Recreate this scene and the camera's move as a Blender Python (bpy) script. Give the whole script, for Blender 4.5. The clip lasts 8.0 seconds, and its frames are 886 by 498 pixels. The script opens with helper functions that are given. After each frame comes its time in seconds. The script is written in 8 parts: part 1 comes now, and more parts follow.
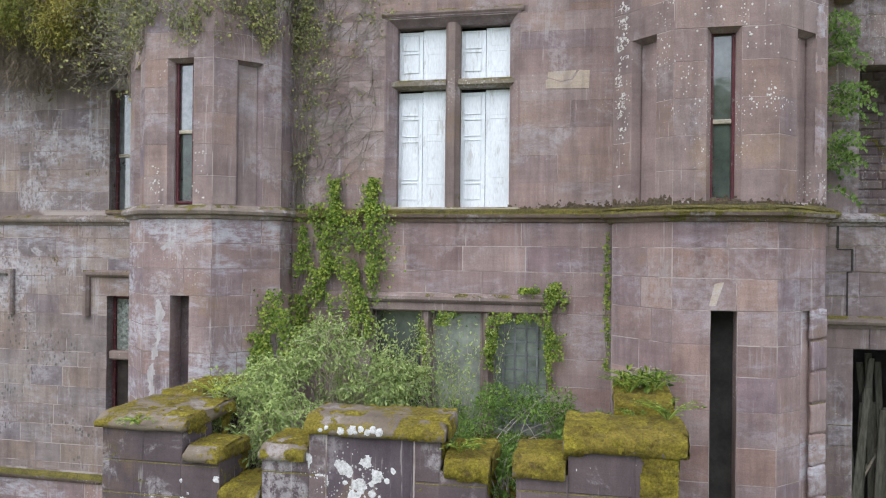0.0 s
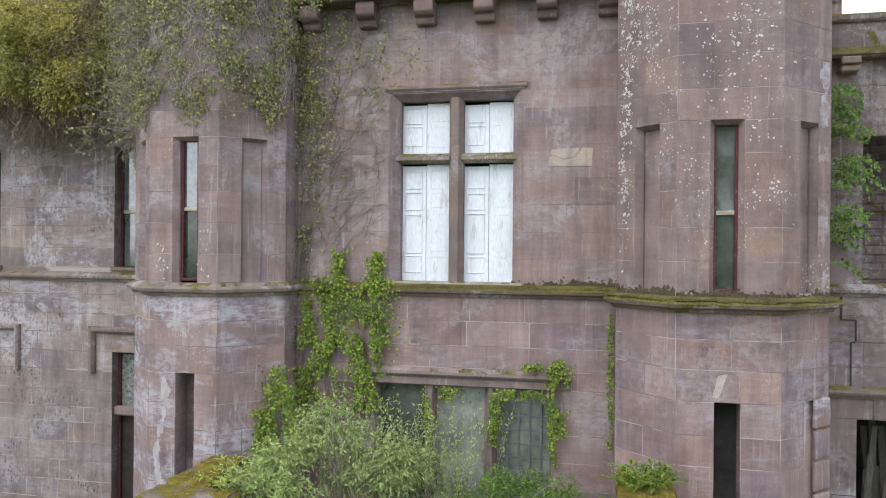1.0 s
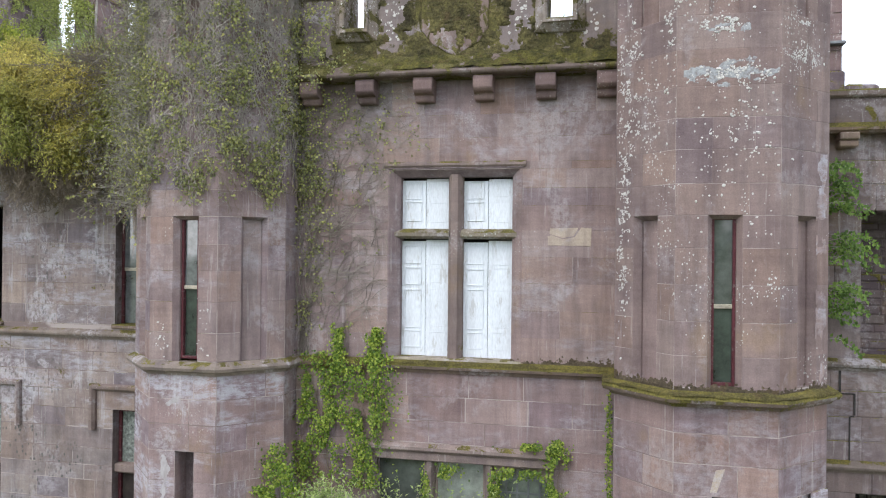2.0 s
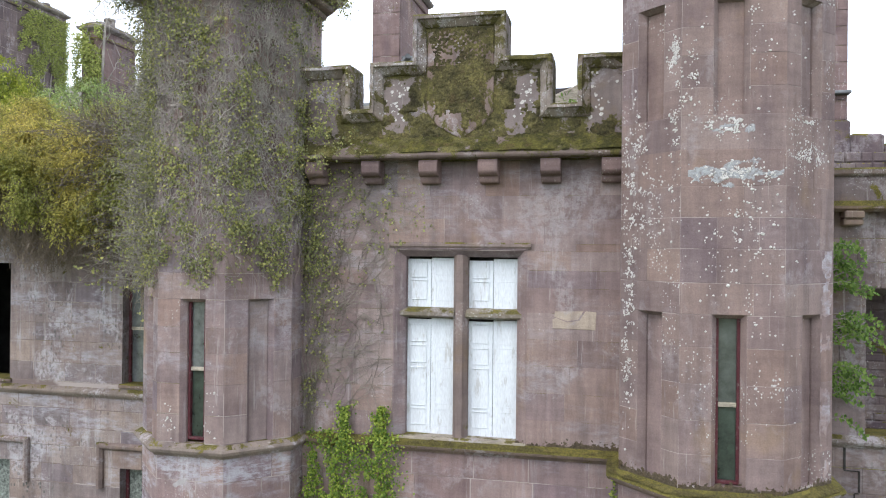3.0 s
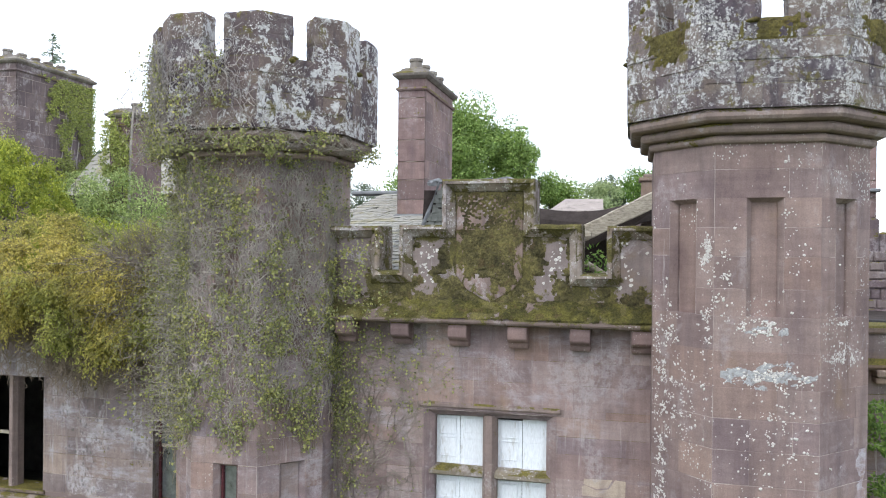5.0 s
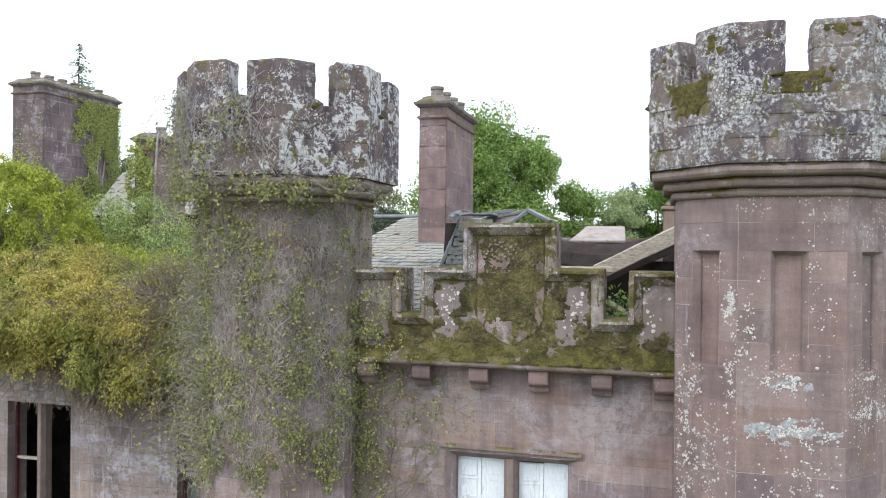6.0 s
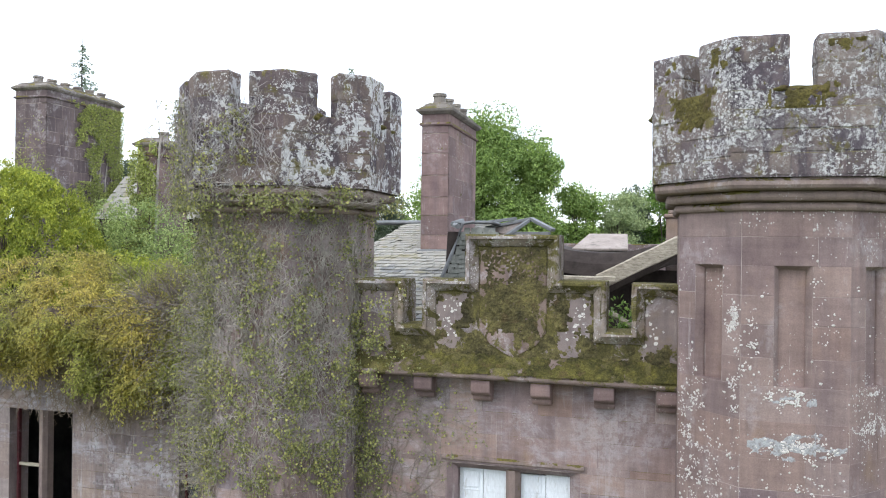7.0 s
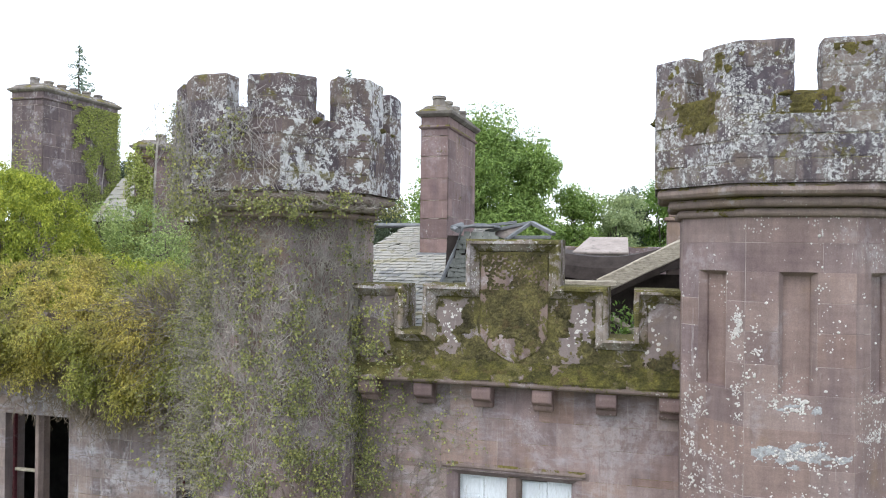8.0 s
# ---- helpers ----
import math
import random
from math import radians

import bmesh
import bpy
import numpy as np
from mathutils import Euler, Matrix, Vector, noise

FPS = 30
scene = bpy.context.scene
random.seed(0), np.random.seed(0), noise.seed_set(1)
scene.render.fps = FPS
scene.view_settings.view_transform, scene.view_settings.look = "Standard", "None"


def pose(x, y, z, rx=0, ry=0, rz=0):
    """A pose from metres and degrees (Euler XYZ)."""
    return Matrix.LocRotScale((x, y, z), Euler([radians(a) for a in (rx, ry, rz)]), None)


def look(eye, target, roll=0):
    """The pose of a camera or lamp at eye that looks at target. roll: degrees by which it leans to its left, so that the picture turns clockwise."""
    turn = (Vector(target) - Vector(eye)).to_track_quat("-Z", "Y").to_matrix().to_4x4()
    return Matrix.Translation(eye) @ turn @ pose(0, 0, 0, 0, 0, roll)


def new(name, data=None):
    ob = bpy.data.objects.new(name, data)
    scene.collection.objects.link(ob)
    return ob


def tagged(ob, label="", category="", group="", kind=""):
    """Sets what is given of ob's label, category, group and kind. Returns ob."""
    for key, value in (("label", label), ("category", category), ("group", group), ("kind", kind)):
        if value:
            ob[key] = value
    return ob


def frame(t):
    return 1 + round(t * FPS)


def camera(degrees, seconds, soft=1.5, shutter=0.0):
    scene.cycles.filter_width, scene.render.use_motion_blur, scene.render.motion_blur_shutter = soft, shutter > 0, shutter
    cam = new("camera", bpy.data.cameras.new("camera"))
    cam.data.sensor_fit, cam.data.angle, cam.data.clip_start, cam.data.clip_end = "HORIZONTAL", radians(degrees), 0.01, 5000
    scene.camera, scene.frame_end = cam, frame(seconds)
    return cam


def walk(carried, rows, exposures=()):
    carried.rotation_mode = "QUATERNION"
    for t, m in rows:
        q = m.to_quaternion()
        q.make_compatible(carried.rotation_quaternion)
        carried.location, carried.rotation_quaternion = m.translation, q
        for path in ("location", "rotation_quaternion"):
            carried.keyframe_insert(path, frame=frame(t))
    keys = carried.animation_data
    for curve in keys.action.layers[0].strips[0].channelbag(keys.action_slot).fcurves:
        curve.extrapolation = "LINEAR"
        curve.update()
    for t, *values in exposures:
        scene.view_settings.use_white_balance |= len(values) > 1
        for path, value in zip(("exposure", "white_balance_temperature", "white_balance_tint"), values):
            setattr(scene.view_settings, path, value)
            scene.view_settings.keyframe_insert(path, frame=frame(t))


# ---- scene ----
cam = camera(60.3, 8.0, soft=1.1)
PATH = [
    (0, (2.102, -10.3, 7.657), (1.686, -8.344, 7.657), 0.6),
    (0.5, (2.097, -10.315, 8.141), (1.676, -8.36, 8.144), 0.6),
    (1, (2.09, -10.338, 8.696), (1.666, -8.383, 8.695), 0.5),
    (1.5, (2.117, -10.334, 9.21), (1.689, -8.38, 9.21), 0.5),
    (1.7, (2.126, -10.341, 9.403), (1.699, -8.388, 9.41), 0.6),
    (2.8, (2.129, -10.418, 10.64), (1.69, -8.466, 10.643), 0.5),
    (3, (2.126, -10.42, 10.847), (1.684, -8.469, 10.853), 0.6),
    (3.5, (2.104, -10.449, 11.395), (1.658, -8.499, 11.399), 0.6),
    (4, (2.029, -10.47, 12.017), (1.574, -8.523, 12.022), 0.6),
    (4.5, (1.981, -10.482, 12.593), (1.515, -8.537, 12.595), 0.6),
    (5, (1.96, -10.515, 13.156), (1.473, -8.575, 13.154), 0.6),
    (5.2, (1.979, -10.524, 13.308), (1.478, -8.588, 13.31), 0.6),
    (6.5, (1.949, -10.539, 13.89), (1.401, -8.616, 13.886), 0.6),
    (7, (1.951, -10.512, 13.911), (1.405, -8.588, 13.909), 0.7),
    (7.5, (1.936, -10.469, 13.942), (1.39, -8.545, 13.94), 0.6),
    (8, (1.887, -10.427, 13.969), (1.347, -8.501, 13.969), 0.7),
]
walk(cam, [(t, look(eye, target, roll)) for t, eye, target, roll in PATH], [(0, 0.49), (1.5, 0.5), (3.5, 0.55), (8, 0.56)])

# ---- sky and sun: a bright overcast day ----
world = bpy.data.worlds.new("overcast_sky")
scene.world = world
world.use_nodes = True
wn, wl = world.node_tree.nodes, world.node_tree.links
wn.clear()
sky = wn.new("ShaderNodeTexSky")
sky.sky_type = "NISHITA"
sky.sun_disc = False
sky.sun_elevation, sky.sun_rotation = radians(52), radians(200)
bg_sky, bg_cloud = wn.new("ShaderNodeBackground"), wn.new("ShaderNodeBackground")
bg_sky.inputs["Strength"].default_value = 0.05
bg_cloud.inputs["Color"].default_value = (0.95, 1.0, 1.115, 1)
bg_cloud.inputs["Strength"].default_value = 1.15
both, wout = wn.new("ShaderNodeAddShader"), wn.new("ShaderNodeOutputWorld")
wl.new(sky.outputs[0], bg_sky.inputs["Color"])
wl.new(bg_sky.outputs[0], both.inputs[0])
wl.new(bg_cloud.outputs[0], both.inputs[1])
wl.new(both.outputs[0], wout.inputs["Surface"])
sun = new("sun", bpy.data.lights.new("sun", "SUN"))
sun.data.energy, sun.data.angle, sun.data.color = 0.9, radians(40), (1.0, 0.97, 0.93)
sun.matrix_world = look((-12, -28, 40), (0, 0, 8))
scene.view_settings.exposure = 0.44


# ---- materials ----
class Net:
    """A small writer of node materials."""

    def __init__(self, name):
        self.mat = bpy.data.materials.new(name)
        self.mat.use_nodes = True
        self.n, self.l = self.mat.node_tree.nodes, self.mat.node_tree.links
        self.bsdf = self.n["Principled BSDF"]
        self.geo = self.n.new("ShaderNodeNewGeometry")
        self.pos = self.geo.outputs["Position"]

    def put(self, sock, value):
        if isinstance(value, bpy.types.NodeSocket):
            self.l.new(value, sock)
        elif isinstance(value, (tuple, list)) and len(value) == 3 and sock.type == "RGBA":
            sock.default_value = (*value, 1)
        else:
            sock.default_value = value

    def math(self, op, a, b=0.0, c=0.0, clamp=False):
        k = self.n.new("ShaderNodeMath")
        k.operation, k.use_clamp = op, clamp
        for s, v in zip(k.inputs, (a, b, c)):
            self.put(s, v)
        return k.outputs[0]

    def scaled(self, x, y, z, source=None):
        k = self.n.new("ShaderNodeVectorMath")
        k.operation = "MULTIPLY"
        self.put(k.inputs[0], source or self.pos)
        k.inputs[1].default_value = (x, y, z)
        return k.outputs[0]

    def noise(self, scale, detail=3.0, rough=0.55, vec=None, warp=0.0):
        k = self.n.new("ShaderNodeTexNoise")
        self.put(k.inputs["Vector"], vec or self.pos)
        k.inputs["Scale"].default_value, k.inputs["Detail"].default_value = scale, detail
        k.inputs["Roughness"].default_value, k.inputs["Distortion"].default_value = rough, warp
        return k.outputs["Fac"]

    def cells(self, scale, vec=None, feature="F1"):
        k = self.n.new("ShaderNodeTexVoronoi")
        k.feature = feature
        self.put(k.inputs["Vector"], vec or self.pos)
        k.inputs["Scale"].default_value = scale
        return k.outputs["Distance"]

    def span(self, v, a, b, lo=0.0, hi=1.0):
        k = self.n.new("ShaderNodeMapRange")
        k.interpolation_type = "SMOOTHSTEP"
        self.put(k.inputs["Value"], v)
        for s, x in zip(("From Min", "From Max", "To Min", "To Max"), (a, b, lo, hi)):
            self.put(k.inputs[s], x)
        return k.outputs[0]

    def ramp(self, fac, stops, mode="LINEAR"):
        k = self.n.new("ShaderNodeValToRGB")
        k.color_ramp.interpolation = mode
        e = k.color_ramp.elements
        while len(e) < len(stops):
            e.new(0.5)
        for el, (p, c) in zip(e, stops):
            el.position, el.color = p, (*c, 1)
        self.put(k.inputs[0], fac)
        return k.outputs[0]

    def mix(self, fac, a, b, kind="MIX"):
        k = self.n.new("ShaderNodeMix")
        k.data_type, k.blend_type = "RGBA", kind
        self.put(k.inputs[0], fac)
        self.put(k.inputs[6], a)
        self.put(k.inputs[7], b)
        return k.outputs[2]

    def up(self):
        k = self.n.new("ShaderNodeSeparateXYZ")
        self.put(k.inputs[0], self.geo.outputs["Normal"])
        return k.outputs[2]

    def rnd(self):
        return self.n.new("ShaderNodeObjectInfo").outputs["Random"]

    def island(self):
        return self.geo.outputs["Random Per Island"]

    def done(self, color, rough=0.9, height=None, bump=0.3, dist=0.02, spec=0.25):
        self.put(self.bsdf.inputs["Base Color"], color)
        self.put(self.bsdf.inputs["Roughness"], rough)
        self.bsdf.inputs["Specular IOR Level"].default_value = spec
        if height is not None:
            k = self.n.new("ShaderNodeBump")
            k.inputs["Strength"].default_value, k.inputs["Distance"].default_value = bump, dist
            self.put(k.inputs["Height"], height)
            self.l.new(k.outputs[0], self.bsdf.inputs["Normal"])
        return self.mat


SAND = [(0.0, (0.205, 0.156, 0.145)), (0.14, (0.295, 0.224, 0.203)), (0.28, (0.222, 0.178, 0.188)), (0.42, (0.335, 0.25, 0.208)),
        (0.56, (0.246, 0.194, 0.187)), (0.7, (0.33, 0.267, 0.242)), (0.84, (0.285, 0.203, 0.168)), (1.0, (0.208, 0.167, 0.167))]
SAND = [(p, tuple(0.9 * v + 0.1 * k for v, k in zip(rgb, (0.265, 0.206, 0.19)))) for p, rgb in SAND]
GREY = [(0.0, (0.11, 0.088, 0.098)), (0.35, (0.16, 0.126, 0.128)), (0.7, (0.19, 0.16, 0.152)), (1.0, (0.13, 0.098, 0.105))]
MOSS = [(0.0, (0.045, 0.04, 0.018)), (0.5, (0.12, 0.105, 0.03)), (1.0, (0.24, 0.2, 0.05))]


def stone(name, tints, bleach=0.5, spots=0.4, moss=0.0, mossup=0.5, dark=0.4, moss_tint=MOSS, ochre=0.3, spread=0.0, bands=0.5, flecks=0.0, growth=None, wash=0.0):
    """Weathered sandstone: block tints, dark and pale stains, lichen spots, moss on what faces up."""
    g = Net(name)
    c = g.ramp(g.rnd(), tints)
    c = g.mix(0.8, c, g.ramp(g.noise(1.7, 6, 0.68), [(0.28, (0.62, 0.58, 0.62)), (0.5, (1.0, 0.98, 0.97)), (0.74, (1.36, 1.32, 1.28))]), "MULTIPLY")
    bed = g.noise(1.0, 3, 0.5, g.scaled(1.2, 1.2, 22))
    c = g.mix(bands * 0.5, c, g.ramp(bed, [(0.35, (0.82, 0.8, 0.8)), (0.65, (1.16, 1.15, 1.14))]), "MULTIPLY")
    streak = g.noise(1.0, 5, 0.65, g.scaled(3.4, 3.4, 0.4))
    c = g.mix(g.math("MULTIPLY", g.span(streak, 0.5, 0.7), dark), c, (0.115, 0.09, 0.096))
    c = g.mix(g.math("MULTIPLY", g.span(g.noise(0.9, 4, 0.6), 0.57, 0.68), ochre), c, (0.29, 0.195, 0.095))
    pale = g.math("MULTIPLY", g.span(g.noise(1.1, 6, 0.68, warp=0.6), 0.52, 0.62), g.span(g.noise(11, 6, 0.75), 0.4, 0.56))
    c = g.mix(g.math("MULTIPLY", pale, bleach), c, (0.44, 0.41, 0.42))
    if wash:
        k = g.math("MULTIPLY", g.span(g.noise(1.0, 5, 0.66, g.scaled(0.7, 0.7, 1.9)), 0.47, 0.62), g.span(g.noise(1.0, 6, 0.75, g.scaled(5, 5, 14)), 0.38, 0.6))
        c = g.mix(g.math("MULTIPLY", k, wash), c, (0.45, 0.44, 0.48))
        k = g.math("MULTIPLY", g.span(g.noise(1.0, 4, 0.7, g.scaled(9, 9, 0.7)), 0.55, 0.66), g.span(g.noise(0.8, 3), 0.45, 0.6))
        c = g.mix(g.math("MULTIPLY", k, wash * 0.7), c, (0.48, 0.47, 0.49))
    c = g.mix(0.5, c, g.ramp(g.noise(70, 3, 0.7), [(0.3, (0.72, 0.72, 0.72)), (0.7, (1.24, 1.24, 1.24))]), "MULTIPLY")
    run = g.noise(1.0, 6, 0.7, g.scaled(6.5, 6.5, 0.55))
    c = g.mix(0.5, c, g.ramp(run, [(0.34, (0.74, 0.71, 0.72)), (0.5, (1.0, 1.0, 1.0)), (0.66, (1.24, 1.22, 1.22))]), "MULTIPLY")
    thin = g.math("MULTIPLY", g.span(g.noise(1.0, 4, 0.7, g.scaled(17, 17, 0.9)), 0.6, 0.66), g.span(g.noise(1.2, 3, 0.6), 0.47, 0.58))
    c = g.mix(g.math("MULTIPLY", thin, 0.4), c, (0.46, 0.42, 0.4))
    area = g.span(g.noise(0.85, 4, 0.6), 0.44 - spread, 0.68 - spread)
    for scale, reach in ((13, 0.18), (24, 0.31), (40, 0.36)):
        k = g.n.new("ShaderNodeTexVoronoi")
        g.put(k.inputs["Vector"], g.scaled(1, 1, 0.8))
        k.inputs["Scale"].default_value = scale
        tone = g.n.new("ShaderNodeSeparateColor")
        g.put(tone.inputs[0], k.outputs["Color"])
        r = g.math("MULTIPLY", g.span(g.math("ADD", tone.outputs[0], area), 1.15, 1.9), reach)
        edge = g.math("MULTIPLY_ADD", g.noise(60, 2), 0.12, g.math("SUBTRACT", k.outputs["Distance"], r))
        c = g.mix(g.math("MULTIPLY", g.span(edge, 0.06, 0.03), spots), c, g.ramp(tone.outputs[1], [(0.0, (0.42, 0.42, 0.39)), (1.0, (0.66, 0.65, 0.62))]))
    if flecks:
        k = g.math("ADD", g.cells(13, g.scaled(1, 1, 0.6)), g.math("MULTIPLY", g.noise(30, 3), 0.2))
        k = g.math("MULTIPLY", g.span(k, 0.42, 0.3), g.span(g.noise(1.1, 3), 0.46, 0.6))
        c = g.mix(g.math("MULTIPLY", k, flecks), c, (0.1, 0.1, 0.095))
    h = g.math("MULTIPLY_ADD", g.noise(22, 5, 0.7), 0.6, g.math("MULTIPLY", g.noise(120, 2, 0.6), 0.25))
    if moss or mossup:
        m = g.math("ADD", g.noise(2.4, 8, 0.74, warp=0.5), g.math("MULTIPLY", g.span(g.up(), 0.15, 0.8), mossup))
        if growth:
            m = g.math("ADD", m, growth(g))
        grown = g.span(m, 0.62 - moss, 0.67 - moss)
        tuft = g.math("MULTIPLY_ADD", g.noise(45, 4, 0.75), 0.6, g.math("MULTIPLY", g.noise(4, 5, 0.7), 0.5))
        c = g.mix(grown, c, g.ramp(tuft, [(0.36 + 0.34 * p, t) for p, t in moss_tint]))
        h = g.math("MULTIPLY_ADD", g.math("MULTIPLY", grown, g.noise(60, 4, 0.7)), 1.8, h)
    return g.done(c, 0.92, h, 0.55, 0.02)


def plain(name, color, rough=0.6, spread=0.25, scale=6.0, metal=0.0, bump=0.15, streaks=(1, 1, 1), wear=None, worn=0.0):
    """A material with two scales of variation round one colour, and worn spots."""
    g = Net(name)
    lo, hi = tuple(v * (1 - spread) for v in color), tuple(min(1, v * (1 + spread)) for v in color)
    c = g.ramp(g.noise(scale, 5, 0.6, g.scaled(*streaks)), [(0.3, lo), (0.7, hi)])
    c = g.mix(0.6, c, g.ramp(g.noise(scale * 9, 3, 0.6, g.scaled(*streaks)), [(0.3, (0.82, 0.82, 0.82)), (0.7, (1.12, 1.12, 1.12))]), "MULTIPLY")
    if wear:
        c = g.mix(g.math("MULTIPLY", g.span(g.noise(scale * 1.7, 6, 0.7, g.scaled(*streaks)), 0.56, 0.64), worn), c, wear)
    g.bsdf.inputs["Metallic"].default_value = metal
    return g.done(c, rough, g.noise(scale * 5, 4, 0.6, g.scaled(*streaks)), bump, 0.01)


def leaf_mat(name, stops, glow=0.35, rough=0.55, patch=None):
    """Leaves: a tint for each leaf, broad patches of greener and yellower growth, and light through them."""
    g = Net(name)
    c = g.ramp(g.island(), stops)
    if patch:
        c = g.mix(1.0, c, g.ramp(g.noise(0.55, 3, 0.5), list(patch)), "MULTIPLY")
    c = g.mix(0.55, c, g.ramp(g.noise(0.9, 3, 0.6), [(0.3, (0.62, 0.66, 0.62)), (0.7, (1.3, 1.25, 1.1))]), "MULTIPLY")
    g.done(c, rough, None, spec=0.3)
    t = g.n.new("ShaderNodeBsdfTranslucent")
    g.l.new(c, t.inputs["Color"])
    m = g.n.new("ShaderNodeMixShader")
    m.inputs[0].default_value = glow
    g.l.new(g.bsdf.outputs[0], m.inputs[1])
    g.l.new(t.outputs[0], m.inputs[2])
    g.l.new(m.outputs[0], g.n["Material Output"].inputs["Surface"])
    return g.mat


def glass_mat(name, tint, rough=0.08, alpha=0.5, ior=1.5):
    """Old window glass: dusty, part clear and part mirror-like."""
    g = Net(name)
    g.done(g.ramp(g.noise(3, 5, 0.7), [(0.32, tuple(v * 0.35 for v in tint)), (0.5, tuple(v * 0.8 for v in tint)), (0.7, tuple(v * 1.25 for v in tint))]), rough, g.noise(5, 2), 0.06, 0.02, spec=0.5)
    g.bsdf.inputs["Alpha"].default_value = alpha
    g.bsdf.inputs["IOR"].default_value = ior
    return g.mat


def lichen_stone(name, tints, side=0.0):
    """Old battlement stone: dark purple-grey blocks, black runs, crisp white crusts and round spots of lichen, brown moss."""
    g = Net(name)
    c = g.ramp(g.rnd(), tints)
    c = g.mix(0.8, c, g.ramp(g.noise(2.6, 6, 0.7), [(0.3, (0.6, 0.57, 0.62)), (0.5, (1.0, 0.98, 0.96)), (0.72, (1.5, 1.45, 1.38))]), "MULTIPLY")
    c = g.mix(g.math("MULTIPLY", g.span(g.noise(1.0, 5, 0.65, g.scaled(3.2, 3.2, 0.7)), 0.52, 0.64), 0.75), c, (0.052, 0.043, 0.055))
    c = g.mix(g.math("MULTIPLY", g.span(g.noise(1.3, 4, 0.6, g.scaled(1, 1, 2.0)), 0.54, 0.64), 0.5), c, (0.19, 0.15, 0.115))
    c = g.mix(0.8, c, g.ramp(g.noise(55, 4, 0.7), [(0.3, (0.66, 0.66, 0.66)), (0.7, (1.3, 1.3, 1.3))]), "MULTIPLY")
    grey = g.math("MULTIPLY", g.span(g.noise(2.1, 5, 0.62, warp=0.5), 0.46, 0.6), g.span(g.noise(17, 9, 0.82, warp=0.4), 0.48, 0.52))
    c = g.mix(g.math("MULTIPLY", grey, 0.2 if side else 0.5), c, g.ramp(g.noise(24, 4), [(0.35, (0.23, 0.225, 0.215)), (0.65, (0.4, 0.395, 0.38))]))
    white = g.math("MULTIPLY", g.span(g.noise(4.2, 6, 0.7, warp=0.7), 0.475 + 0.4 * side, 0.54 + 0.4 * side), g.span(g.noise(19, 9, 0.82, warp=0.3), 0.5, 0.52))
    c = g.mix(g.math("MULTIPLY", white, 0.9), c, g.ramp(g.noise(33, 3), [(0.35, (0.4, 0.4, 0.4)), (0.65, (0.68, 0.68, 0.67))]))
    area = g.span(g.noise(1.5, 4, 0.6), 0.4, 0.62)
    if side:
        # thick crusts on the weather side, thin ones where ivy has covered the stone
        k = g.n.new("ShaderNodeSeparateXYZ")
        g.put(k.inputs[0], g.geo.outputs["Normal"])
        weather = g.math("MULTIPLY_ADD", k.outputs[0], side, g.noise(0.9, 3, 0.6))
        broad = g.span(g.math("MULTIPLY_ADD", g.span(weather, 0.48, 0.68), 0.168, g.noise(7, 7, 0.68, warp=0.6)), 0.64, 0.665)
        c = g.mix(g.math("MULTIPLY", broad, 0.85), c, g.ramp(g.noise(28, 4), [(0.35, (0.44, 0.44, 0.44)), (0.65, (0.7, 0.7, 0.69))]))
    for scale, reach in ((11, 0.26), (19, 0.36), (33, 0.42), (52, 0.42)):
        k = g.n.new("ShaderNodeTexVoronoi")
        g.put(k.inputs["Vector"], g.pos)
        k.inputs["Scale"].default_value = scale
        tone = g.n.new("ShaderNodeSeparateColor")
        g.put(tone.inputs[0], k.outputs["Color"])
        r = g.math("MULTIPLY", g.span(g.math("ADD", tone.outputs[0], area), 1.15, 1.9), reach)
        edge = g.math("MULTIPLY_ADD", g.noise(45, 3), 0.2, g.math("SUBTRACT", k.outputs["Distance"], r))
        c = g.mix(g.math("MULTIPLY", g.span(edge, 0.075, 0.045), 0.9), c, g.ramp(tone.outputs[1], [(0.0, (0.42, 0.42, 0.4)), (1.0, (0.7, 0.69, 0.67))]))
    grown = g.span(g.math("MULTIPLY_ADD", g.span(g.up(), 0.2, 0.8), 0.2, g.noise(2.9, 8, 0.74, warp=0.4)), 0.575, 0.625)
    tuft = g.math("MULTIPLY_ADD", g.noise(45, 4, 0.75), 0.6, g.math("MULTIPLY", g.noise(4, 5, 0.7), 0.5))
    c = g.mix(g.math("MULTIPLY", grown, 0.9), c, g.ramp(tuft, [(0.36, (0.055, 0.047, 0.022)), (0.53, (0.115, 0.1, 0.035)), (0.7, (0.2, 0.17, 0.06))]))
    h = g.math("MULTIPLY_ADD", g.noise(22, 5, 0.7), 0.6, g.math("MULTIPLY_ADD", white, 0.35, g.math("MULTIPLY", g.noise(120, 2, 0.6), 0.25)))
    return g.done(c, 0.93, h, 0.7, 0.02)


M_WALL = stone("sandstone_wall", [(p, (r * 0.94, g * 0.932, b * 0.965)) for p, (r, g, b) in SAND], bleach=0.4, spots=0.4, moss=-0.08, mossup=0.3, dark=0.4, ochre=0.45, wash=0.32)
M_LOW = stone("sandstone_lower_wall", [(p, (r * 0.93, g * 0.88, b * 0.915)) for p, (r, g, b) in SAND], bleach=0.3, spots=0.2, moss=-0.08, mossup=0.2, dark=0.45, wash=0.3)
M_LOWPALE = stone("limewashed_lower_wall", [(p, (r * 0.97, g * 0.94, b * 0.99)) for p, (r, g, b) in SAND], bleach=0.6, spots=0.3, moss=-0.08, mossup=0.2, dark=0.45, wash=0.8)
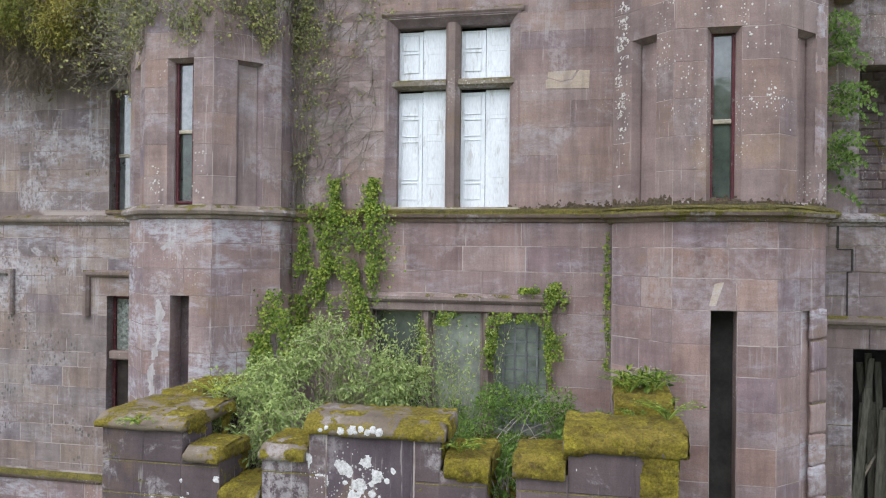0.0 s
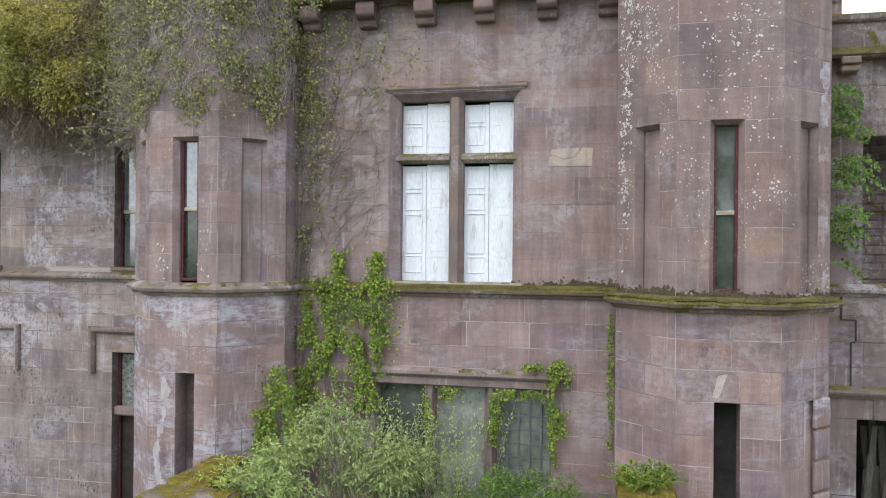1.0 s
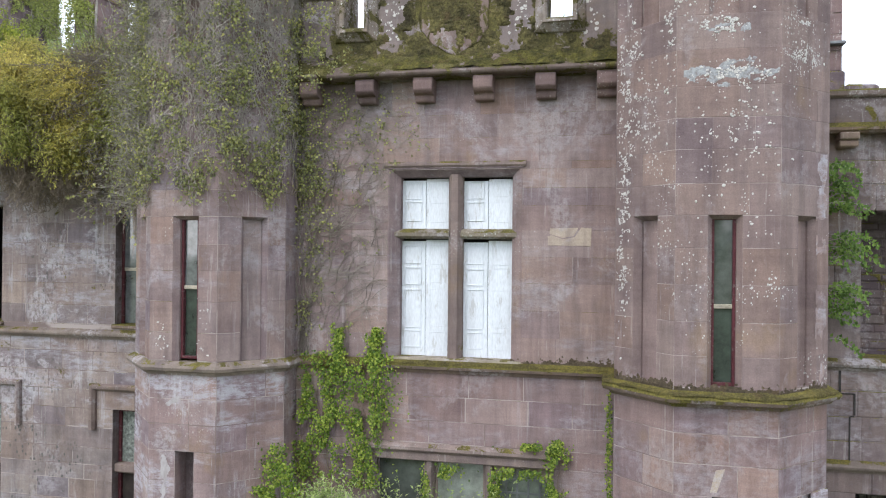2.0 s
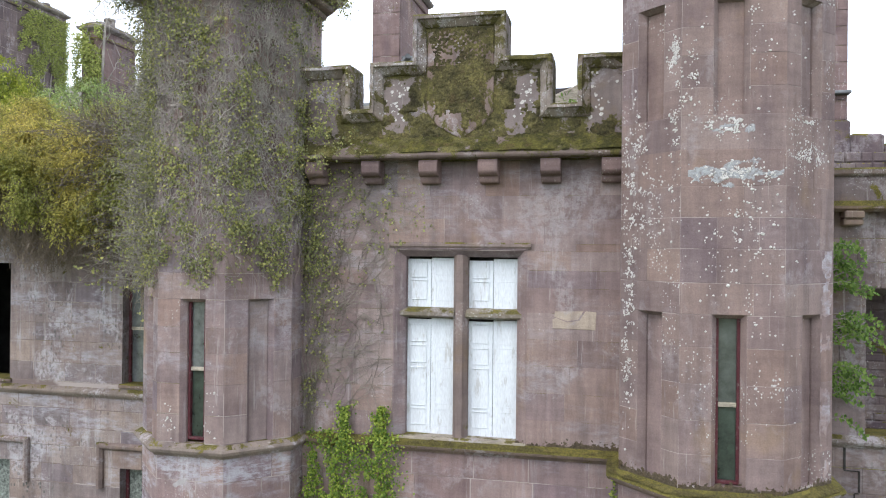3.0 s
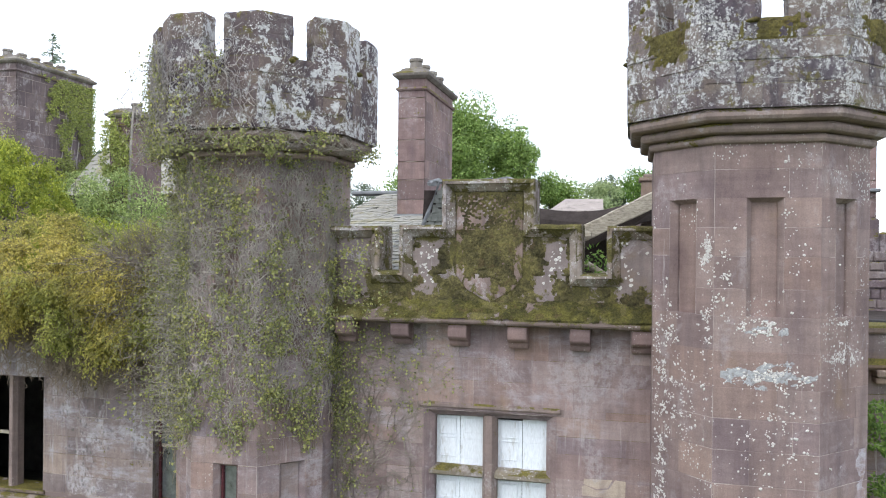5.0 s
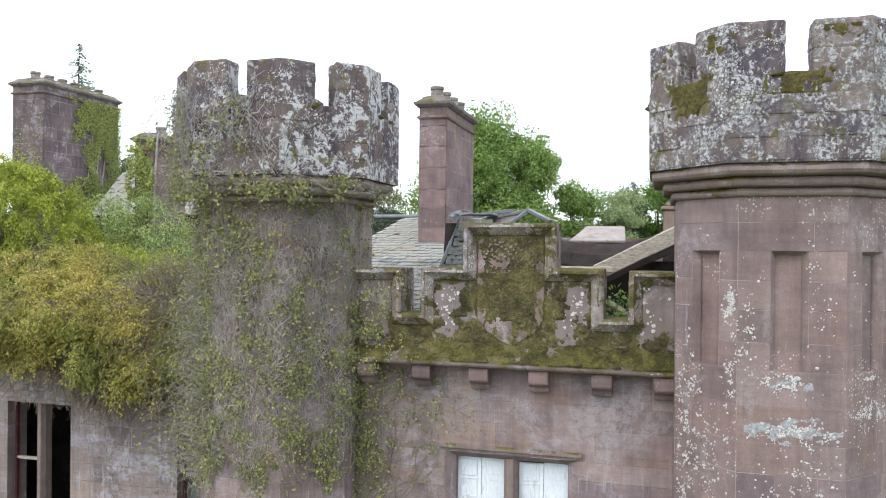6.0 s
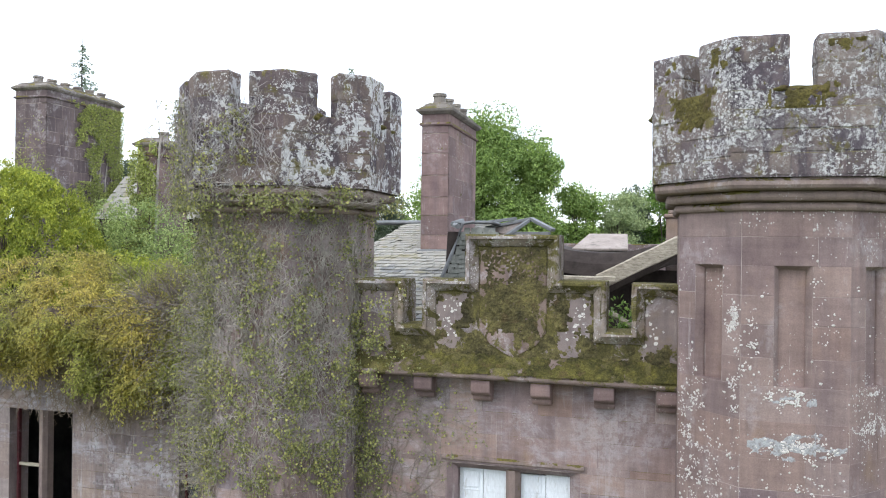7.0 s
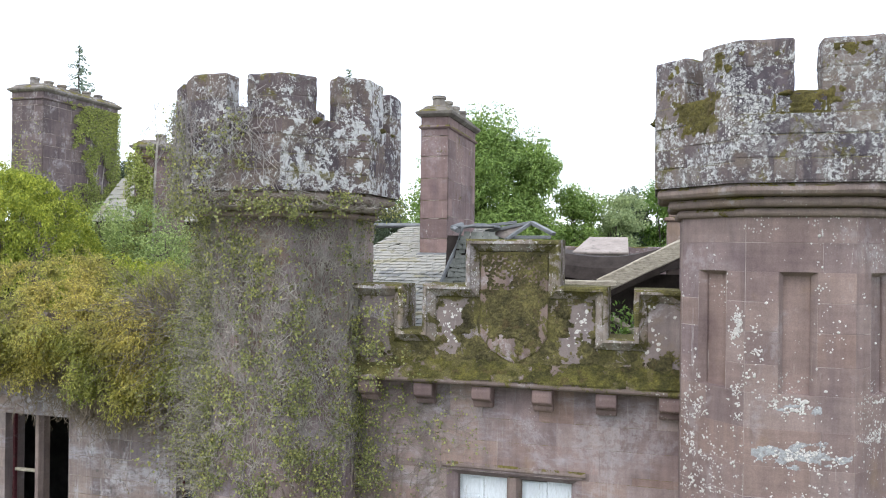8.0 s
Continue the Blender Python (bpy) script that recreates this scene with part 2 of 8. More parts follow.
M_TOWER = stone("sandstone_tower", [(p, (r * 0.62 + 0.069, g * 0.605 + 0.053, b * 0.6 + 0.0525)) for p, (r, g, b) in SAND], bleach=0.3, spots=0.9, moss=-0.1, mossup=0.1, dark=0.4, spread=0.03)
M_LEFT = stone("sandstone_wing", [(p, (r * 0.95, g * 1.02, b * 1.05)) for p, (r, g, b) in SAND], bleach=0.85, spots=0.2, mossup=0.2, dark=0.45, ochre=0.12, flecks=0.55, wash=0.62)
M_LEFTLOW = stone("flecked_wing_stone", [(p, (r * 0.86, g * 0.93, b * 0.95)) for p, (r, g, b) in SAND], bleach=0.4, spots=0.2, moss=-0.06, mossup=0.2, dark=0.5, ochre=0.1, flecks=0.85, wash=0.25)
M_CAP = lichen_stone("lichen_covered_stone", [(0.0, (0.075, 0.063, 0.078)), (0.3, (0.155, 0.125, 0.122)), (0.55, (0.095, 0.08, 0.096)), (0.8, (0.19, 0.157, 0.142)), (1.0, (0.12, 0.1, 0.1))])
M_CAPLEFT = lichen_stone("ivy_stained_lichen_stone", [(0.0, (0.07, 0.058, 0.07)), (0.3, (0.14, 0.108, 0.104)), (0.55, (0.09, 0.073, 0.085)), (0.8, (0.165, 0.13, 0.116)), (1.0, (0.115, 0.092, 0.09))], side=0.13)
M_TRIM = stone("moulded_sandstone", [(0.0, (0.215, 0.17, 0.155)), (1.0, (0.265, 0.21, 0.188))], bleach=0.5, spots=0.5, mossup=0.12, dark=0.4)
M_STRING = stone("weathered_string_course", [(0.0, (0.2, 0.168, 0.145)), (1.0, (0.24, 0.2, 0.17))], bleach=0.8, spots=0.6, moss=0.0, mossup=0.13, dark=0.5)
M_SILL = stone("mossy_string_course", [(0.0, (0.16, 0.125, 0.105)), (1.0, (0.2, 0.15, 0.12))], bleach=0.5, spots=0.5, moss=0.06, mossup=0.55, dark=0.4)
DARKMOSS = [(0.0, (0.04, 0.035, 0.018)), (0.5, (0.1, 0.09, 0.034)), (1.0, (0.2, 0.175, 0.06))]


def crest_growth(g):
    """Moss is thickest down the middle of the crest and just above the cornice."""
    k = g.n.new("ShaderNodeSeparateXYZ")
    g.put(k.inputs[0], g.pos)
    mid = g.span(g.math("ABSOLUTE", k.outputs[0]), 0.75, 0.5)
    foot = g.math("MULTIPLY", g.span(k.outputs[2], 12.8, 12.5), 0.6)
    head = g.math("MULTIPLY", g.span(k.outputs[2], 13.12, 13.3), 0.75)
    side = g.math("MULTIPLY", g.span(g.math("ABSOLUTE", k.outputs[0]), 1.05, 1.2), g.span(g.math("ABSOLUTE", k.outputs[0]), 1.9, 1.7))
    return g.math("MULTIPLY_ADD", g.math("MAXIMUM", g.math("MAXIMUM", mid, foot), g.math("MAXIMUM", head, side)), 0.21, -0.12)


M_PARA = stone("mossy_parapet_stone", [(0.0, (0.2, 0.168, 0.162)), (1.0, (0.25, 0.21, 0.2))], bleach=0.9, spots=0.7, moss=0.115, mossup=0.35, dark=0.4, moss_tint=DARKMOSS, growth=crest_growth)
M_CORN = stone("mossy_cornice_stone", [(0.0, (0.14, 0.11, 0.098)), (1.0, (0.18, 0.14, 0.125))], bleach=0.4, spots=0.5, moss=0.12, mossup=0.08, dark=0.5, moss_tint=DARKMOSS)
M_EDGE = stone("lichen_grey_coping", [(0.0, (0.2, 0.172, 0.15)), (1.0, (0.27, 0.232, 0.2))], bleach=0.8, spots=1.0, moss=0.125, mossup=0.12, dark=0.5, moss_tint=DARKMOSS, spread=0.15)
M_CREST = stone("moss_grown_carving", [(0.0, (0.185, 0.14, 0.125)), (1.0, (0.225, 0.17, 0.15))], bleach=0.7, spots=0.6, moss=0.13, mossup=0.3, dark=0.5, moss_tint=DARKMOSS)
M_SCUR = stone("lichen_crusted_trim", [(0.0, (0.3, 0.27, 0.21)), (1.0, (0.36, 0.32, 0.26))], bleach=0.8, spots=0.8, moss=0.02, mossup=0.12, dark=0.3)
M_TRANSOM = stone("lichen_crusted_transom", [(0.0, (0.2, 0.175, 0.13)), (1.0, (0.24, 0.21, 0.16))], bleach=0.7, spots=0.8, moss=0.03, mossup=0.12, dark=0.4)
M_PORCH = stone("dark_porch_stone", [(0.0, (0.085, 0.068, 0.074)), (1.0, (0.14, 0.108, 0.11))], bleach=0.6, spots=0.9, moss=0.0, mossup=0.45, dark=0.5)
M_PANEL = stone("smooth_dark_panel_stone", [(0.0, (0.075, 0.06, 0.072)), (1.0, (0.09, 0.072, 0.084))], bleach=0.3, spots=0.7, moss=-0.1, mossup=0.2, dark=0.4, bands=0.2)
M_COPE = stone("moss_covered_coping", [(0.0, (0.165, 0.135, 0.1)), (1.0, (0.2, 0.165, 0.125))], bleach=0.4, spots=0.6, moss=0.11, mossup=0.02, dark=0.4,
               moss_tint=[(0.0, (0.045, 0.04, 0.01)), (0.5, (0.15, 0.12, 0.018)), (1.0, (0.3, 0.23, 0.035))])
M_STEP = stone("thickly_mossed_stone", [(0.0, (0.17, 0.14, 0.12)), (1.0, (0.22, 0.18, 0.145))], bleach=0.6, spots=0.6, moss=0.175, mossup=0.1, dark=0.4,
               moss_tint=[(0.0, (0.06, 0.042, 0.014)), (0.5, (0.15, 0.115, 0.02)), (1.0, (0.29, 0.225, 0.04))])
M_RUBBLE = stone("rubble_stone", GREY, bleach=0.4, spots=0.4, moss=0.02, mossup=0.12, dark=0.5)
g = Net("pale_mortar")
c = g.mix(g.span(g.noise(1.6, 4, 0.6), 0.44, 0.58), (0.2, 0.155, 0.145), (0.4, 0.345, 0.32))
M_MORTAR = g.done(c, 0.95, g.noise(40, 3), 0.4, 0.01)
M_RUIN = stone("ruined_wing_stone", [(0.0, (0.17, 0.135, 0.13)), (0.5, (0.24, 0.19, 0.175)), (1.0, (0.2, 0.165, 0.168))], bleach=0.5, spots=0.4, moss=-0.02, mossup=0.3, dark=0.6, flecks=0.3, wash=0.3)
M_SPALL = stone("broken_pale_sandstone", [(0.0, (0.4, 0.335, 0.27)), (1.0, (0.45, 0.38, 0.31))], bleach=0.6, spots=0.3, moss=-0.1, mossup=0.0, dark=0.3)
M_CHIM = stone("chimney_sandstone", [(0.0, (0.165, 0.122, 0.118)), (0.5, (0.21, 0.152, 0.145)), (1.0, (0.25, 0.18, 0.167))], bleach=0.2, spots=0.6, mossup=0.4, dark=0.4, ochre=0.1)
M_POT = stone("grey_chimney_cap_stone", [(0.0, (0.19, 0.175, 0.155)), (1.0, (0.25, 0.23, 0.2))], bleach=0.6, spots=0.9, moss=0.0, mossup=0.14, dark=0.6)
# Dark stone of the far block, its grey distance haze put into the colour.
M_FARSTONE = stone("hazy_far_sandstone", [(0.0, (0.115, 0.093, 0.094)), (1.0, (0.165, 0.13, 0.128))], bleach=0.55, spots=0.6, moss=-0.05, mossup=0.4, dark=0.6, ochre=0.1)
M_WHITE = plain("flaking_white_paint", (0.72, 0.76, 0.8), 0.5, 0.07, 3, streaks=(2, 2, 0.5), wear=(0.4, 0.39, 0.36), worn=0.5)
M_RED = plain("faded_maroon_paint", (0.1, 0.028, 0.035), 0.55, 0.3, 9, wear=(0.22, 0.18, 0.17), worn=0.6)
# Near-black colour that stands in for the shade of rooms and gaps.
M_DARK = plain("unlit_interior_dark", (0.055, 0.052, 0.05), 0.95, 0.4, 3)
M_GLASS = glass_mat("dusty_window_glass", (0.11, 0.125, 0.115), 0.05, 0.95, 2.0)
# Besides dust, the pale tint and high IOR stand in for reflected sky.
M_SKYGLASS = glass_mat("dusty_sky_tint_glass", (0.17, 0.185, 0.19), 0.06, 0.95, 2.4)
M_GREENGLASS = glass_mat("grimy_green_glass", (0.23, 0.27, 0.22), 0.3, 0.94)
M_PALEGLASS = glass_mat("pale_streaked_glass", (0.34, 0.37, 0.32), 0.4, 0.96)
# Lower panes: their dimmer reflection is put into a darker green tint.
M_DARKGLASS = glass_mat("dim_reflection_glass", (0.065, 0.085, 0.07), 0.1, 0.95, 1.65)
M_LEAD = plain("grey_lead", (0.2, 0.21, 0.215), 0.55, 0.25, 5, metal=0.4)
g = Net("lichen_slates")
c = g.ramp(g.rnd(), [(0.0, (0.14, 0.145, 0.142)), (0.3, (0.34, 0.335, 0.305)), (0.6, (0.21, 0.215, 0.21)), (1.0, (0.41, 0.395, 0.345))])
c = g.mix(g.math("MULTIPLY", g.span(g.noise(3.5, 6, 0.7), 0.45, 0.6), 0.7), c, (0.36, 0.34, 0.28))
c = g.mix(g.math("MULTIPLY", g.span(g.noise(1.4, 4, 0.6), 0.56, 0.66), 0.6), c, (0.26, 0.23, 0.11))
M_SLATE = g.done(c, 0.8, g.noise(30, 4), 0.4, 0.01)
M_FROST = plain("speckled_obscured_glass", (0.2, 0.22, 0.2), 0.3, 0.75, 16)
M_SLATEDARK = plain("dark_slipped_slates", (0.17, 0.18, 0.16), 0.7, 0.4, 5)
M_WOOD = plain("weathered_grey_timber", (0.4, 0.36, 0.29), 0.85, 0.4, 4, streaks=(2, 9, 9), bump=0.4, wear=(0.1, 0.1, 0.03), worn=0.5)
M_BOARD = plain("dark_rotten_boards", (0.045, 0.036, 0.032), 0.9, 0.4, 5, bump=0.4)
M_OLDPLANK = plain("green_grey_planks", (0.11, 0.105, 0.085), 0.9, 0.4, 5, streaks=(6, 6, 1), bump=0.4)
M_FELT = plain("pale_roof_sheet", (0.33, 0.285, 0.255), 0.8, 0.2, 4, wear=(0.12, 0.11, 0.1), worn=0.5)
M_BARK = plain("grey_brown_bark", (0.1, 0.085, 0.07), 0.9, 0.35, 12, bump=0.5)
M_TWIG = plain("dry_ivy_stems", (0.34, 0.31, 0.275), 0.9, 0.4, 3)
M_IVYSTEM = plain("grey_ivy_stems", (0.33, 0.3, 0.265), 0.9, 0.4, 3)
M_PALESTEM = plain("bleached_ivy_stems", (0.37, 0.345, 0.335), 0.9, 0.3, 3)
M_VINE = plain("brown_hanging_stems", (0.21, 0.168, 0.13), 0.9, 0.4, 3)
M_CLIMB = plain("grey_brown_climbing_stems", (0.23, 0.2, 0.17), 0.9, 0.4, 3)
M_PALETWIG = plain("pale_green_stems", (0.38, 0.37, 0.24), 0.8, 0.3, 4)
M_DIRT = plain("dark_soil", (0.035, 0.03, 0.02), 0.95, 0.4, 3, bump=0.5)
L_IVY = leaf_mat("ivy_leaves", [(0.0, (0.15, 0.16, 0.09)), (0.45, (0.27, 0.285, 0.125)), (0.85, (0.39, 0.4, 0.155)), (1.0, (0.54, 0.51, 0.19))], 0.35)
L_BRIGHT = leaf_mat("fresh_ivy_leaves", [(0.0, (0.06, 0.115, 0.022)), (0.5, (0.17, 0.26, 0.04)), (1.0, (0.4, 0.47, 0.085))], 0.35)
L_YELLOW = leaf_mat("yellow_green_shrub_leaves", [(0.0, (0.21, 0.21, 0.08)), (0.4, (0.36, 0.345, 0.105)), (0.8, (0.48, 0.455, 0.125)), (1.0, (0.64, 0.58, 0.18))], 0.42, patch=((0.38, (0.82, 0.93, 0.85)), (0.6, (1.18, 1.08, 1.05))))
L_LIME = leaf_mat("lime_green_foliage", [(0.0, (0.16, 0.21, 0.038)), (0.5, (0.32, 0.375, 0.056)), (1.0, (0.52, 0.545, 0.092))], 0.38)
L_FARIVY = leaf_mat("far_ivy_leaves", [(0.0, (0.17, 0.2, 0.065)), (0.5, (0.3, 0.345, 0.1)), (1.0, (0.46, 0.5, 0.16))], 0.32)
L_SILVER = leaf_mat("grey_green_leaves", [(0.0, (0.18, 0.25, 0.1)), (0.5, (0.33, 0.425, 0.155)), (1.0, (0.53, 0.62, 0.265))], 0.38)
L_DEEP = leaf_mat("deep_green_leaves", [(0.0, (0.085, 0.155, 0.04)), (0.5, (0.165, 0.28, 0.065)), (1.0, (0.27, 0.4, 0.1))], 0.4)
L_TREE = leaf_mat("broadleaf_tree_leaves", [(0.0, (0.12, 0.19, 0.055)), (0.5, (0.23, 0.34, 0.095)), (1.0, (0.37, 0.5, 0.15))], 0.36)
L_PALE = leaf_mat("pale_willow_leaves", [(0.0, (0.22, 0.29, 0.15)), (1.0, (0.4, 0.47, 0.24))])
L_PINE = leaf_mat("dark_tree_leaves", [(0.0, (0.08, 0.11, 0.075)), (1.0, (0.16, 0.2, 0.13))], 0.35)
# Lighter than the dark trees: distance haze is put into the needle colour.
L_SPRUCE = leaf_mat("haze_tinted_spruce_needles", [(0.0, (0.2, 0.25, 0.2)), (1.0, (0.32, 0.38, 0.31))], 0.5)
g = Net("rough_grass")
c = g.ramp(g.noise(0.4, 6, 0.7), [(0.3, (0.06, 0.075, 0.03)), (0.7, (0.11, 0.125, 0.05))])
M_GRASS = g.done(c, 0.95, g.noise(12, 4), 0.5, 0.05)


def moss_mat(name, stops, scale):
    """Moss: broad patches of tint, dry brown tips and a fine tufted grain."""
    g = Net(name)
    c = g.ramp(g.noise(scale, 8, 0.75), stops)
    c = g.mix(g.math("MULTIPLY", g.span(g.noise(6, 6, 0.7), 0.54, 0.64), 0.6), c, (0.12, 0.085, 0.045))
    c = g.mix(0.9, c, g.ramp(g.noise(38, 5, 0.75), [(0.3, (0.4, 0.4, 0.4)), (0.7, (1.6, 1.6, 1.5))]), "MULTIPLY")
    h = g.math("MULTIPLY_ADD", g.noise(16, 4, 0.7), 1.2, g.noise(60, 4, 0.75))
    return g.done(c, 0.95, h, 1.0, 0.03)


M_MOSS = moss_mat("cushion_moss", [(0.3, (0.06, 0.05, 0.024)), (0.5, (0.125, 0.108, 0.038)), (0.7, (0.21, 0.175, 0.055))], 4)
M_COPEMOSS = moss_mat("yellow_cushion_moss", [(0.28, (0.09, 0.065, 0.016)), (0.42, (0.16, 0.125, 0.024)), (0.55, (0.25, 0.205, 0.03)), (0.7, (0.4, 0.335, 0.045))], 5)
M_DARKMOSS = moss_mat("dark_moss", [(0.3, (0.075, 0.06, 0.045)), (0.7, (0.15, 0.118, 0.08))], 5)
M_CRESTMOSS = moss_mat("olive_crest_moss", [(0.34, (0.035, 0.03, 0.02)), (0.46, (0.09, 0.08, 0.038)), (0.56, (0.155, 0.135, 0.06)), (0.7, (0.25, 0.22, 0.085))], 3.6)
M_MOSSGREEN = moss_mat("green_moss", [(0.32, (0.03, 0.028, 0.014)), (0.48, (0.085, 0.08, 0.026)), (0.66, (0.19, 0.17, 0.045))], 4)
g = Net("white_lichen")
c = g.ramp(g.noise(40, 5, 0.75), [(0.3, (0.38, 0.36, 0.34)), (0.6, (0.68, 0.655, 0.62))])
M_LICHEN = g.done(c, 0.95, g.noise(90, 3), 0.15, 0.004)
g = Net("chalk_white_lichen")
c = g.ramp(g.noise(30, 5, 0.75), [(0.32, (0.26, 0.25, 0.25)), (0.5, (0.55, 0.54, 0.54)), (0.65, (0.7, 0.69, 0.7))])
M_CHALK = g.done(c, 0.95, g.noise(90, 3), 0.1, 0.003)
g = Net("grey_lichen_smear")
c = g.ramp(g.noise(26, 6, 0.8), [(0.38, (0.22, 0.19, 0.185)), (0.5, (0.32, 0.33, 0.335)), (0.68, (0.48, 0.49, 0.5))])
M_SMEAR = g.done(c, 0.95, g.noise(60, 3), 0.2, 0.005)
g = Net("old_limewash")
c = g.ramp(g.noise(1.0, 5, 0.7, g.scaled(12, 12, 4)), [(0.3, (0.3, 0.27, 0.265)), (0.65, (0.46, 0.43, 0.43))])
M_LIME = g.done(c, 0.95, g.noise(60, 3), 0.4, 0.01)


# ---- mesh helpers ----
def part(name, bm, material, parent=None, label="", smooth=False, second=None):
    """Links a bmesh, in world coordinates, as one mesh object under parent."""
    me = bpy.data.meshes.new(name)
    bmesh.ops.recalc_face_normals(bm, faces=bm.faces)
    bm.to_mesh(me)
    bm.free()
    me.materials.append(material)
    if second:
        me.materials.append(second)
    if smooth:
        me.shade_smooth()
    ob = new(name, me)
    adopt(ob, parent)
    return tagged(ob, label)


def adopt(ob, parent):
    if parent:
        top = parent.parent or parent
        ob.parent = parent
        ob.matrix_parent_inverse = Matrix.Translation(-top.location) if parent is top else Matrix()


def thing(name, at, label, category, group="", kind=""):
    """An Empty at the base of a thing, for its parts."""
    ob = new(name)
    ob.empty_display_size = 0.2
    ob.location = at
    return tagged(ob, label, category, group, kind)


def box(bm, x0, x1, y0, y1, z0, z1, m=None):
    v = [bm.verts.new((x, y, z)) for z in (z0, z1) for y in (y0, y1) for x in (x0, x1)]
    for f in ((0, 1, 3, 2), (4, 6, 7, 5), (0, 4, 5, 1), (2, 3, 7, 6), (0, 2, 6, 4), (1, 5, 7, 3)):
        bm.faces.new([v[i] for i in f])
    if m:
        for k in v:
            k.co = m @ k.co
    return v


def soften(bm, width, segments=1):
    bmesh.ops.bevel(bm, geom=bm.edges[:], offset=width, segments=segments, affect="EDGES", profile=0.6)


def worn(bm, amount, scale=3.0):
    """Small uneven wear on the corners."""
    for v in bm.verts:
        v.co += Vector(noise.noise_vector(v.co * scale)) * amount


def boxes(list_of, bevel=0.0, m=None, wear=0.0, segments=1):
    bm = bmesh.new()
    for b in list_of:
        one = bmesh.new()
        box(one, *b)
        if bevel:
            soften(one, bevel, segments)
        tmp = bpy.data.meshes.new("tmp")
        one.to_mesh(tmp)
        one.free()
        bm.from_mesh(tmp)
        bpy.data.meshes.remove(tmp)
    if m:
        bm.transform(m)
    if wear:
        worn(bm, wear)
    return bm


def prism(outline, y0, y1, bevel=0.0):
    """An outline in x and z, pulled from y0 to y1."""
    bm = bmesh.new()
    a = [bm.verts.new((x, y0, z)) for x, z in outline]
    b = [bm.verts.new((x, y1, z)) for x, z in outline]
    bm.faces.new(a)
    bm.faces.new(b[::-1])
    for i in range(len(a)):
        j = (i + 1) % len(a)
        bm.faces.new((a[j], a[i], b[i], b[j]))
    if bevel:
        soften(bm, bevel)
    return bm


def loft(rings, closed=True, caps=True):
    """Skin over rings of the same number of points."""
    bm = bmesh.new()
    vs = [[bm.verts.new(p) for p in r] for r in rings]
    n = len(vs[0])
    for a, b in zip(vs, vs[1:]):
        for i in range(n if closed else n - 1):
            j = (i + 1) % n
            bm.faces.new((a[i], a[j], b[j], b[i]))
    if caps:
        bm.faces.new(vs[0][::-1])
        bm.faces.new(vs[-1])
    return bm


def tube(points, r0, r1, sides=6):
    """A tapered tube through points."""
    rings = []
    pts = [Vector(p) for p in points]
    for i, p in enumerate(pts):
        d = (pts[min(i + 1, len(pts) - 1)] - pts[max(i - 1, 0)]).normalized()
        s = d.cross(Vector((0.3, 0.1, 1)) if abs(d.z) < 0.9 else Vector((1, 0, 0))).normalized()
        u = d.cross(s)
        r = r0 + (r1 - r0) * i / max(1, len(pts) - 1)
        rings.append([p + (s * math.cos(k * math.tau / sides) + u * math.sin(k * math.tau / sides)) * r for k in range(sides)])
    return loft(rings)


def merge(bms):
    bm = bmesh.new()
    for one in bms:
        tmp = bpy.data.meshes.new("tmp")
        one.to_mesh(tmp)
        one.free()
        bm.from_mesh(tmp)
        bpy.data.meshes.remove(tmp)
    return bm


def slab(length, z0, z1, thick, holes, m):
    """A wall of a length, with holes (u0, u1, z0, z1) right through it; its face lies in y = 0 of the pose m."""
    us = sorted({0.0, length, *[h[0] for h in holes], *[h[1] for h in holes]})
    zs = sorted({z0, z1, *[h[2] for h in holes], *[h[3] for h in holes]})
    us, zs = [u for u in us if 0 <= u <= length], [z for z in zs if z0 <= z <= z1]
    full = {}
    for i in range(len(us) - 1):
        for j in range(len(zs) - 1):
            u, z = (us[i] + us[i + 1]) / 2, (zs[j] + zs[j + 1]) / 2
            full[i, j] = not any(h[0] < u < h[1] and h[2] < z < h[3] for h in holes)
    bm, seen = bmesh.new(), {}

    def v(u, y, z):
        if (u, y, z) not in seen:
            seen[u, y, z] = bm.verts.new((u, y, z))
        return seen[u, y, z]

    for (i, j), ok in full.items():
        if not ok:
            continue
        u0, u1, a, b = us[i], us[i + 1], zs[j], zs[j + 1]
        bm.faces.new((v(u0, 0, a), v(u1, 0, a), v(u1, 0, b), v(u0, 0, b)))
        bm.faces.new((v(u1, thick, a), v(u0, thick, a), v(u0, thick, b), v(u1, thick, b)))
        for di, dj, p, q in ((-1, 0, (u0, a), (u0, b)), (1, 0, (u1, b), (u1, a)), (0, -1, (u1, a), (u0, a)), (0, 1, (u0, b), (u1, b))):
            if not full.get((i + di, j + dj), False):
                bm.faces.new((v(p[0], 0, p[1]), v(q[0], 0, q[1]), v(q[0], thick, q[1]), v(p[0], thick, p[1]))).material_index = 1
    bm.transform(m)
    return bm


BLOCKS = {}


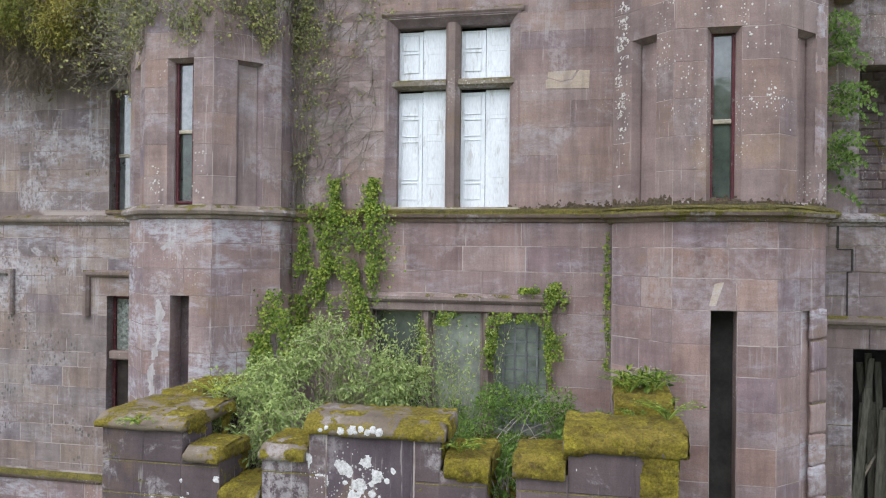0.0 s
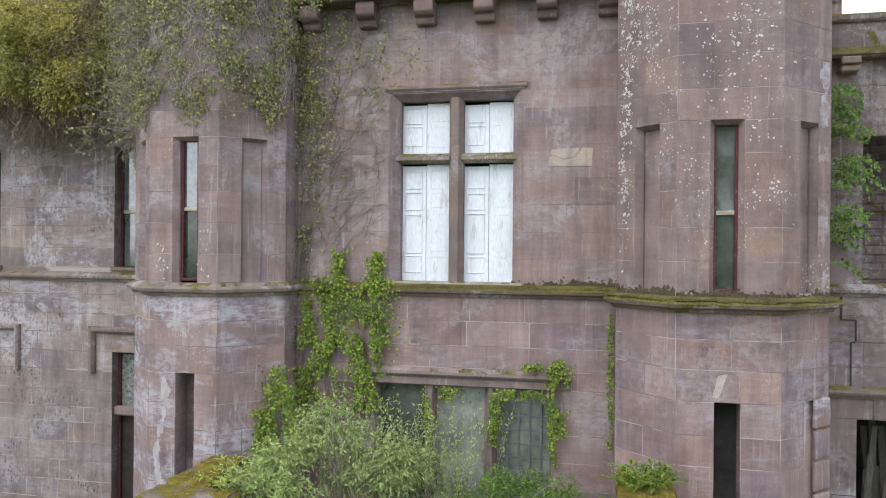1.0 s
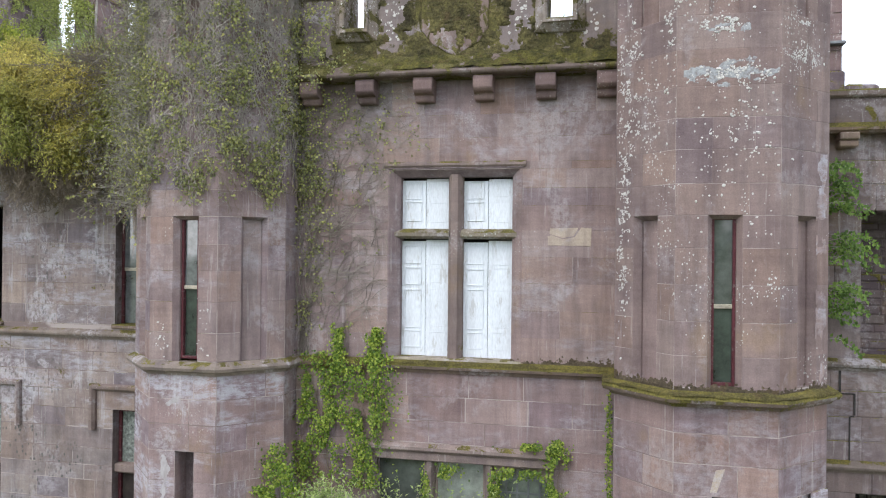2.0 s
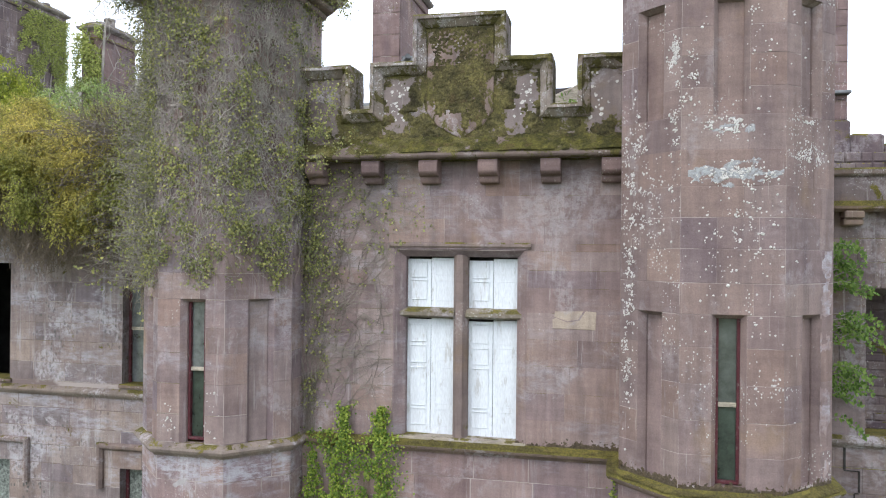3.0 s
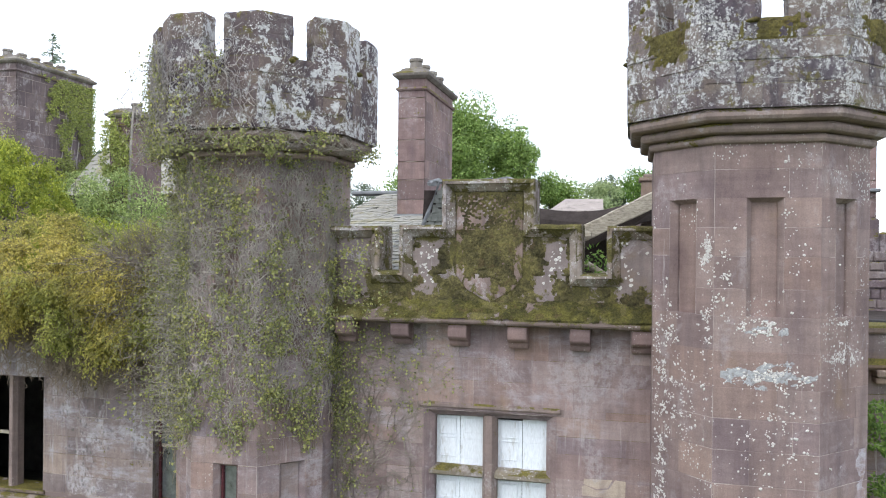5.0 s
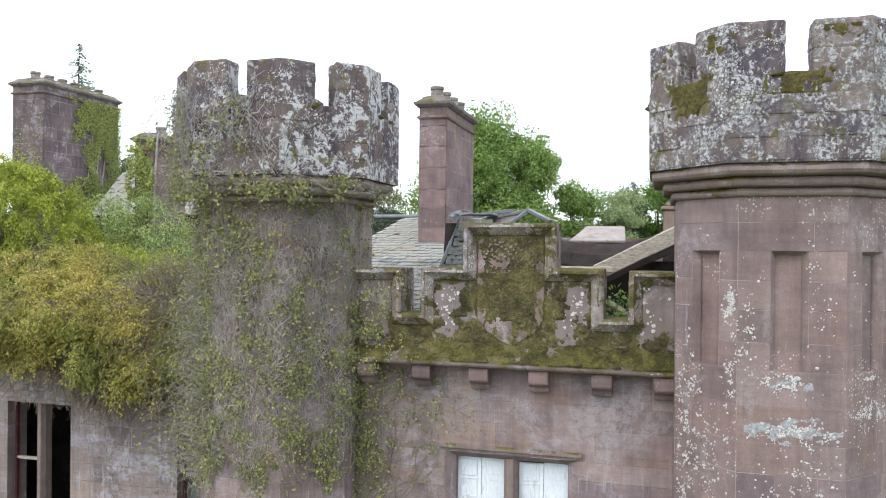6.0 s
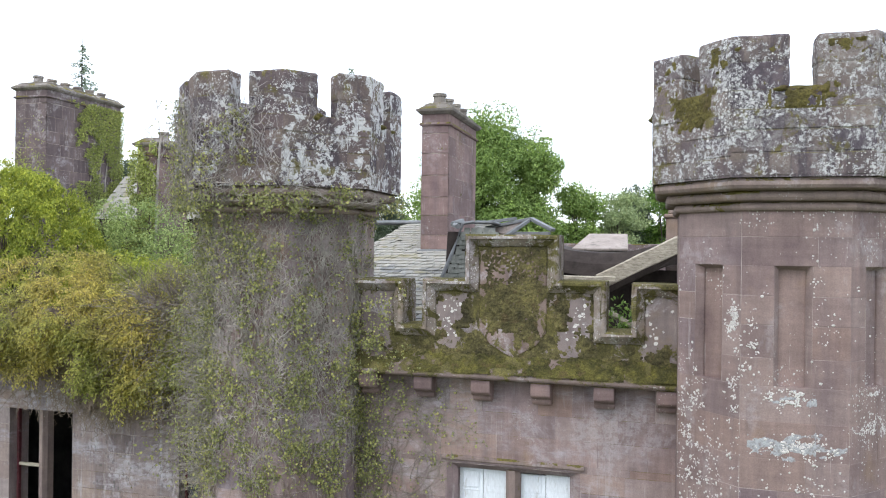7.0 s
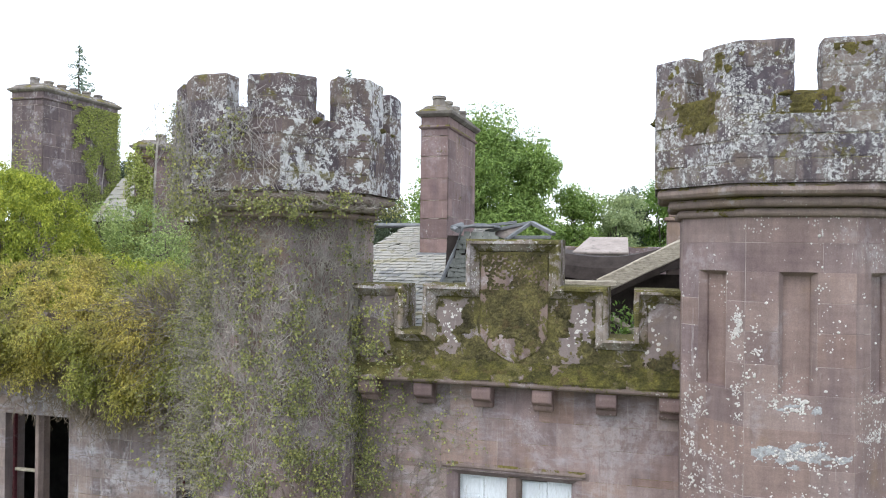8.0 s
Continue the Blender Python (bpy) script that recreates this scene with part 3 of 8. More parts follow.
def block_mesh(w, h, material, proud, chamfer):
    key = (round(w, 2), round(h, 2), material.name, proud, chamfer)
    if key not in BLOCKS:
        w, h, c = key[0] / 2, key[1] / 2, chamfer
        me = bpy.data.meshes.new("stone_block")
        ring = [(-1, -1), (1, -1), (1, 1), (-1, 1)]
        vs = [(sx * w, 0.03, sz * h) for sx, sz in ring] + [(sx * w, -proud + c, sz * h) for sx, sz in ring]
        vs += [(sx * (w - c * 1.4), -proud, sz * (h - c * 1.4)) for sx, sz in ring]
        fs = [(8, 9, 10, 11)]
        for i in range(4):
            j = (i + 1) % 4
            fs += [(i, j, 4 + j, 4 + i), (4 + i, 4 + j, 8 + j, 8 + i)]
        me.from_pydata(vs, [], fs)
        me.materials.append(material)
        BLOCKS[key] = me
    return BLOCKS[key]


def ashlar(parent, m, length, courses, holes, material, seed, lengths=(0.45, 0.95), joint=0.004, proud=0.003, name="stone", chamfer=0.002, uneven=0.001):
    """Lays courses of squared stones on a wall face, round its holes. courses: heights from bottom to top."""
    r = random.Random(seed)
    for z0, z1 in zip(courses, courses[1:]):
        cuts = sorted({z0, z1, *[z for h in holes for z in h[2:4] if z0 + 0.04 < z < z1 - 0.04]})
        for a, b in zip(cuts, cuts[1:]):
            free = [(0.0, length)]
            for h in holes:
                if h[2] < (a + b) / 2 < h[3]:
                    free = [s for x0, x1 in free for s in ((x0, min(x1, h[0])), (max(x0, h[1]), x1)) if s[1] - s[0] > 0.03]
            for x0, x1 in free:
                x = x0
                while x < x1 - 0.02:
                    w = r.uniform(*lengths)
                    if x1 - (x + w) < lengths[0] * 0.7:
                        w = x1 - x
                    ob = new(name, block_mesh(w - joint, b - a - joint, material, proud, chamfer))
                    adopt(ob, parent)
                    ob.matrix_basis = m @ pose(x + w / 2, r.uniform(-uneven, uneven), (a + b) / 2)
                    x += w


def courses(z0, z1, step, seed=0, fixed=()):
    """Course heights from z0 to z1 of about a step each, that keep to the fixed heights."""
    r = random.Random(seed)
    marks, out = [z0, *[f for f in fixed if z0 < f < z1], z1], [z0]
    for a, b in zip(marks, marks[1:]):
        n = max(1, round((b - a) / step))
        w = [r.uniform(0.85, 1.15) for _ in range(n)]
        for k in range(n):
            out.append(a + (b - a) * sum(w[:k + 1]) / sum(w))
    return out


def sweep(path, profile, closed=True):
    """A moulding: the profile of (out, z) carried along a path of (x, y), out to the right of the way."""
    n, rings = len(path), []
    for i, p in enumerate(path):
        p = Vector(p)
        a = (p - Vector(path[i - 1])).normalized() if closed or i else None
        b = (Vector(path[(i + 1) % n]) - p).normalized() if closed or i < n - 1 else None
        na = Vector((a.y, -a.x)) if a else Vector((b.y, -b.x))
        nb = Vector((b.y, -b.x)) if b else na
        d = (na + nb) / (1 + na.dot(nb))
        rings.append([(p.x + d.x * o, p.y + d.y * o, z) for o, z in profile])
    if closed:
        rings.append(rings[0])
    bm = loft(rings, closed=True, caps=not closed)
    if closed:
        bmesh.ops.remove_doubles(bm, verts=bm.verts[:], dist=1e-5)
    return bm


def timber(name, p, q, w, h, mat, label, category="beam"):
    d = Vector(q) - Vector(p)
    bm = boxes([(0, d.length, -w / 2, w / 2, -h / 2, h / 2)], 0.015)
    bmesh.ops.subdivide_edges(bm, edges=[e for e in bm.edges if e.calc_length() > 0.5], cuts=6)
    worn(bm, 0.012, 4)
    bm.transform(Matrix.Translation(p) @ d.to_track_quat("X", "Z").to_matrix().to_4x4())
    return tagged(part(name, bm, mat, None, label), category=category)


# ---- plants ----
LEAVES = {
    "ivy": ([(0, 0, 0), (0.5, 0.25, 0.08), (0.32, 0.62, 0.04), (0, 1, 0), (-0.32, 0.62, 0.04), (-0.5, 0.25, 0.08)], [(0, 1, 2, 3), (0, 3, 4, 5)]),
    "lance": ([(0, 0, 0), (0.2, 0.45, 0.07), (0, 1, -0.1), (-0.2, 0.45, 0.07)], [(0, 1, 2), (0, 2, 3)]),
    "oval": ([(0, 0, 0), (0.34, 0.45, 0.08), (0, 1, -0.05), (-0.34, 0.45, 0.08)], [(0, 1, 2), (0, 2, 3)]),
    "spray": ([(0, 0, 0), (0.3, 0.3, 0.05), (0.12, 0.45, 0), (0.42, 0.7, -0.02), (0, 1, -0.08), (-0.42, 0.7, -0.02), (-0.12, 0.45, 0), (-0.3, 0.3, 0.05)],
              [(0, 1, 2), (0, 2, 6), (0, 6, 7), (2, 3, 4), (2, 4, 6), (6, 4, 5)]),
}


def leaves(name, points, aims, normals, sizes, material, parent=None, shape="ivy", label="", kind="stuff", category=""):
    """One mesh of many leaves: each at its point, its tip towards its aim and its face towards its normal."""
    tv, tf = LEAVES[shape]
    tv = np.array(tv)
    p, a, nrm, s = (np.asarray(k, float) for k in (points, aims, normals, sizes))
    a = a / np.maximum(1e-6, np.linalg.norm(a, axis=1, keepdims=True))
    x = np.cross(a, nrm)
    x = x / np.maximum(1e-6, np.linalg.norm(x, axis=1, keepdims=True))
    up = np.cross(x, a)
    v = p[:, None] + s[:, None, None] * (tv[None, :, :1] * x[:, None] + tv[None, :, 1:2] * a[:, None] + tv[None, :, 2:] * up[:, None])
    k, nv = len(p), len(tv)
    me = bpy.data.meshes.new(name)
    fs = [tuple(i * nv + j for j in f) for i in range(k) for f in tf]
    me.from_pydata(v.reshape(-1, 3).tolist(), [], fs)
    me.materials.append(material)
    ob = new(name, me)
    adopt(ob, parent)
    return tagged(ob, label, category, "", kind)


def stems(name, lines, radius, material, parent=None, sides=3, label="", kind="stuff", category=""):
    """One mesh of many thin tapered stems, each a line of points."""
    vs, fs = [], []
    for pts in lines:
        pts = np.asarray(pts, float)
        d = np.gradient(pts, axis=0)
        d /= np.maximum(1e-6, np.linalg.norm(d, axis=1, keepdims=True))
        s = np.cross(d, np.array([0.31, 0.87, 0.37]))
        s /= np.maximum(1e-6, np.linalg.norm(s, axis=1, keepdims=True))
        u = np.cross(d, s)
        base, n = len(vs), len(pts)
        for i in range(n):
            r = radius * (1 - 0.75 * i / n)
            for k in range(sides):
                w = k * math.tau / sides
                vs.append(tuple(pts[i] + r * (math.cos(w) * s[i] + math.sin(w) * u[i])))
        for i in range(n - 1):
            for k in range(sides):
                q = (k + 1) % sides
                fs.append((base + i * sides + k, base + i * sides + q, base + (i + 1) * sides + q, base + (i + 1) * sides + k))
    me = bpy.data.meshes.new(name)
    me.from_pydata(vs, [], fs)
    me.materials.append(material)
    ob = new(name, me)
    adopt(ob, parent)
    return tagged(ob, label, category, "", kind)


def unit(rng, n):
    v = rng.normal(size=(n, 3))
    return v / np.linalg.norm(v, axis=1, keepdims=True)


def clump_leaves(rng, lumps, density, droop=0.3, fill=0.35, toss=0.45):
    """Leaf places on and in uneven lumps (x, y, z, rx, ry, rz): points, aims, normals."""
    pts, aims, nrms = [], [], []
    for x, y, z, rx, ry, rz in lumps:
        n = max(8, int(density * (rx * ry + ry * rz + rx * rz)))
        d = unit(rng, n)
        wob = np.array([noise.noise(Vector((a * 2.3 + x, b * 2.3 + y, c * 2.3 + z))) for a, b, c in d])
        r = (1 + 0.35 * wob) * np.where(rng.random(n) < fill, rng.uniform(0.55, 1, n), rng.uniform(0.92, 1.06, n))
        p = d * np.array([rx, ry, rz]) * r[:, None] + np.array([x, y, z])
        pts.append(p)
        aims.append(np.cross(d, unit(rng, n)) + d * 0.2 if toss < 0.3 else d * 0.8 + rng.normal(size=(n, 3)) * 0.5 + np.array([0, 0, -droop]))
        nrms.append(d * 0.9 + rng.normal(size=(n, 3)) * toss + np.array([0, 0, 0.7]))
    return np.vstack(pts), np.vstack(aims), np.vstack(nrms)


def lumps_in(rng, n, centre, radii, size, flat=0.8):
    """Uneven lumps spread in an ellipsoid, denser towards its skin."""
    d = unit(rng, n)
    r = rng.uniform(0.45, 1.0, n) ** 0.6
    p = d * r[:, None] * np.array(radii) + np.array(centre)
    s = rng.uniform(0.6, 1.25, n) * size
    return [(*q, k, k, k * flat) for q, k in zip(p, s)]


def growth(m, area, step, field, thick, name, mat, parent, label, smooth=True):
    """A thin uneven skin (moss, lichen, limewash) on the face y = 0 of the pose m, where field(x, z) is over 0."""
    x0, x1, z0, z1 = area
    nx, nz = int((x1 - x0) / step) + 1, int((z1 - z0) / step) + 1
    h = [[field(x0 + i * step, z0 + j * step) for i in range(nx)] for j in range(nz)]
    bm, index = bmesh.new(), {}

    def vert(i, j):
        if (i, j) not in index:
            x, z, k = x0 + i * step, z0 + j * step, h[j][i]
            y = 0.003 if k <= 0 else -min(1.0, k) * thick * (1 + 0.6 * noise.noise(Vector((x * 30, 0, z * 30))))
            q = Vector((x, 3, z))
            index[i, j] = bm.verts.new((x + 0.4 * step * noise.noise(q * 19), y, z + 0.4 * step * noise.noise(q * 23)))
        return index[i, j]

    for j in range(nz - 1):
        for i in range(nx - 1):
            if max(h[j][i], h[j][i + 1], h[j + 1][i], h[j + 1][i + 1]) > 0:
                bm.faces.new([vert(i, j), vert(i + 1, j), vert(i + 1, j + 1), vert(i, j + 1)])
    bm.transform(m)
    return tagged(part(name, bm, mat, parent, label, smooth=smooth), kind="stuff" if parent else "")


def rough(x, z, seed, scale=6.0):
    """Ragged noise of about -1 to 1."""
    p = Vector((x * scale, seed * 3.7, z * scale))
    return 0.9 * noise.noise(p) + 0.5 * noise.noise(p * 2.3) + 0.3 * noise.noise(p * 5.1)


def discs(spots, seed):
    """A field that is over 0 inside any of the ragged round spots (x, z, radius)."""
    def field(x, z):
        k = max((r - math.hypot(x - a, z - b)) / r for a, b, r in spots)
        return (k + 0.5 * rough(x, z, seed, 16)) * 2.5 if k > -0.8 else -1
    return field


def ledge_moss(path, closed, seed, name, label, parent, mat, reach=0.1, z=8.17, cover=0.5):
    """A mat of moss that lies on a ledge along the path, thin at the wall and hanging over the lip."""
    pts = []
    n = len(path)
    for i in range(n if closed else n - 1):
        p, q = Vector(path[i]), Vector(path[(i + 1) % n])
        k = max(2, int((q - p).length / 0.02))
        d = (q - p).normalized()
        pts += [(p + (q - p) * f / k, Vector((d.y, -d.x))) for f in range(k + (0 if i < n - 2 or closed else 1))]
    bm, rows = bmesh.new(), []
    for i, (w, nrm) in enumerate(pts):
        a = noise.noise(Vector((w.x * 1.6, w.y * 1.6, seed))) + 0.6 * noise.noise(Vector((w.x * 7, w.y * 7, seed)))
        f = max(0.02, min(1.0, cover + 1.1 * a))
        fine = 0.3 * noise.noise(Vector((w.x * 30, w.y * 30, seed)))
        sec = [(-0.01, 0.05 * f), (0.25 * reach, (0.043 + 0.02 * fine) * f), (0.6 * reach, (0.036 + 0.02 * fine) * f), (0.95 * reach, (0.014 + 0.02 * fine) * f), (1.06 * reach, -0.014 * f), (1.05 * reach, -0.04 * f * (1 + 2 * fine)), (0.8 * reach, -0.04 * f)]
        rows.append([bm.verts.new((*(w + nrm * o), z + dz)) for o, dz in sec])
    for r0, r1 in zip(rows, rows[1:]):
        for a, b, c, d in zip(r0, r0[1:], r1[1:], r1):
            bm.faces.new((a, d, c, b))
    return tagged(part(name, bm, mat, parent, label, smooth=True), kind="stuff" if parent else "")


def moss_pad(points, mat, parent, size, seed, name="moss_cushion", label="cushion of moss", fine=2):
    """A lumpy mat of moss along a line of points (x, y, z)."""
    r = random.Random(seed)
    bms = []
    for p in points:
        bm = bmesh.new()
        bmesh.ops.create_icosphere(bm, subdivisions=fine, radius=1)
        sx, sy, sz = (size[k] * r.uniform(0.7, 1.3) for k in range(3))
        for v in bm.verts:
            q = v.co.copy()
            v.co = Vector((q.x * sx, q.y * sy, q.z * sz)) * (1 + 0.35 * noise.noise(q * 2.2 + Vector(p) * 3)) + Vector(p)
        bms.append(bm)
    return tagged(part(name, merge(bms), mat, parent, label, smooth=True), kind="stuff" if parent else "")


# ---- ground ----
bm = bmesh.new()
bmesh.ops.create_grid(bm, x_segments=60, y_segments=60, size=1)
for v in bm.verts:
    x, y = v.co.x, v.co.y
    v.co = (math.copysign(abs(x) ** 2.2, x) * 900, math.copysign(abs(y) ** 2.2, y) * 900, 0)
    d = max(0.0, math.hypot(v.co.x, v.co.y) - 35)
    v.co.z = noise.noise(v.co * 0.02) * min(2.5, d * 0.04)
tagged(part("ground", bm, M_GRASS, None, "rough green grass round the ruin"), category="ground", kind="structure")


# ---- the front wall between the turrets ----
def frame_of(p, q):
    """The pose of a wall face that runs from p to q, seen from outside left to right, and its length."""
    d = Vector(q) - Vector(p)
    return pose(p[0], p[1], 0, 0, 0, math.degrees(math.atan2(d.y, d.x))), d.length


WIN = (-0.93, 0.93, 8.2, 10.86)
LOWWIN = (-1.12, 1.36, 5.1, 6.8)
X0, X1 = -2.4, 2.25
holes = [(a - X0, b - X0, c, d) for a, b, c, d in (WIN, LOWWIN)]
m, length = frame_of((X0, 0), (X1, 0))
wall_front = tagged(part("wall_front", slab(length, 0, 12.15, 0.45, holes, m), M_MORTAR, None, "weathered red sandstone ashlar wall between two turrets", second=M_WALL),
                    category="wall", kind="structure")
C_LOW = [4.6, 5.1, 5.47, 5.83, 6.2, 6.8, 7.05, 7.36, 7.7, 8.06]
C_UP = [8.2, 8.56, 8.93, 9.3, 9.66, 10.02, 10.36, 10.6, 10.96, 11.3, 11.62, 12.12]
ashlar(wall_front, m, length, C_LOW, holes + [(-1.35 - X0, 1.62 - X0, 6.8, 7.05)], M_LOW, 3, joint=0.012, proud=0.002)
ashlar(wall_front, m, length, C_UP, holes + [(-1.04 - X0, 1.04 - X0, 10.86, 10.96)], M_WALL, 4)

# the wing walls, set back on either side
LW = [(-10.86, -9.3, 8.3, 10.53), (-6.84, -5.3, 8.3, 10.52), (-6.86, -5.3, 3.6, 6.73), (-10.9, -9.28, 3.6, 6.73)]
m, length = frame_of((-15, 2.15), (-4.2, 2.15))
holes = [(a + 15, b + 15, c, d) for a, b, c, d in LW]
wall_left = tagged(part("wall_left", slab(length, 0, 12.6, 0.5, holes, m), M_MORTAR, None, "pale stained sandstone wing wall under a mass of ivy", second=M_LEFT), category="wall", kind="structure")
ashlar(wall_left, pose(-11.4, 2.15, 0), 7.2, courses(3.46, 6.37, 0.36, 5, (3.6,)), [(a + 11.4, b + 11.4, c, d) for a, b, c, d in LW], M_LEFTLOW, 6, (0.5, 1.0), joint=0.011, proud=0.002)
ashlar(wall_left, pose(-11.4, 2.15, 0), 7.2, courses(6.38, 8.14, 0.36, 5, (6.73,)), [(a + 11.4, b + 11.4, c, d) for a, b, c, d in LW], M_LEFT, 16, (0.5, 1.0), joint=0.011, proud=0.002)
ashlar(wall_left, pose(-11.4, 2.15, 0), 7.2, courses(2.2, 3.25, 0.35, 5), [], M_LOWPALE, 17, (0.5, 1.0), joint=0.011, proud=0.002)
ashlar(wall_left, pose(-11.4, 2.15, 0), 7.2, courses(8.28, 12.2, 0.37, 7, (8.3, 10.53)), [(a + 11.4, b + 11.4, c, d) for a, b, c, d in LW], M_LEFT, 8, (0.5, 1.0), joint=0.008, proud=0.002)
RW = [(5.68, 7.2, 8.24, 10.4), (5.63, 7.2, 2.2, 6.27)]
m, length = frame_of((4.5, 1.75), (10.5, 1.75))
holes = [(a - 4.5, b - 4.5, c, d) for a, b, c, d in RW]
wall_right = tagged(part("wall_right", slab(length, 0, 12.08, 0.5, holes, m), M_RUIN, None, "ruined grey-red sandstone wing wall with open windows", second=M_RUIN), category="wall", kind="structure")
ashlar(wall_right, pose(4.5, 1.75, 0), 3.2, courses(3.4, 11.5, 0.35, 9, (6.27, 6.62, 6.72, 8.12, 8.24)), holes, M_RUIN, 10, (0.35, 0.8), joint=0.012, proud=0.006, chamfer=0.006, uneven=0.01)
# The crack is not cut: dark strips stand in for its shaded gap.
crack = [(5.416, 8.2), (5.4, 7.73), (5.61, 7.71), (5.6, 7.41), (5.545, 7.38), (5.54, 6.75)]
bits = []
for (xa, za), (xb, zb) in zip(crack, crack[1:]):
    bits.append((min(xa, xb) - 0.007, max(xa, xb) + 0.007, 1.728, 1.76, min(za, zb) - 0.005, max(za, zb)))
part("crack", boxes(bits[:1] + bits[2:3] + bits[4:] + [(5.4, 5.61, 1.729, 1.76, 7.705, 7.72), (5.545, 5.6, 1.729, 1.76, 7.38, 7.392)], 0.002), M_DARK, wall_right, "dark strips laid on for the shaded gap of a stepped crack")

# walls and deck added to close the building behind and keep its rooms dark
tagged(part("wall_back", boxes([(-15, 10.5, 16, 16.4, 0, 11.5)]), M_RUBBLE, None, "unseen plain stone back wall"), category="wall", kind="structure")
tagged(part("wall_end", boxes([(-15.4, -15, 2.2, 16, 0, 12.0)]), M_RUBBLE, None, "unseen plain stone end wall"), category="wall", kind="structure")
tagged(part("wall_end", boxes([(10.5, 10.9, 1.8, 16, 0, 11.5)]), M_RUBBLE, None, "unseen plain stone end wall"), category="wall", kind="structure")
tagged(part("roof_deck", boxes([(-4.2, 4.5, 0.46, 16, 11.9, 12.05), (-15, -4.2, 2.66, 16, 11.9, 12.05), (4.5, 10.5, 5.4, 16, 11.7, 11.85)]), M_BOARD, None, "flat lead roof deck behind the parapets"), category="roof", kind="structure")
# Added dark floor and backing: the rooms' shade is put into their colour.
tagged(part("dark_floor", boxes([(-4.2, 4.5, 0.46, 16, 7.4, 7.6), (-15, -4.2, 2.66, 16, 7.4, 7.6), (4.5, 10.5, 5.4, 16, 7.4, 7.6)]), M_DARK, None, "dark floor added for the shade inside the ruin"), category="floor", kind="structure")
tagged(part("dark_backing", boxes([(-15, 10.5, 5.2, 5.4, 0, 11.9)]), M_DARK, None, "dark backing added for the shade behind the windows"), category="wall", kind="structure")


# ---- string courses ----
def octagon(cx, cy, a, b):
    return [(cx + x, cy + y) for x, y in ((-b, -a), (b, -a), (a, -b), (a, b), (b, a), (-b, a), (-a, b), (-a, -b))]


RT, LT = (3.4, -0.14, 1.21, 0.56), (-3.48, 0.08, 1.17, 0.5)
STRING = [(-0.02, 8.02), (0.03, 8.03), (0.05, 8.07), (0.1, 8.09), (0.115, 8.13), (0.1, 8.165), (0.02, 8.21), (-0.02, 8.21)]
front = sweep([(X0, 0), (X1, 0)], STRING, closed=False)
tagged(part("string_course", front, M_SILL, None, "mossy moulded stone string course under the tall window"), category="string course", kind="structure")
tagged(part("string_course", sweep([(-15, 2.15), (-4.2, 2.15)], STRING, closed=False), M_STRING, None, "moulded stone string course of the wing"), category="string course", kind="structure")
tagged(part("string_course", sweep([(-15, 2.15), (-4.2, 2.15)], [(o, z - 4.78) for o, z in STRING], closed=False), M_SILL, None, "moulded stone plinth course of the wing"), category="string course", kind="structure")
for dz in (0, -1.48):
    tagged(part("string_course", sweep([(4.5, 1.75), (10.5, 1.75)], [(o, z + dz + 0.02) for o, z in STRING], closed=False), M_STRING, None, "worn moulded string course of the ruined wing"),
           category="string course", kind="structure")


# ---- the turrets ----
def splay(z0):
    """How far the reveals of the upper openings widen towards the face."""
    return 0.05 if z0 > 8 else 0.0


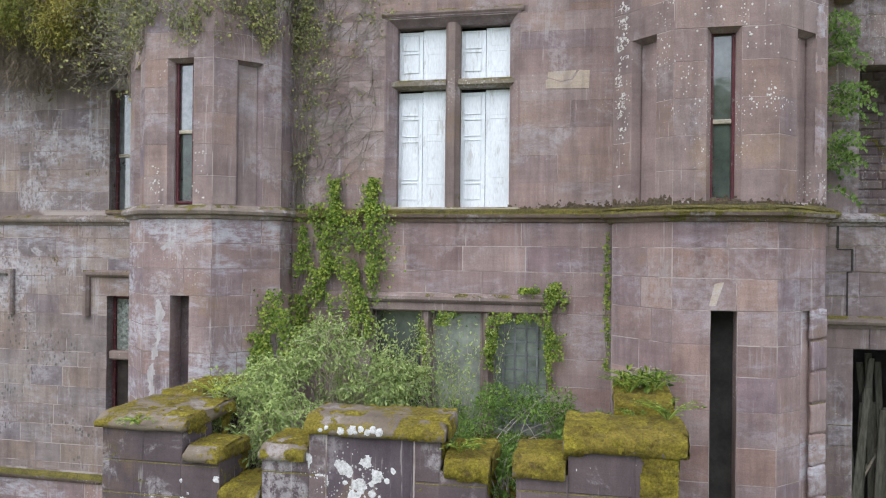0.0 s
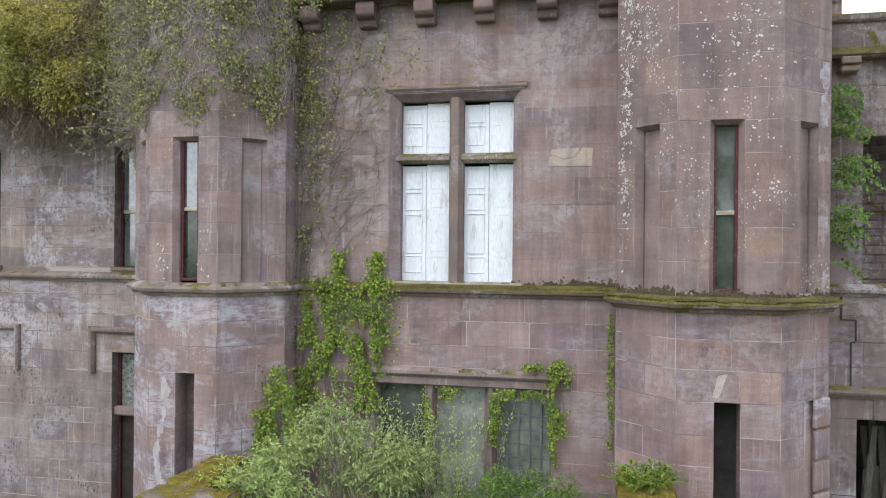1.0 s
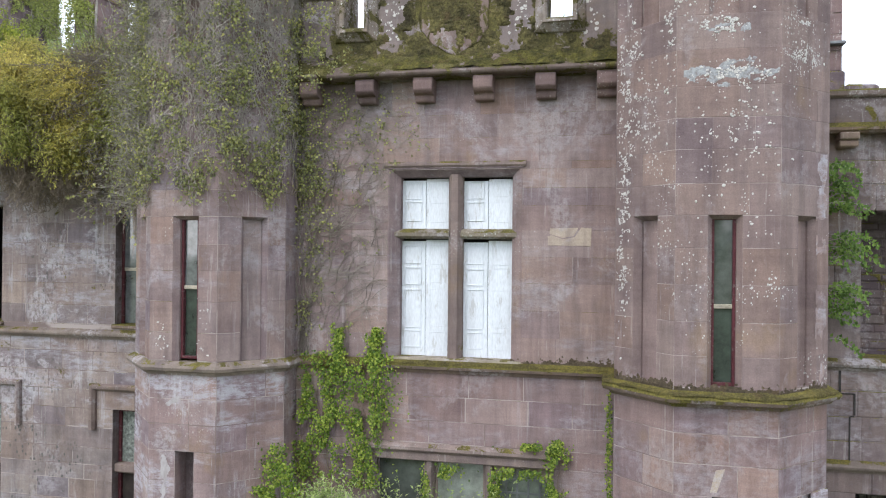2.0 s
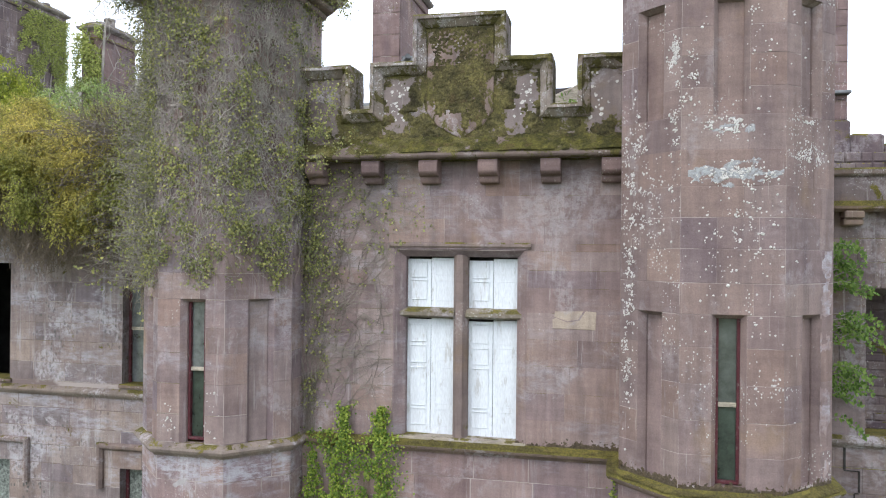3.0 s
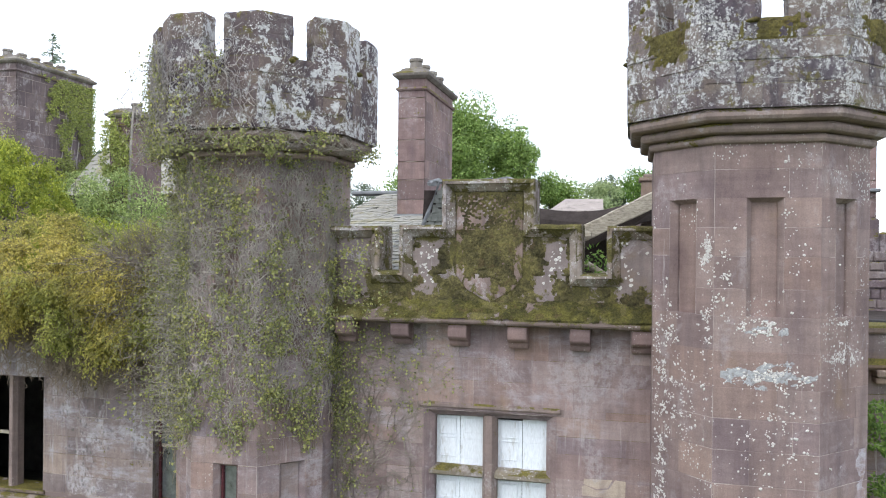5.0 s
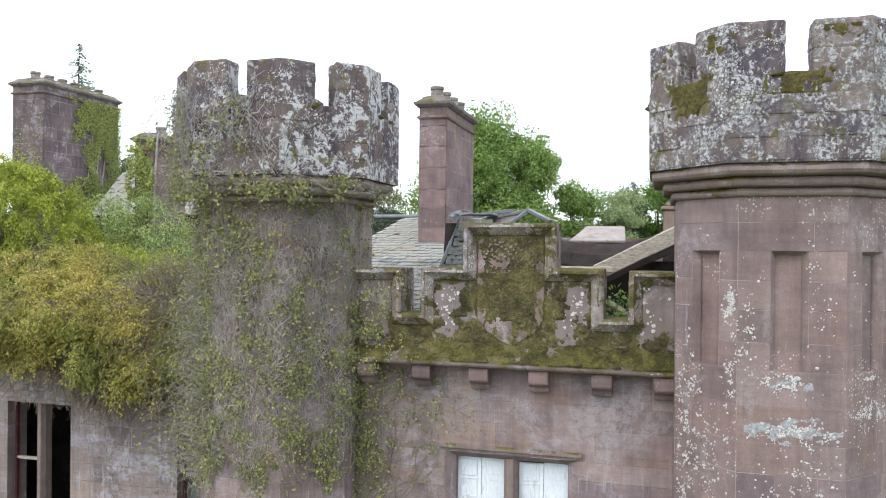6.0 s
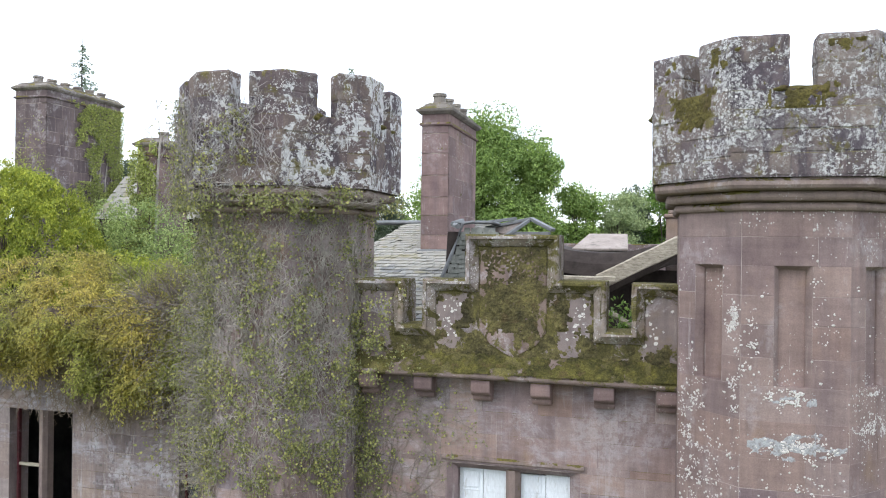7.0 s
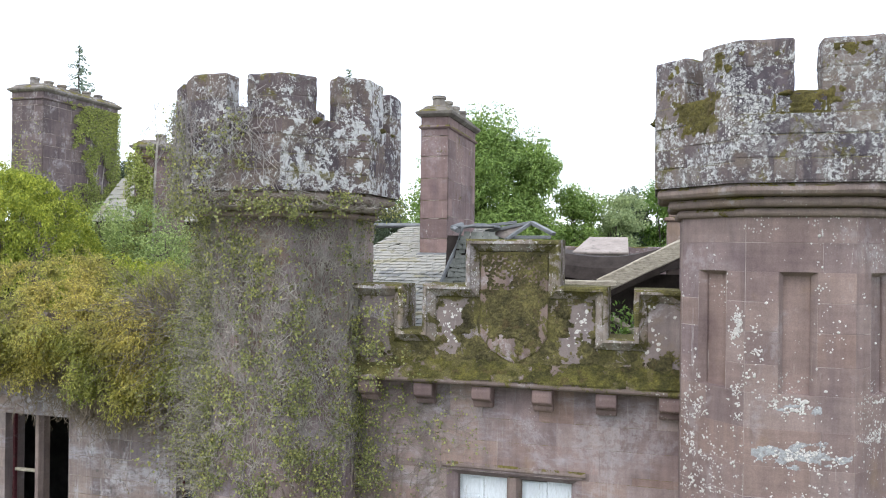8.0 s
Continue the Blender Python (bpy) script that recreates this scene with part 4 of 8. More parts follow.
def turret(spec, label, panels, seed, stone_mat, mossy, low_mat):
    cx, cy, a, b = spec
    top = thing("turret", (cx, cy, 0), label, "turret", "turrets of the front")
    pts = octagon(*spec)
    for i in range(8):
        p, q = pts[i], pts[(i + 1) % 8]
        m, length = frame_of(p, q)
        seen = i in (0, 1, 7, 6, 2)
        holes = [(length / 2 + du - w / 2 - splay(z0), length / 2 + du + w / 2 + splay(z0), z0, z1 + 0.2 * splay(z0)) for f, du, w, z0, z1, _ in panels if f == i]
        shaft = part("shaft_wall", slab(length, 0, 14.44, 0.28, holes, m), M_MORTAR, top, second=stone_mat)
        for f, du, w, z0, z1, fill in panels:
            if f == i and splay(z0):
                u, e = length / 2 + du, splay(z0)
                rings = []
                for sx, high in ((-1, 0), (-1, 1), (1, 1), (1, 0)):
                    outer, inner = (u + sx * (w / 2 + e), z1 + 0.2 * e if high else z0), (u + sx * (w / 2 - 0.004), z1 - 0.8 * e if high else z0)
                    rings.append([(outer[0], 0.002, outer[1]), (inner[0], 0.085, inner[1]), (inner[0], 0.13, inner[1]), (outer[0], 0.13, outer[1])])
                bm = loft(rings)
                bm.transform(m)
                part("splayed_reveal", bm, stone_mat, top, "splayed stone reveal")
        for f, du, w, z0, z1, fill in panels:
            if f == i and fill:
                u = length / 2 + du
                part("blind_panel", boxes([(u - w / 2 - 0.02, u + w / 2 + 0.02, 0.11 if z0 > 8 else 0.05, 0.2, z0 - 0.02, z1 + 0.02)], m=m), stone_mat if z0 > 8 else M_LOWPALE, top, "recessed blind stone panel")
        for f, du, w, z0, z1, fill in panels:
            if f == i and not fill and z1 < 7.1:
                u = length / 2 + du
                # Added backing behind the open slit, so that no sky shows through.
                part("inner_wall", boxes([(u - 0.4, u + 0.4, 0.42, 0.46, z0, z1 + 0.1)] if mossy else [(u - 0.2, u + 0.2, 0.285, 0.32, z0, z1 + 0.1)], m=m), M_DARK if mossy else M_RUBBLE, top, "backing added to keep the slit dark")
        if seen:
            zs = courses(3.6, 14.42, 0.36, seed, (7.0, 7.36, 7.7, 8.06, 8.22, 10.16, 10.52, 12.42, 13.76, 14.08))
            ashlar(shaft, m, length, [z for z in zs if z < 8.1], holes, low_mat, seed * 10 + i, (0.34, 0.75), joint=0.01, proud=0.002)
            ashlar(shaft, m, length, [z for z in zs if z > 8.1], holes, stone_mat, seed * 10 + i + 50, (0.34, 0.8), joint=0.005)
    part("string_course", sweep(pts, [(o * (1.35 if mossy else 1.0), z - (0.03 if mossy else 0)) for o, z in STRING]), M_SILL if mossy else M_STRING, top, "mossy moulded string course" if mossy else "")
    # Unseen dark slabs, added to keep the hollow turret dark inside.
    part("dark_slab", loft([[(x, y, z) for x, y in octagon(cx, cy, a - 0.1, b - 0.05)] for z in (11.2, 11.3)]), M_DARK, top)
    part("dark_slab", loft([[(x, y, z) for x, y in octagon(cx, cy, a - 0.1, b - 0.05)] for z in (7.6, 7.7)]), M_DARK, top)
    part("roof_slab", loft([[(x, y, z) for x, y in octagon(cx, cy, a, b)] for z in (14.4, 14.6)]), M_LEAD, top)
    roll = [(-0.05, 14.37)]
    for z, o, r in ((14.42, 0.02, 0.05), (14.53, 0.115, 0.056), (14.66, 0.235, 0.07)):
        roll += [(o + r * math.cos(w), z + r * math.sin(w)) for w in (-1.5, -0.9, -0.3, 0.3, 0.9, 1.5)]
    roll += [(0.3, 14.735), (-0.05, 14.735)]
    part("cornice", sweep(pts, roll), M_TRIM, top, "three rounded sandstone cornice rolls")
    # the battlements
    lip = 0.33 if mossy else 0.37
    cap_mat = M_CAP if mossy else M_CAPLEFT
    ca, cb = a + lip, (a + lip) * b / a
    cap, inner = octagon(cx, cy, ca, cb), octagon(cx, cy, ca - 0.3, (ca - 0.3) * b / a)
    for i in range(8):
        m, length = frame_of(cap[i], cap[(i + 1) % 8])
        para = part("parapet_wall", slab(length, 14.72, 15.66, 0.3, [], m), cap_mat, top)
        ashlar(para, m, length, courses(14.735, 15.67, 0.25, seed * 3 + i), [], cap_mat, seed * 20 + i, (0.22, 0.55), joint=0.008, proud=0.006, chamfer=0.006, uneven=0.006)
    rr = random.Random(seed)
    for i in range(8):
        p, v, q = (Vector(cap[k % 8]) for k in (i - 1, i, i + 1))
        ip, iv, iq = (Vector(inner[k % 8]) for k in (i - 1, i, i + 1))
        gap = 0.135 if mossy else 0.15
        o0, o1 = (p + v) / 2 + (v - p).normalized() * gap, (q + v) / 2 + (v - q).normalized() * gap
        i0, i1 = (ip + iv) / 2 + (iv - ip).normalized() * gap, (iq + iv) / 2 + (iv - iq).normalized() * gap
        ring = [o0, v, o1, i1, iv, i0]
        h, split = (16.23 if mossy else 16.27) + rr.uniform(-0.025, 0.025), 15.92 + rr.uniform(-0.06, 0.06)
        mid = sum(ring, Vector((0, 0))) / 6
        for name, levels in (("merlon", ((15.66, 0.0), (split - 0.02, -0.006), (split - 0.006, -0.025))), ("merlon_top", ((split - 0.006, -0.02), (split + 0.012, 0.002), (h - 0.03, 0.004), (h, -0.03)))):
            bm = loft([[(*(w + (w - mid) * k), z) for w in ring] for z, k in levels])
            bmesh.ops.subdivide_edges(bm, edges=[e for e in bm.edges if e.calc_length() > 0.2], cuts=3, use_grid_fill=True)
            worn(bm, 0.014, 5)
            worn(bm, 0.006, 17)
            part(name, bm, cap_mat, top)
        e = (Vector(cap[i]) + Vector(cap[(i + 1) % 8])) / 2
        n = (e - Vector((cx, cy))).normalized()
        spots = [(*(e - n * rr.uniform(-0.01, 0.25) + (q - v).normalized() * rr.uniform(-0.24, 0.24)), 15.66 + rr.uniform(-0.02, 0.02)) for _ in range(8)]
        if mossy and i in (7, 0, 1):
            mm, wide = frame_of(cap[i], cap[(i + 1) % 8])
            def drape(x, z, c=wide / 2, k=i):
                side = abs(x - c)
                if side < 0.2 and z > 15.68:
                    return -1
                f = (0.36 if k == 7 else 0.28) - math.hypot((x - c) * 0.85, (z - 15.6) * (1.0 if z < 15.6 else 1.5))
                if side > 0.24:
                    f = max(f, 0.04 - abs(16.12 - z) * 0.5)
                return 5 * (f - 0.05 + 0.2 * rough(x, z, k + 2, 4) + 0.16 * rough(x, z, k, 13))
            growth(mm, (0.02, wide - 0.02, 15.0, 16.17), 0.016, drape, 0.022, "moss", M_MOSS, top, "yellow-brown moss hanging below the crenel")
        moss_pad(spots, M_MOSS, top, (0.07, 0.05, 0.03), seed * 9 + i)
    return top


RP = [(0, 0.0, 0.28, 3.2, 7.0, 0), (1, 0.1, 0.24, 3.2, 7.0, 1), (0, -0.02, 0.27, 8.22, 10.16, 0), (7, 0.02, 0.27, 8.22, 10.16, 1), (1, 0.05, 0.27, 8.22, 10.16, 1),
      (0, -0.02, 0.29, 12.42, 13.76, 1), (7, 0.0, 0.3, 12.42, 13.76, 1), (1, 0.0, 0.3, 12.42, 13.76, 1)]
LP = [(0, 0.04, 0.28, 5.0, 7.0, 0), (0, 0.03, 0.28, 8.2, 10.16, 0), (1, 0.03, 0.27, 8.2, 10.17, 1), (7, 0.0, 0.27, 8.2, 10.16, 1),
      (0, 0.02, 0.28, 12.4, 13.76, 1), (1, 0.0, 0.28, 12.4, 13.76, 1), (7, 0.0, 0.28, 12.4, 13.76, 1)]
turret_right = turret(RT, "octagonal red sandstone turret with battlements, spotted with white lichen", RP, 2, M_TOWER, True, M_LOW)
turret_left = turret(LT, "octagonal red sandstone turret with battlements, overgrown with dry ivy", LP, 5, M_WALL, False, M_LOWPALE)


# ---- the stepped parapet over the front wall ----
parapet = thing("parapet", (0, 0.1, 12.1), "stepped sandstone parapet with a central crest, thick with dark moss", "parapet")
LINE = [(-2.3, 13.45), (-1.56, 13.45), (-1.56, 12.82), (-1.25, 12.82), (-1.25, 13.47), (-0.63, 13.47), (-0.63, 14.1), (0.64, 14.1), (0.64, 13.48), (1.27, 13.48),
        (1.27, 12.82), (1.62, 12.82), (1.62, 13.46), (2.25, 13.46)]
part("panel_wall", prism(LINE + [(2.25, 12.1), (-2.3, 12.1)], -0.1, 0.3), M_PARA, parapet)


def inset(line, d):
    out = []
    for i, p in enumerate(line):
        k = Vector((0, 0))
        for a, b in ((line[i - 1], p) if i else (None, None), (p, line[i + 1]) if i < len(line) - 1 else (None, None)):
            if a:
                t = (Vector(b) - Vector(a)).normalized()
                k += Vector((t.y, -t.x))
        out.append((p[0] + k.x * d, p[1] + k.y * d))
    return out


rings = []
for d, y in ((-0.012, 0.36), (-0.012, -0.235), (0.015, -0.26), (0.05, -0.26), (0.06, -0.225), (0.15, -0.14), (0.165, -0.09), (0.1, -0.05), (0.1, 0.31)):
    rings.append([(x, y, z) for x, z in inset(LINE, d)])
bm = loft(rings, closed=False, caps=False)
bmesh.ops.subdivide_edges(bm, edges=[e for e in bm.edges if e.calc_length() > 0.3], cuts=3, use_grid_fill=True)
worn(bm, 0.014, 5)
part("coping", bm, M_EDGE, parapet, "moulded stone coping with moss")
shield = prism([(-0.46, 13.38), (-0.46, 12.78), (-0.3, 12.58), (0.02, 12.4), (0.33, 12.58), (0.48, 12.78), (0.48, 13.38)], -0.125, -0.09, 0.012)
part("crest", shield, M_CREST, parapet, "moss-covered shield carving")
part("upper_panel", boxes([(-0.46, 0.48, -0.13, -0.09, 13.4, 13.92)], 0.02), M_CREST, parapet)
prof = [(-0.05, 12.11), (0.3, 12.11), (0.335, 12.125), (0.35, 12.15), (0.345, 12.18), (0.09, 12.45), (-0.05, 12.45)]
bm = sweep([(-2.3, 0), (2.25, 0)], prof, closed=False)
part("cornice", bm, M_CORN, parapet, "sloping mossy stone cornice")
# Corbels take a darker purple-brown stone, with the cornice's shadow in its colour.
for x in (-2.06, -1.23, -0.4, 0.43, 1.27, 2.07):
    bm = prism([(0, 12.11), (0, 11.79), (0.05, 11.78), (0.13, 11.79), (0.16, 11.84), (0.15, 11.885), (0.24, 11.89), (0.29, 11.93), (0.3, 12.03), (0.28, 12.11)], -0.135, 0.135, 0.012)
    bm.transform(Matrix.Translation((x, 0.01, 0)) @ Matrix(((0, -1, 0, 0), (-1, 0, 0, 0), (0, 0, 1, 0), (0, 0, 0, 1))))
    part("corbel", bm, M_CHIM, parapet, "two-rolled stone corbel, darkened for the shade under the cornice")
# parapet of the right wing
wing_parapet = thing("parapet", (7.5, 1.75, 11.5), "low mossy stone parapet of the ruined wing on corbels", "parapet")
part("parapet_wall", boxes([(4.5, 10.5, 1.6, 2.1, 11.62, 12.04)], 0.02), M_RUBBLE, wing_parapet)
part("coping", boxes([(4.5, 10.5, 1.52, 2.15, 12.0, 12.12)], 0.03, wear=0.02), M_SILL, wing_parapet)
part("cornice", sweep([(4.5, 1.75), (10.5, 1.75)], [(-0.05, 11.48), (0.2, 11.48), (0.25, 11.52), (0.25, 11.56), (0.15, 11.64), (-0.05, 11.64)], closed=False), M_SILL, wing_parapet)
for x in (5.45, 6.25, 7.05):
    part("corbel", boxes([(x - 0.13, x + 0.13, 1.53, 1.76, 11.28, 11.38), (x - 0.13, x + 0.13, 1.48, 1.76, 11.38, 11.49)], 0.02), M_TRIM, wing_parapet)

# moss along the ledges
ring = octagon(*RT)
tagged(ledge_moss([(-0.95, 0), (2.2, 0)], False, 5, "moss", "yellow-green moss along the string course", None, M_MOSS, 0.1, 8.17, 0.4), category="moss", kind="stuff")
ledge_moss([ring[k] for k in (6, 7, 0, 1, 2)], False, 6, "moss", "thick yellow-green moss on the ledge", turret_right, M_MOSS, 0.14, 8.15, 0.4)
tagged(growth(pose(0, -0.004, 0), (0.8, 2.2, 8.18, 8.45), 0.011, lambda x, z: 6 * (0.075 * min(1, (x - 0.7) / 0.6) - (z - 8.2) + 0.05 * rough(x, z, 1, 3) + 0.08 * rough(x, z, 2, 22)), 0.006, "moss", M_DARKMOSS, None, "dark moss on the wall above the string course"), category="moss", kind="stuff")
for i, tall in ((7, 0.09), (0, 0.06), (1, 0.03)):
    mm, wide = frame_of(ring[i], ring[(i + 1) % 8])
    growth(mm @ pose(0, -0.004, 0), (0.0, wide, 8.16, 8.42), 0.012, lambda x, z: 6 * (0.8 * tall - (z - 8.19) + 0.05 * rough(x, z, i, 3) + 0.08 * rough(x, z, i, 22)), 0.006, "moss", M_DARKMOSS, turret_right, "dark moss at the foot of the shaft")
growth(pose(0, -0.346, 12.196, -45, 0, 0), (-2.25, 2.22, 0.0, 0.36), 0.016, lambda x, z: 3 * (0.2 + 0.08 * min(1, x) - abs(z - 0.15) * 1.2 + 0.5 * rough(x, z, 6, 4)), 0.03, "moss", M_MOSSGREEN, parapet, "green moss on the sloping cornice")


def crest_cover(x, z):
    if (z > 13.36 and abs(x) > 0.5) or (z > 12.72 and abs(x) > 1.18):
        return -1
    mid = min(0.56 - abs(x - 0.01), 14.35 - z)
    if z < 13.38:
        mid = min(mid, (z - 12.75) * 0.9 + 0.2)
    base = 0.36 - (z - 12.36) * 1.3 if z < 13.0 else -1
    rim = 0.24 - 1.6 * min(abs(abs(x) - 0.64), abs(abs(x) - 1.2)) if z > 12.8 else -1
    return 4 * (max(min(mid * 1.6, 0.42), 0.5 * base, rim) - 0.07 + 0.3 * rough(x, z, 4, 3.2) + 0.14 * rough(x, z, 9, 11))


growth(pose(0, -0.104, 0), (-1.95, 2.1, 12.4, 13.95), 0.014, crest_cover, 0.03, "moss", M_CRESTMOSS, parapet, "thick dark olive moss over the crest")
# white lichen crusts on the turrets and the parapet
def crust(parent, m, zones, seed, size=(0.0085, 0.002, 0.008)):
    """Many small flat crusts on a wall face; zones of x, z, half width, half height and number in the pose m."""
    r, pts = random.Random(seed), []
    for x, z, wx, wz, n in zones:
        for _ in range(int(n * 2.2)):
            px, pz = x + r.gauss(0, 0.5) * wx, z + r.gauss(0, 0.6) * wz
            if 0.3 < px < 0.7 and (8.2 < pz < 10.2 or 12.4 < pz < 13.8):
                continue
            if px > 0.01 and noise.noise(Vector((px * 9, seed, pz * 11))) > -0.05:
                pts.append((px, -0.006, pz))
    for k, grade in enumerate((0.9, 1.4, 2.1)):
        some = [p for i, p in enumerate(pts) if (i % 10 < 6, 6 <= i % 10 < 9, i % 10 == 9)[k]]
        if some:
            bm_ob = moss_pad(some, M_LICHEN, parent, (size[0] * grade, size[1], size[2] * grade), seed + k, "lichen", "white crust of lichen", fine=1)
            bm_ob.data.transform(m)


mf, lf = frame_of(ring[0], ring[1])
crust(turret_right, mf, [(0.6, 11.76, 0.5, 0.1, 150), (0.5, 12.3, 0.25, 0.1, 160), (0.7, 11.2, 0.4, 0.5, 110), (0.1, 12.8, 0.1, 0.4, 60), (0.5, 10.9, 0.5, 0.4, 45), (0.6, 10.2, 0.6, 0.9, 45), (0.7, 13.3, 0.6, 0.7, 90), (0.5, 9.2, 0.6, 0.8, 14)], 12)
ml, ll = frame_of(ring[7], ring[0])
crust(turret_right, ml, [(0.8, 13.15, 0.1, 0.14, 130), (0.85, 12.3, 0.1, 0.7, 120), (0.2, 11.9, 0.25, 0.7, 240), (0.15, 10.6, 0.12, 0.9, 200), (0.12, 9.5, 0.1, 0.6, 120), (0.5, 11.3, 0.3, 0.5, 120)], 13)
mr, lr = frame_of(ring[1], ring[2])
crust(turret_right, mr, [(0.45, 11.95, 0.3, 0.14, 120), (0.4, 12.36, 0.15, 0.03, 30)], 14)
side_spots = random.Random(19)
for c, n in ((-0.95, 44), (0.92, 38), (1.85, 20)):
    spots = [(c + side_spots.gauss(0, 0.13), side_spots.uniform(12.65, 13.25), 0.006 + 0.018 * side_spots.random() ** 4) for _ in range(n)]
    growth(pose(0, -0.103, 0), (c - 0.34, c + 0.34, 12.6, 13.3), 0.008, discs(spots, n), 0.002, "lichen", M_LICHEN, parapet, "white spots of lichen")
growth(mr @ pose(0, -0.003, 0), (0.67, 0.9, 8.25, 10.9), 0.03, lambda x, z: 3 * (0.06 - abs(x - 0.8) + 0.25 * rough(x, z, 8, 2.5)), 0.008, "spalled_face", M_LOWPALE, turret_right, "pale crumbling quoin stones")
for area, k in (((0.08, 1.1, 11.58, 11.95), 0.165), ((0.3, 0.8, 12.2, 12.4), 0.09)):
    cx, cz = (area[0] + area[1]) / 2, (area[2] + area[3]) / 2
    growth(mf @ pose(0, -0.003, 0), area, 0.012, lambda x, z: 4 * (k - abs(z - cz) - 0.12 * abs(x - cx) - 0.05 + 0.16 * rough(x * 0.5, z, 7, 11)), 0.003, "lichen", M_SMEAR, turret_right, "pale grey smear of lichen")
rk = random.Random(29)
for k in range(10):
    z = 3.42 + 0.36 * k
    bm = boxes([(0.63 + rk.uniform(-0.02, 0.02), 0.925, -0.022 - rk.uniform(0, 0.012), 0.02, z + 0.008, z + 0.35)], 0.022, segments=2)
    bmesh.ops.subdivide_edges(bm, edges=[e for e in bm.edges if e.calc_length() > 0.15], cuts=3, use_grid_fill=True)
    worn(bm, 0.014, 6)
    bm.transform(mr)
    part("quoin", bm, M_LOWPALE, turret_right, "pale bulging weathered quoin stone", smooth=True)
ring_left = octagon(*LT)
mf2, _ = frame_of(ring_left[0], ring_left[1])
crust(turret_left, mf2, [(0.2, 8.5, 0.2, 0.3, 24), (0.8, 8.6, 0.15, 0.4, 14)], 15)


def flakes(x, z):
    if z < 7.05 and x > 0.37:
        return -1
    a = max(0.11 - abs(x - 0.2 - 0.06 * math.sin(z * 4)), 0.0) * 3 if z < 6.95 else max(0.12 - abs(x - 0.42) * 0.5 - abs(z - 7.7 - 0.4 * (x - 0.42)), 0) * 3
    return 3 * (a - 0.2 + 0.22 * rough(x, z * 0.6, 3, 8))


growth(mf2 @ pose(0, -0.003, 0), (0.02, 0.8, 4.6, 8.0), 0.022, flakes, 0.004, "flaking_limewash", M_LIME, turret_left, "flaking pale limewash", smooth=False)
# pale broken faces
chip = merge([prism([(1.3, 9.82), (1.87, 9.81), (1.88, 10.05), (1.74, 10.06), (1.66, 9.93), (1.5, 9.9), (1.34, 9.96), (1.3, 9.94)], -0.009, 0.01, 0.003), prism([(1.32, 9.975), (1.5, 9.92), (1.64, 9.945), (1.71, 10.06), (1.33, 10.05)], -0.004, 0.01, 0.002)])
part("spalled_face", chip, M_SPALL, wall_front, "pale broken face of a block")
chip = prism([(0.4, 7.05), (0.47, 7.05), (0.56, 7.32), (0.46, 7.3)], -0.008, 0.01, 0.002)
chip.transform(mf)
part("spalled_face", chip, M_SPALL, turret_right, "pale chipped stone")


# ---- the tall shuttered window ----
win = thing("window_1", (0, 0.1, 8.2), "tall mullioned stone window closed by flaking white panelled shutters", "window", kind="structure")
for s in (-1, 1):
    bm = prism([(0.8, 0.3), (0.8, 0.12), (0.93, -0.012), (0.95, -0.012), (0.95, 0.3)], 8.2, 10.86)
    bm.transform(Matrix(((s, 0, 0, 0), (0, 0, 1, 0), (0, 1, 0, 0), (0, 0, 0, 1))))
    part("jamb", bm, M_WALL, win, "chamfered stone jamb")
bm = prism([(0.3, 10.77), (0.12, 10.77), (-0.014, 10.88), (-0.014, 10.9), (0.3, 10.9)], -0.95, 0.95)
bm.transform(Matrix(((0, 1, 0, 0), (1, 0, 0, 0), (0, 0, 1, 0), (0, 0, 0, 1))))
part("lintel", bm, M_WALL, win)
hood = sweep([(-1.0, 0), (1.0, 0)], [(-0.02, 10.89), (0.02, 10.895), (0.04, 10.92), (0.04, 10.95), (0.012, 10.975), (-0.02, 10.975)], closed=False)
part("hood_mould", hood, M_TRIM, win)


def bar_profile(w, d0, d1):
    return [(-w, d1), (-w, d0 + 0.09), (-w * 0.45, d0), (w * 0.45, d0), (w, d0 + 0.09), (w, d1)]


bm = prism([(x, z) for x, z in bar_profile(0.1, 0.04, 0.26)], 8.2, 10.8)
bm.transform(Matrix(((1, 0, 0, 0), (0, 0, 1, 0), (0, 1, 0, 0), (0, 0, 0, 1))))
part("mullion", bm, M_TRIM, win, "chamfered stone mullion")
for x0, x1 in ((-0.88, -0.085), (0.085, 0.88)):
    bm = prism([(0.26, 9.9), (0.12, 9.9), (0.05, 9.935), (0.045, 9.985), (0.12, 10.03), (0.26, 10.05)], x0, x1)
    bm.transform(Matrix(((0, 1, 0, 0), (1, 0, 0, 0), (0, 0, 1, 0), (0, 0, 0, 1))))
    part("transom", bm, M_TRANSOM, win, "lichen-covered stone transom")
part("sill", boxes([(-0.95, 0.95, -0.03, 0.3, 8.19, 8.235)], 0.01), M_SCUR, win, "mossy stone sill")
